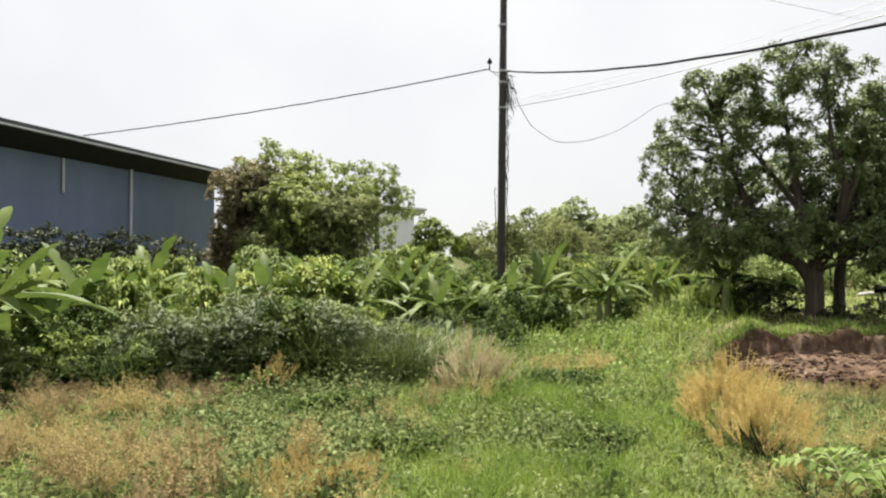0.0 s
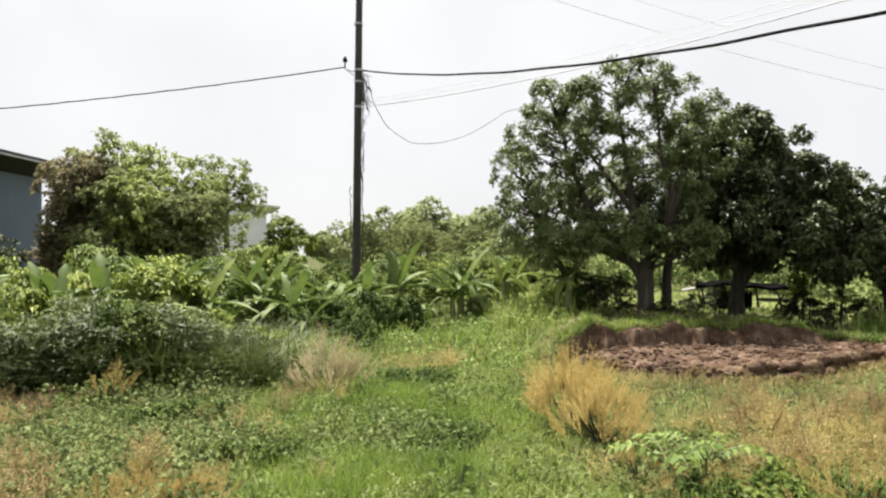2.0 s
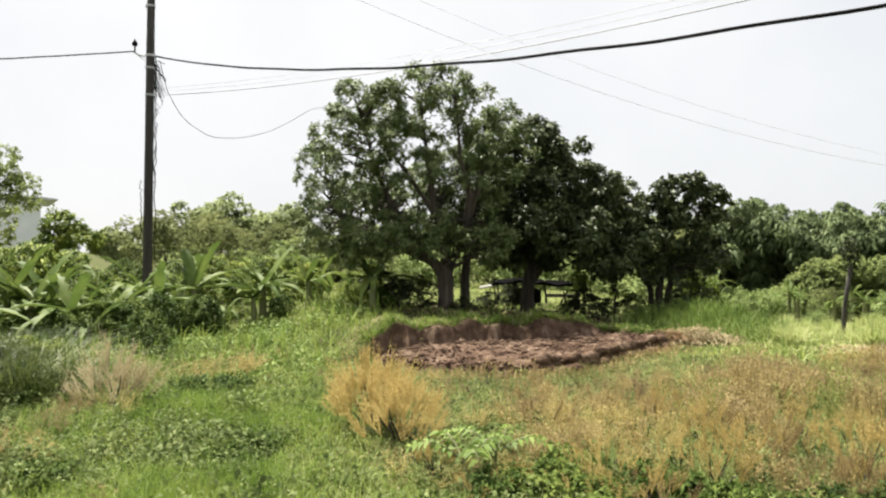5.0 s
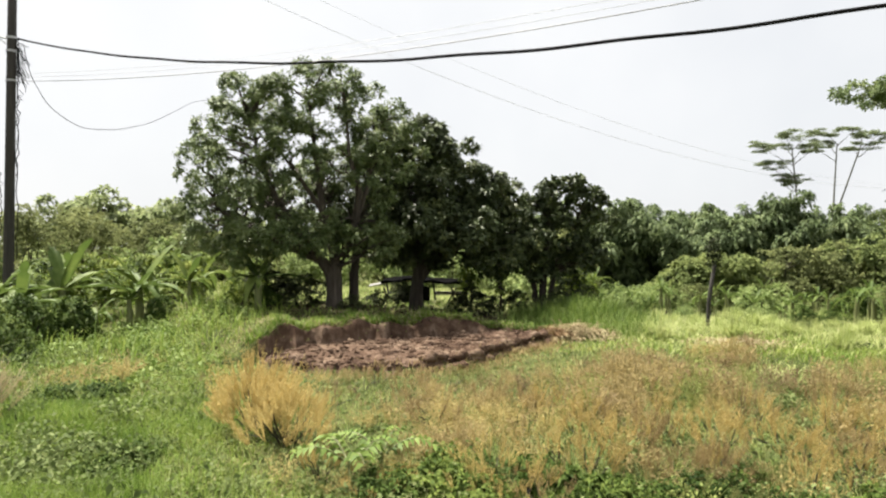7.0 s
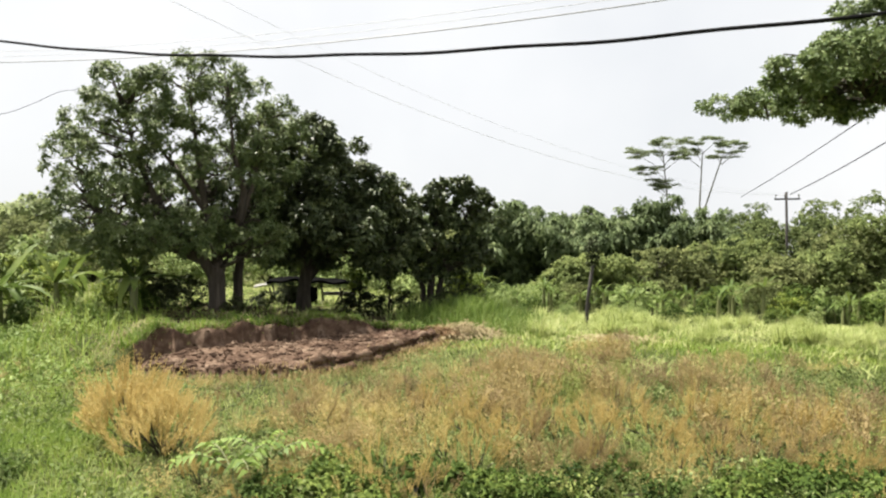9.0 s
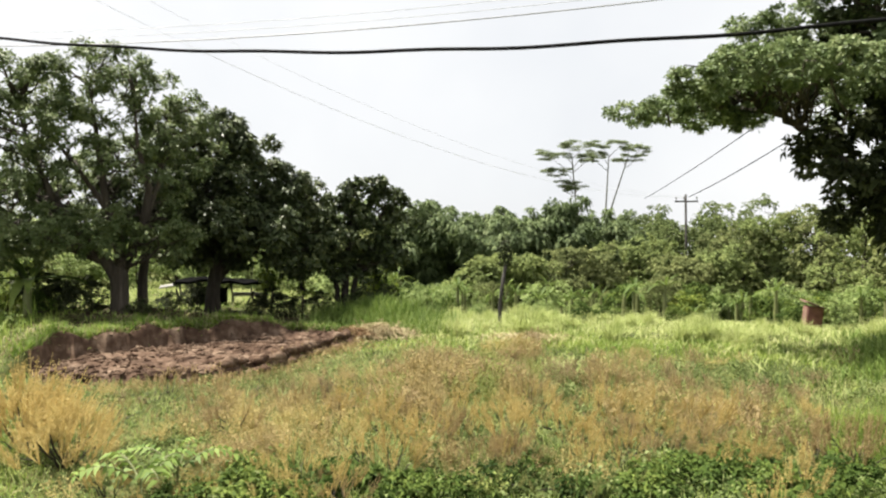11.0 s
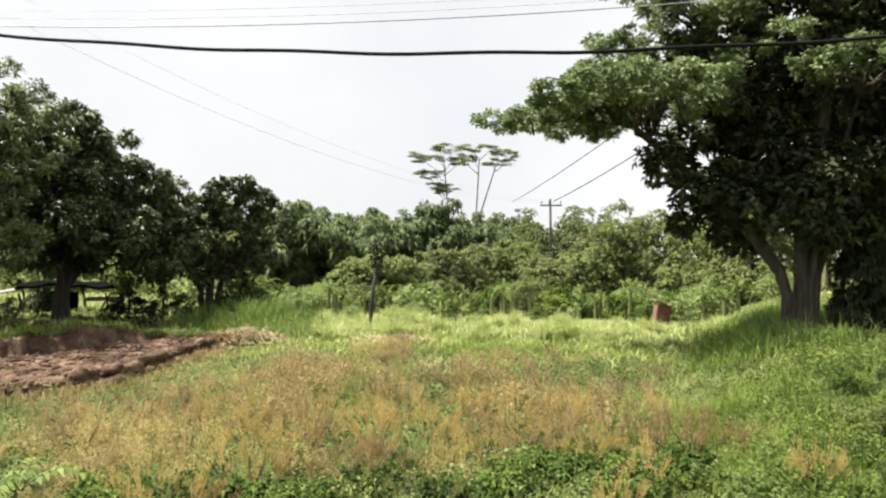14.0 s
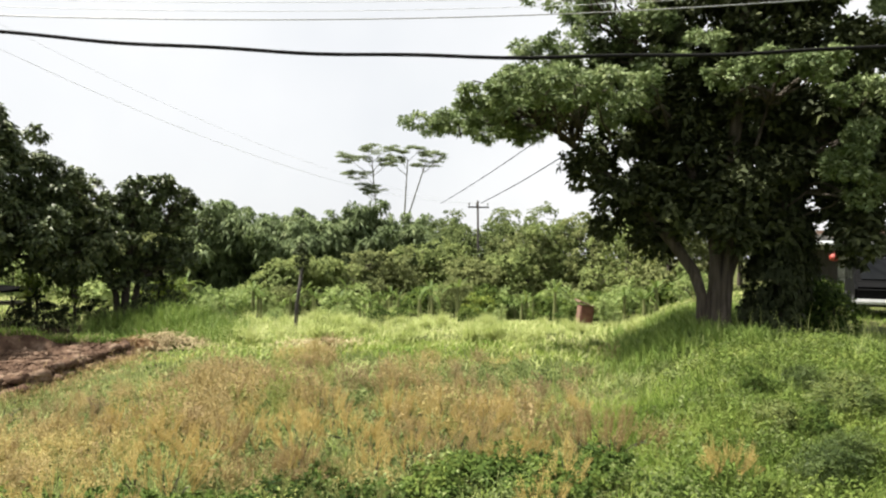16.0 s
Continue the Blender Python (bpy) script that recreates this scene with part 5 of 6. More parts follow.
# ---- umbrella trees ----


def umbrella_tree(b, d, forks, pads):
    """Thin stems that fork high up and carry flat leaf pads (x, z, radius, fork number)."""
    ob = thing("umbrella_tree", "tall thin tree with flat layered crown beyond the wood", "tree", "flat-crowned trees", at=spot(b, d), turn=-b)
    for x0, x1, z1 in forks:
        part("trunk", tube_mesh("trunk", [([(x0, 0, -0.3), (x0 * 0.9 + x1 * 0.1, 0, z1 * 0.55), (x1, 0, z1)], [0.11, 0.085, 0.05])], M_greypole, 7), ob)
    br, lobes = [], []
    for x, z, r, f in pads:
        x0, x1, z1 = forks[f]
        for e in np.linspace(-0.6, 0.6, max(2, int(r * 1.6))):
            xe = x + e * r
            zs = min(z1, z - 0.7 - 0.45 * abs(xe - x1))
            br.append(([(x0 + (x1 - x0) * zs / z1, 0, zs), (x1 * 0.45 + xe * 0.55, rng.uniform(-0.3, 0.3), zs * 0.4 + z * 0.6 - 0.1), (xe, rng.uniform(-0.5, 0.5), z - 0.03)], [0.04, 0.026, 0.01]))
        for e in rng.uniform(-1.0, 1.0, int(9 + 6 * r)):
            lobes.append((x + e * r, rng.uniform(-0.6, 0.6) * r, z + rng.choice([-0.3, 0.0, 0.22]) + rng.normal(0, 0.06) - 0.12 * abs(e), 0.24 * r + 0.12, 0.35 * r, 0.03, int(5 * r + 3)))
    tagged(part("branchwork", tube_mesh("branchwork", br, M_greypole, 5), ob), kind="stuff")
    part("crown", soup("crown", crown_leaves(clump_points(lobes, 0.1), 18, 0.22, 0.16, 0.06, 0.03, flat=0.22), L_umbrella), ob)


umbrella_tree(62.3, 68, [(0.6, 0.0, 12.6)], [(-1.6, 12.9, 1.5, 0), (0.4, 13.7, 1.6, 0), (-1.3, 11.3, 1.2, 0), (0.3, 9.9, 1.0, 0), (-0.9, 10.1, 0.7, 0), (1.4, 12.6, 0.8, 0)])
umbrella_tree(65.0, 70, [(-0.1, 0.2, 13.0), (0.0, 2.0, 12.8)], [(0.4, 14.1, 1.8, 0), (2.0, 12.8, 1.3, 1), (-1.1, 13.0, 1.1, 0), (2.7, 13.7, 1.1, 1)])

# ---- shelter under the dark tree ----
M_tarp = surface("black_tarpaulin", [(0.3, (0.004, 0.004, 0.004)), (0.8, (0.01, 0.01, 0.01))], 4, 6, 1.0, 0.1)
M_tarp.node_tree.nodes["Principled BSDF"].inputs["Specular IOR Level"].default_value = 0.0
M_plank = surface("grey_board", [(0.3, (0.12, 0.1, 0.08)), (0.7, (0.28, 0.24, 0.19))], 4, 6, 0.85, 0.3, stretch=(1, 6, 6))


def sheet(bm, x0, x1, y0, y1, zf, n=12, m=6, t=0.03):
    """A sagging sheet with thickness."""
    rows = [[[bm.verts.new((x0 + (x1 - x0) * i / n, y0 + (y1 - y0) * j / m, zf(i / n, j / m) - s * t)) for j in range(m + 1)] for i in range(n + 1)] for s in (0, 1)]
    for i in range(n):
        for j in range(m):
            bm.faces.new((rows[0][i][j], rows[0][i + 1][j], rows[0][i + 1][j + 1], rows[0][i][j + 1]))
            bm.faces.new((rows[1][i][j], rows[1][i][j + 1], rows[1][i + 1][j + 1], rows[1][i + 1][j]))
    for i in range(n):
        for j in (0, m):
            bm.faces.new((rows[0][i][j], rows[1][i][j], rows[1][i + 1][j], rows[0][i + 1][j]))
    for j in range(m):
        for i in (0, n):
            bm.faces.new((rows[0][i][j], rows[0][i][j + 1], rows[1][i][j + 1], rows[1][i][j]))
    bmesh.ops.recalc_face_normals(bm, faces=bm.faces)


def shelter():
    at = spot(34.9, 25.2)
    ob = thing("shelter", "low pole shelter roofed with sagging black tarpaulin", "shelter", at=at, turn=-34.9)
    bm = bmesh.new()
    sheet(bm, -1.55, 1.6, -0.8, 0.9, lambda u, v: 0.92 - 0.4 * abs(u - 0.4) ** 1.3 + 0.03 * math.sin(u * 9) + 0.04 * math.sin(u * 23 + 1) * (1 - v) + 0.06 * v - 0.07 * math.sin(v * 3.1), 24, 6, 0.07)
    part("roof", bm_mesh("roof", bm, M_tarp), ob)
    bm = bmesh.new()
    sheet(bm, -2.0, -1.45, -0.5, 0.1, lambda u, v: 0.64 + 0.1 * u + 0.05 * v)
    part("end_board", bm_mesh("end_board", bm, M_greypole), ob, "pale board at one end")
    for x, y in ((-1.4, -0.7), (-0.3, -0.7), (0.95, -0.7), (1.4, -0.7)):
        part("post", tube_mesh("post", [([(x + 0.1, y, -0.3), (x, y, 0.4), (x - 0.05, y, 0.62)], [0.045, 0.04, 0.035])], M_darkwood, 6), ob)
    for x, y in ((-1.4, 0.75), (0.3, 0.75), (1.4, 0.75)):
        part("post", tube_mesh("post", [([(x + 0.1, y, -0.3), (x, y, 0.5), (x - 0.05, y, 0.74)], [0.045, 0.04, 0.035])], M_darkwood, 6), ob)
    for x in (0.75, 1.15):
        part("brace", tube_mesh("brace", [([(x, -0.68, 0.05), (x + 0.3, -0.68, 0.6)], [0.03, 0.03])], M_darkwood, 5), ob)
    bm = bmesh.new()
    folds = [[bm.verts.new((-0.95 + 1.1 * i / 24, -0.79 + 0.035 * math.sin(i * 1.9) + t, z + 0.03 * math.sin(i * 0.8))) for i in range(25)] for z, t in ((-0.2, 0), (0.25, 0.01), (0.68, 0), (0.68, 0.02), (0.25, 0.03), (-0.2, 0.02))]
    for a, b in zip(folds, folds[1:] + folds[:1]):
        for i in range(24):
            bm.faces.new((a[i], a[i + 1], b[i + 1], b[i]))
    for i in (0, 24):
        bm.faces.new([row[i] for row in folds])
    bmesh.ops.recalc_face_normals(bm, faces=bm.faces)
    part("hanging_sheet", bm_mesh("hanging_sheet", bm, M_tarp), ob, "black sheet hanging to the ground")
    bm = bmesh.new()
    box(bm, 0.35, -0.6, 0.36, 1.5, 0.6, 0.42)
    part("bench", bm_mesh("bench", bm, M_plank), ob)


shelter()

# ---- posts, box, house, car at the right ----


def vine_post():
    at = spot(56.8, 21.0)
    ob = thing("wooden_post", "leaning dark wooden post with vine tuft on top", "post", at=at, turn=-56.8)
    part("post", tube_mesh("post", [([(0, 0, -0.3), (0.06, 0, 0.9), (0.19, 0, 1.85), (0.19, 0, 1.86)], [0.06, 0.055, 0.05, 0.01])], M_darkwood, 8), ob)
    c = clump_points([(0.2, 0, 2.15, 0.16, 0.16, 0.42, 16)], 0.2)
    part("vine_tuft", soup("vine_tuft", crown_leaves(c, 26, 0.12, 0.1, 0.05, 0.2), L_dark), ob, "dark tangled vine leaves")


vine_post()

M_brickred = surface("faded_red_paint", [(0.3, (0.13, 0.05, 0.042)), (0.7, (0.26, 0.12, 0.1))], 5, 8, 0.85, 0.4)
M_rust = surface("rusty_sheet", [(0.3, (0.08, 0.05, 0.035)), (0.7, (0.2, 0.12, 0.08))], 6, 8, 0.85, 0.4)


def small_box():
    at = spot(79.7, 25.9)
    ob = thing("small_shrine_box", "small faded red masonry box with tilted lid", "box", at=at, turn=-79.7 + 18)
    ob.matrix_basis = ob.matrix_basis @ pose(0, 0, 0, 0, 7, 0)
    bm = bmesh.new()
    box(bm, -0.24, -0.24, -0.3, 0.24, 0.24, 0.8)
    bmesh.ops.bevel(bm, geom=bm.edges[:], offset=0.015, segments=1, affect="EDGES")
    part("body", bm_mesh("body", bm, M_brickred), ob)
    bm = bmesh.new()
    box(bm, -0.36, -0.34, 0, 0.36, 0.34, 0.06, Matrix.Translation((0, 0, 0.83)) @ pose(0, 0, 0, 4, 14, 0))
    part("lid", bm_mesh("lid", bm, M_rust), ob, "rusty tilted lid")
    bm = bmesh.new()
    box(bm, -0.255, -0.2, 0.15, -0.241, 0.1, 0.72)
    part("door", bm_mesh("door", bm, M_rust), ob, "dark side door")


small_box()

M_glassdark = surface("dark_window_glass", [(0.3, (0.006, 0.007, 0.008)), (0.7, (0.01, 0.011, 0.012))], 2, 2, 0.12, 0.0)
M_glassdark.node_tree.nodes["Principled BSDF"].inputs["Specular IOR Level"].default_value = 0.12
M_carpaint = surface("black_car_paint", [(0.3, (0.003, 0.0032, 0.0034)), (0.7, (0.006, 0.0062, 0.0066))], 3, 3, 0.8, 0.0)
M_carpaint.node_tree.nodes["Principled BSDF"].inputs["Specular IOR Level"].default_value = 0.06
M_rubber = surface("tyre_rubber", [(0.3, (0.015, 0.015, 0.015)), (0.7, (0.03, 0.03, 0.03))], 9, 3, 0.9, 0.2)
M_red = surface("red_plastic", [(0.3, (0.24, 0.035, 0.026)), (0.7, (0.32, 0.055, 0.042))], 5, 3, 0.4, 0.05)


def parked_van():
    at = spot(100.3, 23.6)
    ob = thing("parked_van", "black boxy van parked beside the road", "van", at=(at[0], at[1], at[2] - 0.05), turn=176)
    prof = [(-2.1, 0.35), (2.05, 0.35), (2.15, 0.85), (1.75, 1.0), (1.25, 1.62), (-1.95, 1.66), (-2.12, 1.0)]
    bm = bmesh.new()
    l = [bm.verts.new((x, -0.82 + (0.06 if z > 1.2 else 0), z)) for x, z in prof]
    r = [bm.verts.new((x, 0.82 - (0.06 if z > 1.2 else 0), z)) for x, z in prof]
    bm.faces.new(l)
    bm.faces.new(r[::-1])
    for i in range(len(prof)):
        j = (i + 1) % len(prof)
        bm.faces.new((l[j], l[i], r[i], r[j]))
    bmesh.ops.recalc_face_normals(bm, faces=bm.faces)
    bmesh.ops.bevel(bm, geom=bm.edges[:], offset=0.06, segments=2, affect="EDGES")
    part("body", bm_mesh("body", bm, M_carpaint), ob)
    for x0, x1 in ((-1.9, -0.95), (-0.87, 0.1), (0.18, 1.12)):
        for y in (-0.815, 0.785):
            bm = bmesh.new()
            box(bm, x0, y, 1.04, x1, y + 0.03, 1.5)
            part("side_window", bm_mesh("side_window", bm, M_glassdark), ob)
    bm = bmesh.new()
    box(bm, 0, -0.66, 0, 0.03, 0.66, 0.66, Matrix.Translation((1.735, 0, 1.05)) @ pose(0, 0, 0, 0, -39, 0))
    part("windscreen", bm_mesh("windscreen", bm, M_glassdark), ob)
    bm = bmesh.new()
    box(bm, -2.16, -0.64, 1.06, -2.11, 0.64, 1.5, Matrix.Translation((0.08, 0, 0)))
    part("rear_window", bm_mesh("rear_window", bm, M_glassdark), ob)
    for x in (2.02, -2.2):
        bm = bmesh.new()
        box(bm, x, -0.84, 0.42, x + 0.2, 0.84, 0.56)
        bmesh.ops.bevel(bm, geom=bm.edges[:], offset=0.05, segments=2, affect="EDGES")
        part("bumper", bm_mesh("bumper", bm, M_gutter), ob, "white bumper")
    for x in (-1.35, 1.35):
        for y in (-0.72, 0.72):
            bm = bmesh.new()
            bmesh.ops.create_cone(bm, cap_ends=True, segments=20, radius1=0.32, radius2=0.32, depth=0.2, matrix=Matrix.Translation((x, y, 0.32)) @ pose(0, 0, 0, 90, 0, 0))
            w = part("tyre", bm_mesh("tyre", bm, M_rubber), ob)
            bm = bmesh.new()
            bmesh.ops.create_cone(bm, cap_ends=True, segments=16, radius1=0.19, radius2=0.17, depth=0.22, matrix=Matrix.Translation((x, y, 0.32)) @ pose(0, 0, 0, 90, 0, 0))
            part("rim", bm_mesh("rim", bm, M_metal), w)


parked_van()


M_stained = surface("stained_plaster", [(0.35, (0.1, 0.1, 0.085)), (0.5, (0.3, 0.3, 0.27)), (0.65, (0.5, 0.5, 0.47))], 2.5, 8, 0.85, 0.2)


def roadside_house():
    ob = thing("roadside_house", "pale plastered roadside house with white awning", "house", at=(34.5, -5.0, 0.25), turn=-97)
    bm = bmesh.new()
    box(bm, -2.5, 0.5, -0.3, 4.5, 4.5, 2.9)
    part("wall", bm_mesh("wall", bm, M_stained), ob)
    bm = bmesh.new()
    box(bm, -2.9, -1.2, 2.5, 4.9, 0.6, 2.58, pose(0, 0, 0, 4, 0, 0))
    part("awning", bm_mesh("awning", bm, M_gutter), ob, "white awning sheet")
    bm = bmesh.new()
    box(bm, -3.0, 0.2, 2.9, 5, 4.9, 3.05)
    part("roof", bm_mesh("roof", bm, M_rust), ob)
    for x in (-2.7, 1.0, 4.7):
        part("post", tube_mesh("post", [([(x, -1.05, -0.2), (x, -1.05, 2.42)], [0.05, 0.05])], M_gutter, 6), ob)
    bm = bmesh.new()
    box(bm, -1.6, 0.44, 0.2, -0.5, 0.53, 2.2)
    part("door", bm_mesh("door", bm, M_darkwood), ob)
    bm = bmesh.new()
    box(bm, 0.4, 0.44, 0.9, 2.2, 0.53, 2.0)
    part("window", bm_mesh("window", bm, M_glassdark), ob)
    bm = bmesh.new()
    box(bm, -2.92, -1.26, 2.4, 4.92, -1.204, 2.57)
    part("fascia", bm_mesh("fascia", bm, M_white), ob, "white fascia board")
    lamp = bmesh.new()
    bmesh.ops.create_uvsphere(lamp, u_segments=18, v_segments=12, radius=0.19, matrix=Matrix.Translation((-0.64, -1.23, 1.87)) @ Matrix.Diagonal((1, 1, 0.88, 1)))
    bmesh.ops.create_cone(lamp, cap_ends=True, segments=8, radius1=0.02, radius2=0.02, depth=0.42, matrix=Matrix.Translation((-0.64, -1.23, 2.2)))
    tagged(new("red_lantern", bm_mesh("red_lantern", lamp, M_red)), "round red lantern hanging from the awning", "lantern").matrix_basis = ob.matrix_basis


roadside_house()

# ---- ground plants ----


def scatter(n, b0, b1, d0, d1):
    b = rng.uniform(b0, b1, n)
    d = np.sqrt(rng.uniform(d0 * d0, d1 * d1, n))
    p = polar(b, d)
    return p[:, 0], p[:, 1], b, d


def blob(b, d, b0, d0, rb, rd):
    """Soft patch round bearing b0 and distance d0."""
    return np.exp(-((b - b0) / rb) ** 2 - ((d - d0) / rd) ** 2)


def dryness(x, y, b, d):
    """How much of the cover is dry ochre and russet weed."""
    field = smooth(19, 30, b) * (1 - smooth(76, 84, b)) * smooth(5.2, 6.6, d) * (1 - 0.38 * smooth(52, 68, b)) * (1 - smooth(11.5, 14.5, d + 1.2 * (fnoise(x, y, 3, 5) - 0.5)))
    left = 2.0 * blob(b, d, -27, 7.0, 9.5, 2.6) + 0.45 * blob(b, d, -12, 7.0, 9, 2.0) + 1.2 * blob(b, d, -9.5, 5.7, 4.5, 0.6) + 0.7 * blob(b, d, 1.5, 9.0, 4.0, 1.0) + 0.3 * blob(b, d, -6, 8.0, 5, 1.0) + 0.5 * blob(b, d, 12, 11, 6, 1.0)
    return np.clip(field + left, 0, 1)


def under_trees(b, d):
    """Ground under the mango and its neighbours, where dark leaves imitate tree shade."""
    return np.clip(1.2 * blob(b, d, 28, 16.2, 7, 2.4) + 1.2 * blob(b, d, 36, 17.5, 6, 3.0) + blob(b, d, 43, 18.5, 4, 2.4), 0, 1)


def bare(x, y):
    return soil_mask(x, y) > 0.15


def low_near_soil(x, y):
    """Plants stay short just in front of the soil patch and on its lip."""
    front = np.interp(x, NEAR_X, NEAR_Y) - y
    behind = y - np.interp(x, WALL_X, WALL_Y)
    k = np.where(front > 0, smooth(0.2, 3.2, front), smooth(0.5, 3.5, behind))
    inside = smooth(3.2, 4.6, x) * (1 - smooth(11.2, 13.0, x))
    return 1 - inside * (1 - (0.34 + 0.66 * k))


def keep(w):
    return rng.random(len(w)) < w


def raise_to_ground(x, y):
    return np.stack([x, y, gz(x, y)], 1)


def grass(name, label, mat, n, zone, weight, h, w, lean=0.4):
    x, y, b, d = scatter(n, *zone)
    k = keep(np.clip(weight(x, y, b, d), 0, 1)) & ~bare(x, y)
    x, y, d = x[k], y[k], d[k]
    hh = h * rng.uniform(0.5, 1.2, len(x)) * (0.6 + 0.9 * fnoise(x, y, 1.6, 21)) * low_near_soil(x, y)
    ob = new(name, blade_mesh(name, blades(raise_to_ground(x, y), hh, w * rng.uniform(0.7, 1.3, len(x)), lean), mat))
    return tagged(ob, label, "grass", kind="stuff")


def green_w(x, y, b, d):
    lush = 0.9 * blob(b, d, 4, 6.5, 8, 2.6) + 0.8 * blob(b, d, 14, 10.5, 12, 2.5) + 0.7 * smooth(84, 90, b) + 0.5 * smooth(12, 15, d)
    # thinner grass under the trees, part of the imitated shade
    lush = lush - 0.35 * under_trees(b, d)
    return np.clip(0.25 + lush - 0.6 * dryness(x, y, b, d) + 0.5 * (fnoise(x, y, 1.2, 3) - 0.5), 0.05, 1)


grass("near_grass", "bright green grass between the weeds", G_green, 150000, (-34, 102, 4.3, 9.5), green_w, 0.12, 0.008, 1.0)
grass("middle_grass", "green meadow grass round the soil patch", G_green, 62000, (-36, 104, 9.5, 17.0), green_w, 0.135, 0.016, 1.0)
grass("soft_grass", "soft tufts of fine bright green grass", G_green, 160000, (-4, 92, 4.4, 9.8), lambda x, y, b, d: (1.1 * blob(b, d, 86, 8.4, 3.6, 1.1) + 1.1 * blob(b, d, 7, 5.2, 6, 1.0) + 0.9 * blob(b, d, 10, 8.0, 6, 1.0) + 0.5 * blob(b, d, 0, 6.4, 4, 0.8)) * smooth(0.36, 0.52, fnoise(x, y, 0.9, 33)), 0.2, 0.006, 0.6)
grass("far_grass", "green field grass towards the trees", G_green, 48000, (-36, 104, 17.0, 40.0), lambda x, y, b, d: 0.35 + 0.5 * fnoise(x, y, 4, 9) - 0.6 * under_trees(b, d), 0.18, 0.02, 1.0)


def pale_w(x, y, b, d):
    return (smooth(46, 54, b) * (1 - smooth(80.5, 84.5, b)) * smooth(13.5, 18, d) + 0.6 * smooth(10, 13.5, d) * smooth(30, 60, b) * 0.6 + 0.6 * smooth(22, 26, d) * smooth(8, 24, b) * (1 - smooth(82, 86, b))) * (0.4 + 0.8 * smooth(0.32, 0.62, fnoise(x, y, 2.6, 31)))


grass("pale_field_grass", "tall pale yellow-green grass across the field", G_pale, 76000, (8, 96, 10.0, 42.0), pale_w, 0.19, 0.03, 1.2)
grass("weed_grass", "yellowed thin grass among the dry weeds", G_pale, 60000, (-36, 100, 4.2, 13.0), lambda x, y, b, d: 0.12 + 0.3 * fnoise(x, y, 1.5, 41) + 0.3 * (b > 25) * (1 - smooth(58, 70, b)), 0.16, 0.006, 0.9)


grass("tall_grass", "tall arching grass along the thicket foot", L_reed, 26000, (-37, 3, 9.6, 13.2), lambda x, y, b, d: (1 - smooth(-6, 3, b)) * smooth(0.44, 0.66, fnoise(x, y, 1.0, 15)), 0.6, 0.018, 1.3)
grass("thicket_grass", "yellow-green grass growing through the thicket", G_green, 24000, (-37, 24, 11.5, 21.0), lambda x, y, b, d: (0.1 + 0.9 * smooth(0.45, 0.6, fnoise(x, y, 1.7, 16))) * (1 - 0.8 * smooth(-3, 6, b)), 0.5, 0.02, 0.8)


grass("roadside_grass", "lush green grass on the roadside bank", L_roadside, 12000, (84, 104, 4.6, 14.5), lambda x, y, b, d: smooth(84, 91, b) * (0.2 + 0.8 * smooth(0.35, 0.6, fnoise(x, y, 1.2, 18))), 0.23, 0.013, 0.9)
grass("embankment_grass", "deep green grass on the embankment round the shade tree", L_lush, 14000, (80.5, 94, 11.5, 22.0), lambda x, y, b, d: smooth(81, 85, b) * (0.4 + 0.6 * smooth(0.35, 0.55, fnoise(x, y, 1.2, 24))), 0.34, 0.018, 0.8)
grass("bank_grass", "tall soft green grass round the small tree", L_lush, 10000, (41.0, 53.5, 15.6, 21.0), lambda x, y, b, d: 1.2 * blob(b, d, 47.4, 18.5, 3.9, 2.0), 0.52, 0.016, 0.8)
# fringe of dry and green grass over the lip of the dug bank
for nm, mt, cnt, hh in (("lip_grass", G_green, 2600, 0.16), ("dry_lip_grass", G_straw, 1500, 0.12)):
    x = rng.uniform(4.3, 11.2, cnt)
    y = np.interp(x, WALL_X, WALL_Y) + 0.2 + np.abs(rng.normal(0, 0.28 if mt is G_green else 0.55, cnt))
    tagged(new(nm, blade_mesh(nm, blades(raise_to_ground(x, y), hh * rng.uniform(0.6, 1.4, cnt), 0.014, 1.0, 0.9), mt)), "tufts of grass over the lip of the bank", "grass", kind="stuff")
x = rng.uniform(4.4, 11.0, 2200)
y = np.interp(x, NEAR_X, NEAR_Y) - np.abs(rng.normal(0, 0.4, 2200)) + 0.03
tagged(new("edge_grass", blade_mesh("edge_grass", blades(raise_to_ground(x, y), 0.1 * rng.uniform(0.5, 1.5, 2200), 0.012, 1.0), G_brown)), "dry brown grass along the near edge of the soil", "grass", kind="stuff")
# short grass underfoot and behind the camera
x, y, b, d = scatter(12000, -180, 180, 0.3, 11.0)
k = (d < 4.3) | (b > 103) | (b < -36)
tagged(new("verge_grass", blade_mesh("verge_grass", blades(raise_to_ground(x[k], y[k]), rng.uniform(0.05, 0.16, k.sum()), 0.012, 0.9), G_green)), "short green grass of the verge", "grass", kind="stuff")


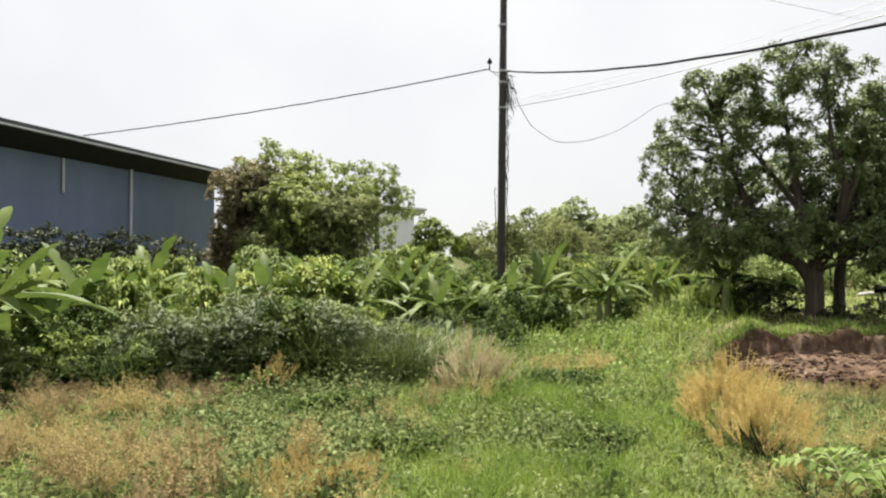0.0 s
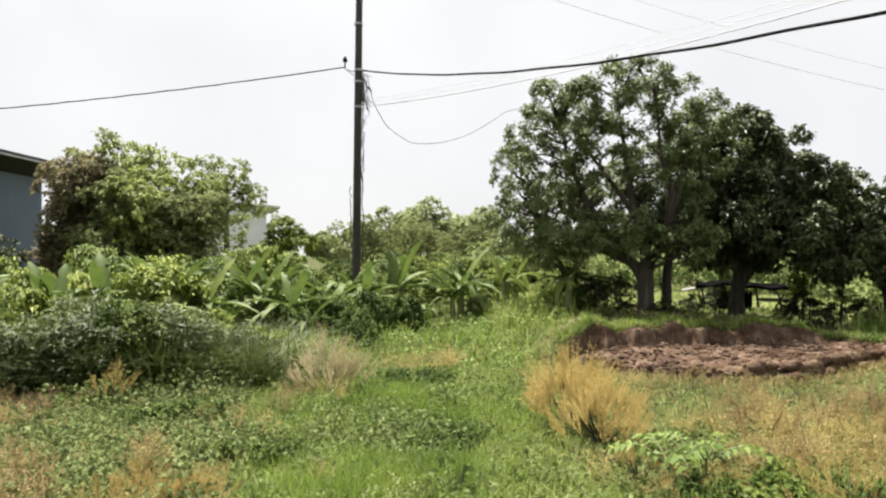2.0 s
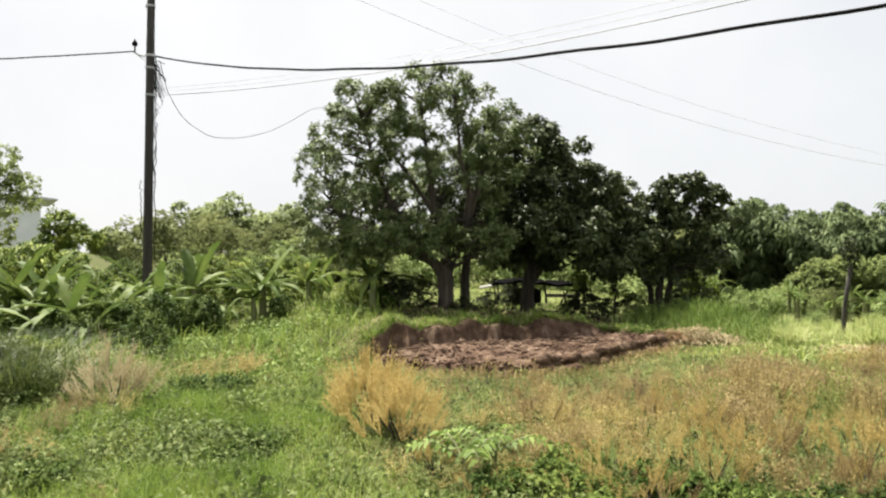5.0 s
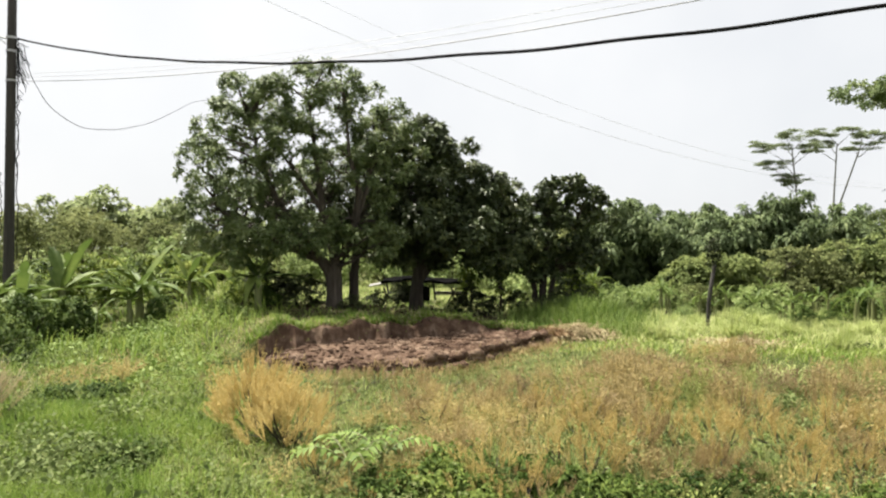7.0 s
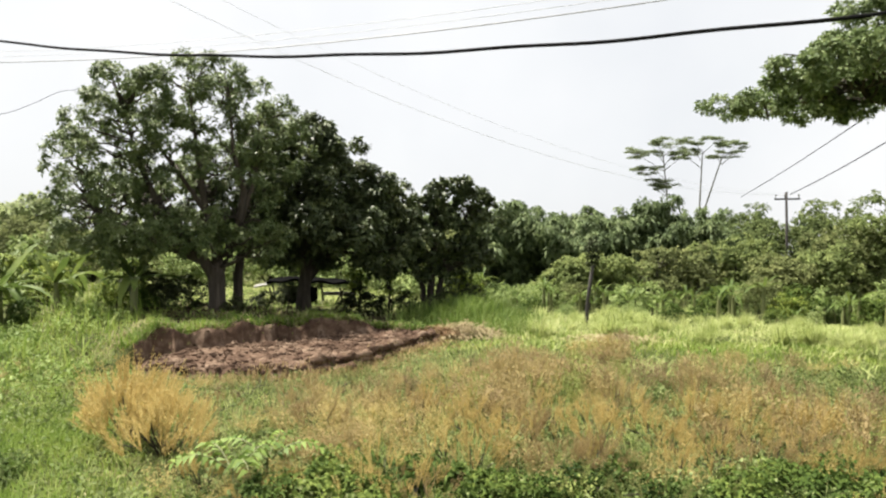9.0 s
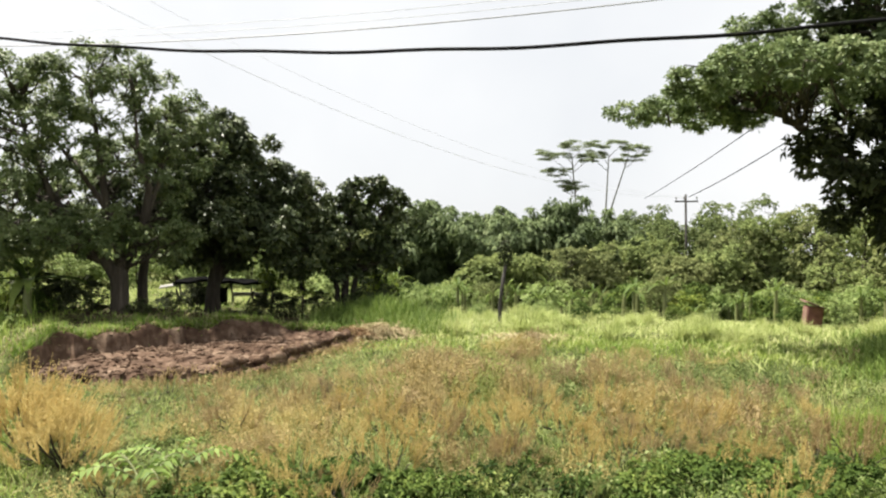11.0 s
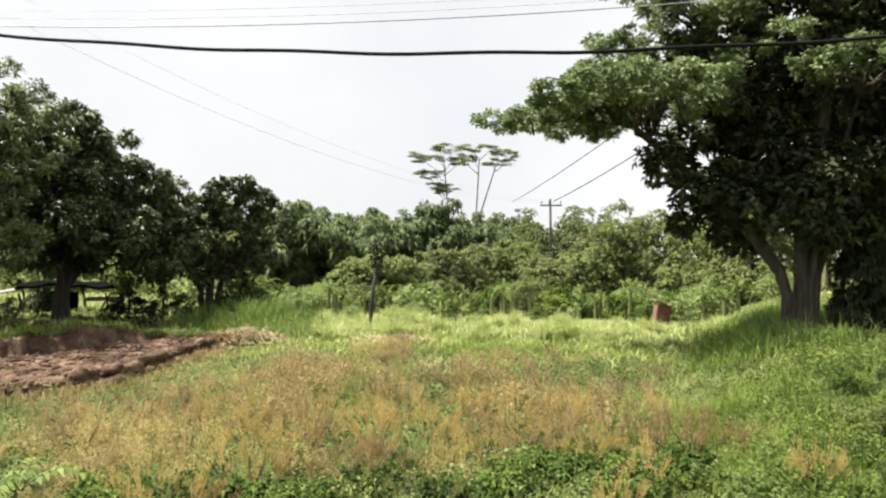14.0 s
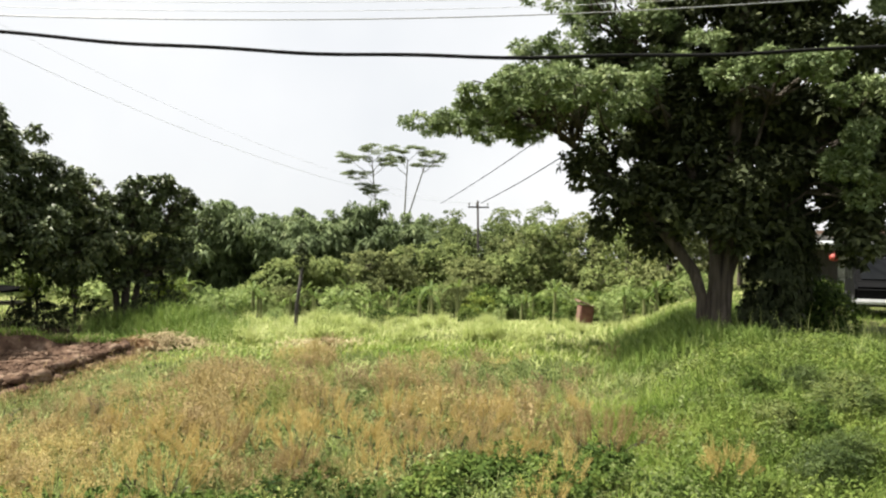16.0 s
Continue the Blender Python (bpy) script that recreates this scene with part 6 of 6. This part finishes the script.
def plume(h, w, n):
    """A feathery dry weed: small leaflets along many fine stems, as loose quads round the origin."""
    k = max(4, n // 12)
    a = rng.uniform(0, 2 * np.pi, k)
    r = w * np.sqrt(rng.random(k))
    tips = np.stack([np.cos(a) * r, np.sin(a) * r, h * (1 - 0.45 * (r / w) ** 2) * rng.uniform(0.75, 1.1, k)], 1)
    s = rng.uniform(0.25, 1.0, (k, 12, 1))
    p = (tips[:, None, :] * s ** np.array([1.25, 1.25, 0.8])).reshape(-1, 3) + rng.normal(0, 0.011, (k * 12, 3))
    d = unit(rng.normal(0, 0.8, (k * 12, 3)) * np.array([1, 1, 0.6]) + np.array([0, 0, 0.7]))
    L = rng.uniform(0.013, 0.03, k * 12)
    q = leaf_quads(p, d, L, L * 0.5, 0.0)
    st = np.stack([np.zeros((k, 3)) + [0.002, 0, 0], np.zeros((k, 3)) - [0.002, 0, 0], tips - [0.0015, 0, 0], tips + [0.0015, 0, 0]], 1)
    return np.concatenate([q, st])


def rosette(h, w, n, L):
    """A leafy herb: broad small leaves held at many heights."""
    a = rng.uniform(0, 2 * np.pi, n)
    r = w * np.sqrt(rng.random(n))
    p = np.stack([np.cos(a) * r, np.sin(a) * r, h * rng.uniform(0.15, 1.0, n) * (1 - 0.4 * (r / w) ** 2)], 1)
    d = unit(np.stack([np.cos(a), np.sin(a), rng.uniform(-0.1, 0.9, n)], 1) + rng.normal(0, 0.5, (n, 3)))
    k = L * rng.uniform(0.6, 1.25, n)
    return leaf_quads(p, d, k, k * 0.46, 0.25)


def spread(protos, x, y, size, tone=None):
    """Copies of small plants set on the ground, each turned and scaled, as one array of quads."""
    pick = rng.integers(0, len(protos), len(x))
    out, tones = [], []
    base = raise_to_ground(x, y)
    for i, q in enumerate(protos):
        m = pick == i
        if not m.any():
            continue
        a = rng.uniform(0, 2 * np.pi, m.sum())
        c, s = np.cos(a), np.sin(a)
        R = np.zeros((m.sum(), 3, 3))
        R[:, 0, 0], R[:, 0, 1], R[:, 1, 0], R[:, 1, 1], R[:, 2, 2] = c, -s, s, c, rng.uniform(0.8, 1.2, m.sum())
        R *= size[m][:, None, None]
        out.append((np.einsum("nij,qvj->nqvi", R, q) + base[m][:, None, None, :]).reshape(-1, 4, 3))
        if tone is not None:
            tones.append(np.repeat(tone[m], len(q)))
    return np.concatenate(out) if tone is None else (np.concatenate(out), np.concatenate(tones))


PLUMES = [plume(0.27, 0.18, 204), plume(0.34, 0.19, 216), plume(0.23, 0.21, 216), plume(0.3, 0.16, 192), plume(0.26, 0.25, 240)]
SPRAYS = [plume(0.46, 0.12, 132), plume(0.54, 0.13, 144), plume(0.4, 0.14, 132)]
HERBS = [rosette(0.24, 0.17, 28, 0.08), rosette(0.3, 0.16, 28, 0.075), rosette(0.18, 0.2, 26, 0.09), rosette(0.34, 0.15, 30, 0.07)]


def plant_quads(protos, n, zone, weight, size):
    x, y, b, d = scatter(n, *zone)
    k = keep(np.clip(weight(x, y, b, d), 0, 1)) & ~bare(x, y)
    x, y = x[k], y[k]
    sz = size * rng.uniform(0.65, 1.25, len(x)) * (0.7 + 0.6 * fnoise(x, y, 1.1, 77)) * low_near_soil(x, y)
    return spread(protos, x, y, sz)


def plants(name, label, category, mat, *sets):
    return tagged(new(name, soup(name, np.concatenate([plant_quads(*a) for a in sets]), mat)), label, category, kind="stuff")


def russet(x, y, b, d):
    return np.clip(3.2 * (fnoise(x, y, 2.2, 51) - 0.5) + 0.5 + 0.75 * smooth(7.6, 10.5, d) * (b > 20) + 0.6 * (b < -16), 0, 1)


def dry_weeds(n, zone):
    """The dry weeds of the clearing: separate tufts, brown, tan or golden, over green gaps."""
    x, y, b, d = scatter(n, *zone)
    k = keep(dryness(x, y, b, d) * (0.14 + 0.86 * smooth(0.38, 0.54, fnoise(x, y, 1.3, 62)))) & ~bare(x, y)
    x, y, b, d = x[k], y[k], b[k], d[k]
    size = rng.uniform(0.6, 1.35, len(x)) * (1 + 0.25 * smooth(42, 55, b) * smooth(6, 8, d)) * (0.62 + 0.5 * smooth(0.4, 0.62, fnoise(x, y, 1.3, 62))) * low_near_soil(x, y)
    tone = 0.72 - 0.34 * russet(x, y, b, d) + 1.0 * (fnoise(x, y, 0.8, 55) - 0.5) + rng.normal(0, 0.07, len(x)) - 0.18 * (b < -15) + 0.4 * (b > -15) * (b < 0) * (d < 6.6) - 0.02 * smooth(48, 62, b)
    tone = np.minimum(tone, 0.7)
    tone = np.where((rng.random(len(x)) < 0.16 * smooth(35, 55, b)), rng.uniform(0.9, 0.96, len(x)), tone)
    q, t = spread(PLUMES, x, y, size, np.clip(tone, 0.02, 0.96))
    me = soup("dry_weeds", q, G_weed)
    me.attributes.new("tone", "FLOAT", "FACE").data.foreach_set("value", t.astype(np.float32))
    tagged(new("dry_weeds", me), "feathery dry weeds in russet, tan and ochre tufts", "weeds", kind="stuff")


dry_weeds(3900, (-36, 88, 4.3, 14.0))


def herb_w(x, y, b, d):
    patch = 1.3 * blob(b, d, -11, 6.8, 8, 2.0) + 0.9 * blob(b, d, 33, 5.4, 9, 1.2) + 0.9 * blob(b, d, 72, 5.8, 14, 1.8) + 0.9 * smooth(83, 90, b) + 0.7 * blob(b, d, 8, 7.5, 6, 1.2)
    return (1 - 0.75 * (b < 2) * dryness(x, y, b, d)) * np.clip(0.10 + patch * smooth(0.32, 0.55, fnoise(x, y, 1.0, 71)) + 0.45 * smooth(0.5, 0.62, fnoise(x, y, 1.3, 72)), 0, 1)


plants("low_herbs", "low leafy green herbs", "weeds", G_herb,
       ([q * 0.68 for q in HERBS], 7800, (-36, 104, 4.2, 14.0), herb_w, 0.95),
       ([q * 0.85 for q in HERBS], 2600, (-26, 14, 4.6, 9.6), lambda x, y, b, d: (1.2 * blob(b, d, -10, 7.0, 8.5, 2.0) + 0.6 * blob(b, d, 8, 6.5, 7, 1.5)) * smooth(0.34, 0.48, fnoise(x, y, 0.8, 79)), 1.0))
plants("bank_herbs", "lush leafy herbs at the thicket foot and roadside", "weeds", L_lush, ([q * 0.8 for q in HERBS], 7000, (-36, 104, 8.5, 17.5), lambda x, y, b, d: np.clip(0.8 * (1 - smooth(16, 24, b)) * smooth(8.5, 11, d) * smooth(0.35, 0.55, fnoise(x, y, 1.5, 73)), 0, 1), 1.25))

plants("roadside_herbs", "bright leafy herbs along the roadside bank", "weeds", L_roadside, ([q * 0.58 for q in HERBS], 3600, (84, 104, 4.8, 13.0), lambda x, y, b, d: smooth(85, 91, b + 3 * (fnoise(x, y, 1.5, 75) - 0.5)) * (0.25 + 0.75 * smooth(0.4, 0.55, fnoise(x, y, 0.9, 74))), 1.1))

# low creeping cover that hides the soil
x, y, b, d = scatter(46000, -37, 104, 4.2, 13.5)
k = ~bare(x, y) & keep(np.clip(1.15 - 0.055 * d, 0.2, 1))
cp = raise_to_ground(x[k], y[k]) + np.array([0, 0, 1.0]) * rng.uniform(0.01, 0.09, k.sum())[:, None]
cd = unit(rng.normal(0, 1, (k.sum(), 3)) * np.array([1, 1, 0.4]) + np.array([0, 0, 0.15]))
cl = rng.uniform(0.035, 0.085, k.sum())
tagged(new("creeping_cover", soup("creeping_cover", leaf_quads(cp, cd, cl, cl * 0.5, 0.1), L_cover)), "low creeping green and brownish leaves over the soil", "weeds", kind="stuff")
# brown leaves under the trees, added to darken the ground like their shade
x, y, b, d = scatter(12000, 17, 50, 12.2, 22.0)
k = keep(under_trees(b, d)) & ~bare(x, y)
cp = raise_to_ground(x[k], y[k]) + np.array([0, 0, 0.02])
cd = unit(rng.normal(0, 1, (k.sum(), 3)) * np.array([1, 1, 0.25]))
tagged(new("fallen_leaves", soup("fallen_leaves", leaf_quads(cp, cd, rng.uniform(0.08, 0.17, k.sum()), rng.uniform(0.03, 0.06, k.sum())), L_shadelitter)), "brown leaf litter under the trees, added to darken the shaded ground", "litter", kind="stuff")
# dry stalks and litter
x, y, b, d = scatter(2600, -36, 90, 4.2, 13.0)
k = keep(0.25 + 0.6 * smooth(0.5, 0.65, fnoise(x, y, 1.4, 81))) & ~bare(x, y)
pp = raise_to_ground(x[k], y[k]) + np.array([0, 0, 0.03])
dd = unit(rng.normal(0, 1, (k.sum(), 3)) * np.array([1, 1, 0.35]))
tagged(new("dry_litter", soup("dry_litter", leaf_quads(pp, dd, rng.uniform(0.05, 0.15, k.sum()), rng.uniform(0.006, 0.016, k.sum())), G_straw)), "straw-coloured dead stalks and leaves", "litter", kind="stuff")


def dry_bush(name, label, b, d, h, w, mat, n, aspect=1.0):
    """One feathery dry bush: many plumes fanned into a dome over thin stems."""
    at = spot(b, d)
    ob = thing(name, label, "bush", at=at, turn=-b)
    c = []
    st = []
    for i in range(n):
        a, r = rng.uniform(0, 6.28), math.sqrt(rng.random())
        e = np.array([math.cos(a) * r * w * 0.5, math.sin(a) * r * w * 0.5 * aspect, h * (1 - 0.55 * r * r) * rng.uniform(0.45, 0.75)])
        q = SPRAYS[i % len(SPRAYS)] * rng.uniform(0.55, 0.9) * (h / 0.6)
        tilt = Matrix.Rotation(r * 0.6, 3, "Y") if r > 0.2 else Matrix()
        R = np.array((Matrix.Rotation(a, 3, "Z") @ tilt.to_3x3() @ Matrix.Rotation(-a, 3, "Z")))
        c.append(q @ R.T + e - np.array([0, 0, 0.12 * h]))
        if i % 3 == 0:
            st.append(curve_path((0.1 * e[0], 0.1 * e[1], -0.05), e, 0.05, 5, 0.01, 0.008, 0.003))
    tagged(part("branchwork", tube_mesh("branchwork", st, M_bark, 4), ob), kind="stuff")
    part("foliage", soup("foliage", np.concatenate(c), mat), ob)
    return ob


dry_bush("ochre_bush", "large feathery ochre-yellow dry bush", 21.8, 7.5, 0.72, 0.75, G_orange, 84)
dry_bush("ochre_bush", "spreading feathery ochre dry bush", 24.4, 6.8, 0.55, 0.8, G_orange, 72)
for b, d, h, w in ((31.4, 5.3, 0.3, 0.4), (34.2, 5.5, 0.32, 0.36), (27.4, 5.9, 0.3, 0.4), (58.5, 6.4, 0.34, 0.4), (63.8, 7.0, 0.4, 0.45), (67.5, 6.6, 0.38, 0.4), (76.5, 6.9, 0.36, 0.4), (-13.6, 5.4, 0.26, 0.5), (-11.6, 5.2, 0.3, 0.55), (-9.6, 5.3, 0.28, 0.55), (-7.8, 5.2, 0.3, 0.5), (-6.2, 5.4, 0.26, 0.45), (-10.4, 5.8, 0.26, 0.4)):
    dry_bush("golden_tuft", "golden feathery upright dry tuft among weeds", b, d, h, w, G_orange, 16)
for i in range(34):
    b, d = 27 + 54 * (i + rng.random()) / 34, math.sqrt(rng.uniform(5.2 ** 2, 10.5 ** 2))
    k = int(rng.choice([0, 0, 1, 1, 2]))
    dry_bush("weed_bush", ("tan ochre", "russet brown", "greyish olive")[k] + " feathery bush among the dry weeds", b, d, rng.uniform(0.24, 0.44) * (1.2 if b > 46 else 1), rng.uniform(0.45, 0.85), (G_orange, G_brown, G_olive)[k], 15)
for i in range(34):
    b, d = 40 + 42 * (i + rng.random()) / 34, math.sqrt(rng.uniform(4.9 ** 2, 8.6 ** 2))
    k = int(rng.choice([0, 0, 0, 1]))
    dry_bush("weed_bush", ("golden tan", "russet tan")[k] + " plumed bush among the dry weeds", b, d, rng.uniform(0.34, 0.52), rng.uniform(0.32, 0.6), (G_orange, G_brown)[k], 12)
dry_bush("tan_bush", "pale tan dry bush of upright twigs", 2.6, 8.8, 0.72, 0.75, G_straw, 34)
dry_bush("russet_bush", "russet-brown dry bush among green grass", 83.2, 7.6, 0.5, 1.2, G_brown, 44)
dry_bush("ochre_bush", "small ochre dry bush beside green grass", 92.2, 6.6, 0.36, 0.5, G_orange, 24)
dry_bush("yellow_tuft", "yellow upright dry tuft before the dark bushes", -13.4, 9.3, 0.5, 0.4, G_orange, 14)
for b, d, s in ((37.5, 5.7, 0.55), (35.2, 5.5, 0.5), (39.6, 5.4, 0.5), (41.6, 5.7, 0.5), (60, 6.2, 0.42), (66.5, 5.6, 0.45), (71, 6.0, 0.5), (75.5, 6.4, 0.5), (79.0, 6.0, 0.5), (82.5, 6.6, 0.5), (55.5, 5.6, 0.45), (48.0, 5.5, 0.45), (12, 6.6, 0.4), (-4.2, 6.3, 0.42), (-9.0, 8.0, 0.5), (9.5, 9.6, 0.5)):
    shrub(SH_LOW, "low_bush", "low dark green leafy bush among weeds", spot(b, d), rng.uniform(0, 360), s, "low weed bushes")


def compound_plant(at, turn, n=5, L=0.55):
    """A young plant with long fronds of paired oval leaflets."""
    ob = thing("frond_plant", "young plant with long fronds of paired green leaflets", "plant", at=at, turn=turn)
    for i in range(n):
        a = i * 6.28 / n + rng.uniform(-0.3, 0.3)
        out = np.array([math.cos(a), math.sin(a), 0])
        s = np.linspace(0, 1, 10)
        mid = out[None] * (L * s)[:, None] + np.array([0, 0, 1.0])[None] * (0.2 + 0.4 * L * np.sin(s * 2.3))[:, None]
        mid[0] = (0, 0, 0.25)
        side = np.array([-out[1], out[0], 0])
        p = np.concatenate([mid[2:], mid[2:]])
        dd = unit(np.concatenate([np.tile(side + out * 0.5, (8, 1)), np.tile(-side + out * 0.5, (8, 1))]))
        f = part("frond", soup("frond", leaf_quads(p, dd, 0.12, 0.045, 0.3), L_lush), ob)
        part("stalk", tube_mesh("stalk", [(np.vstack([[0, 0, -0.05], mid]), np.linspace(0.01, 0.003, 11))], M_bananastem, 4), f)
    return ob


for b, d in ((29.6, 5.7), (32.2, 5.9)):
    compound_plant(spot(b, d), rng.uniform(0, 360), 4, 0.42)


def heap(name, label, b, d, w, h, mat, n, blade=0.35, category="heap"):
    at = spot(b, d)
    x, y = rng.normal(0, w * 0.32, n), rng.normal(0, w * 0.2, n)
    z = h * np.exp(-(x / w * 2) ** 2 - (y / w * 3) ** 2) * rng.uniform(0.3, 1, n)
    dd = unit(rng.normal(0, 1, (n, 3)) * np.array([1, 1, 0.25]))
    ob = new(name, soup(name, leaf_quads(np.stack([x, y, z], 1), dd, blade * rng.uniform(0.5, 1.2, n), 0.025, 0.2), mat))
    ob.matrix_basis = pose(*at, 0, 0, -b)
    return tagged(ob, label, category, kind="stuff")


heap("hay_heap", "low heap of dry cut grass at the soil's end", 47.2, 16.0, 1.5, 0.32, G_straw, 1100)
heap("hay_heap", "low heap of dry cut grass at the soil's end", 45.0, 15.7, 0.8, 0.14, G_darkbrown, 300)
heap("dead_grass_patch", "flattened patch of dead grass below the post", 59.3, 16.0, 1.6, 0.12, G_straw, 1300)
# tall seed stalks by the shade tree
x, y, b, d = scatter(80, 88, 101, 11.5, 14.6)
tagged(new("tall_stalks", blade_mesh("tall_stalks", blades(raise_to_ground(x, y), rng.uniform(0.35, 0.75, 80), 0.007, 0.35), G_pale)), "tall pale seed stalks before the shade tree", "grass", kind="stuff")
for b, d, s, k in ((95.6, 7.8, 0.3, 3), (98.2, 6.8, 0.3, 3), (96.8, 9.4, 0.3, 3), (93.4, 9.0, 0.26, 2), (99.0, 8.6, 0.42, 3), (97.6, 7.7, 0.26, 2), (94.8, 6.2, 0.2, 2), (99.4, 7.2, 0.3, 3)):
    shrub(SH[k], "roadside_shrub", ("dark" if k == 2 else "yellow-green") + " leafy clump on the roadside bank", spot(b, d), rng.uniform(0, 360), s, "roadside clumps")
for b, d, s in ((97.6, 16.5, 0.75), (96.5, 17.0, 0.85), (94.5, 16.5, 0.7), (95.6, 17.5, 0.9)):
    shrub(SH[2], "dark_bush", "dark shaded bush beside the shade tree", spot(b, d), rng.uniform(0, 360), s, "roadside bushes")

for b, d, s in ((96.4, 29.5, 0.55), (97.6, 30, 0.5), (99.5, 30, 0.7), (95.0, 29, 1.0)):
    shrub(SH[2], "garden_shrub", "green garden shrub before the roadside house", spot(b, d), rng.uniform(0, 360), s, "garden shrubs")



def tussock_proto(mat, n=150, h=0.5):
    a = rng.uniform(0, 2 * np.pi, n)
    r = 0.14 * np.sqrt(rng.random(n))
    p = np.stack([np.cos(a) * r, np.sin(a) * r, np.zeros(n)], 1)
    return blade_mesh("tussock", blades(p, h * rng.uniform(0.6, 1.1, n), 0.015, 0.95, 0.9), mat)


TUS = [tussock_proto(G_pale), tussock_proto(G_pale, 120, 0.5), tussock_proto(G_pale, 130, 0.36)]
for i in range(80):
    b, d = rng.uniform(48, 84), rng.uniform(16, 30)
    if i < 14:
        b, d = rng.normal(60.5, 2.2), rng.normal(19.5, 1.6)
    ob = tagged(new("grass_tussock", TUS[int(rng.choice([0, 0, 1, 2]))]), "pale arching grass tussock in the field", "grass", "field tussocks")
    ob.matrix_basis = pose(*spot(b, d), 0, 0, rng.uniform(0, 360)) @ Matrix.Scale(rng.uniform(0.7, 1.4), 4)

# clods on the soil
ico = bmesh.new()
bmesh.ops.create_icosphere(ico, subdivisions=1, radius=1)
iv = np.array([v.co[:] for v in ico.verts])
it = np.array([[v.index for v in f.verts] for f in ico.faces])
ico.free()
x, y = rng.uniform(4.5, 11, 9000), rng.uniform(8.8, 12.2, 9000)
k = (soil_mask(x, y) > 0.5) & keep(0.25 + 0.75 * smooth(0.4, 0.6, fnoise(x, y, 0.8, 91)))
x, y = x[k], y[k]
ex = rng.uniform(6.4, 10.8, 420)
ey = np.interp(ex, NEAR_X, NEAR_Y) + rng.normal(0.02, 0.09, 420)
sz = np.concatenate([np.minimum(rng.lognormal(-3.85, 0.5, len(x)), 0.065), np.minimum(rng.lognormal(-2.9, 0.45, 420), 0.12)])
x, y = np.concatenate([x, ex]), np.concatenate([y, ey])
n = len(x)
cv = iv[None] * (1 + rng.normal(0, 0.18, (n, len(iv), 1))) * sz[:, None, None] * np.array([1.2, 1, 0.7]) + np.stack([x, y, gz(x, y) + sz * 0.2], 1)[:, None]
tagged(new("soil_clods", mesh_of("soil_clods", cv.reshape(-1, 3), [(it[None] + np.arange(n)[:, None, None] * len(iv)).reshape(-1, 3)], M_soil)), "loose lumps of red-brown soil", "soil", kind="stuff")

# herbs and grass of the verge, thinning out towards the road behind
x, y, b, d = scatter(9000, -180, 180, 0.8, 12.0)
k = keep(np.where((b > -37) & (b < 104), (d < 4.9) * smooth(1.2, 4.2, d), 0.75 * smooth(1.5, 5.0, d)) * smooth(0.36, 0.6, fnoise(x, y, 1.2, 95)) * smooth(-9, -2, y))
tagged(new("verge_herbs", soup("verge_herbs", spread([q * 0.68 for q in HERBS], x[k], y[k], rng.uniform(0.6, 1.2, k.sum())), G_herb)), "low leafy herbs scattered over the verge", "weeds", kind="stuff")
x, y, b, d = scatter(60000, -180, 180, 0.5, 12.0)
k = keep(np.where((b > -37) & (b < 104), d < 4.9, 0.45) * (0.3 + 0.7 * smooth(0.4, 0.6, fnoise(x, y, 1.0, 96))))
tagged(new("verge_turf", blade_mesh("verge_turf", blades(raise_to_ground(x[k], y[k]), rng.uniform(0.05, 0.15, k.sum()), 0.012, 1.0), G_green)), "uneven green turf of the verge", "grass", kind="stuff")
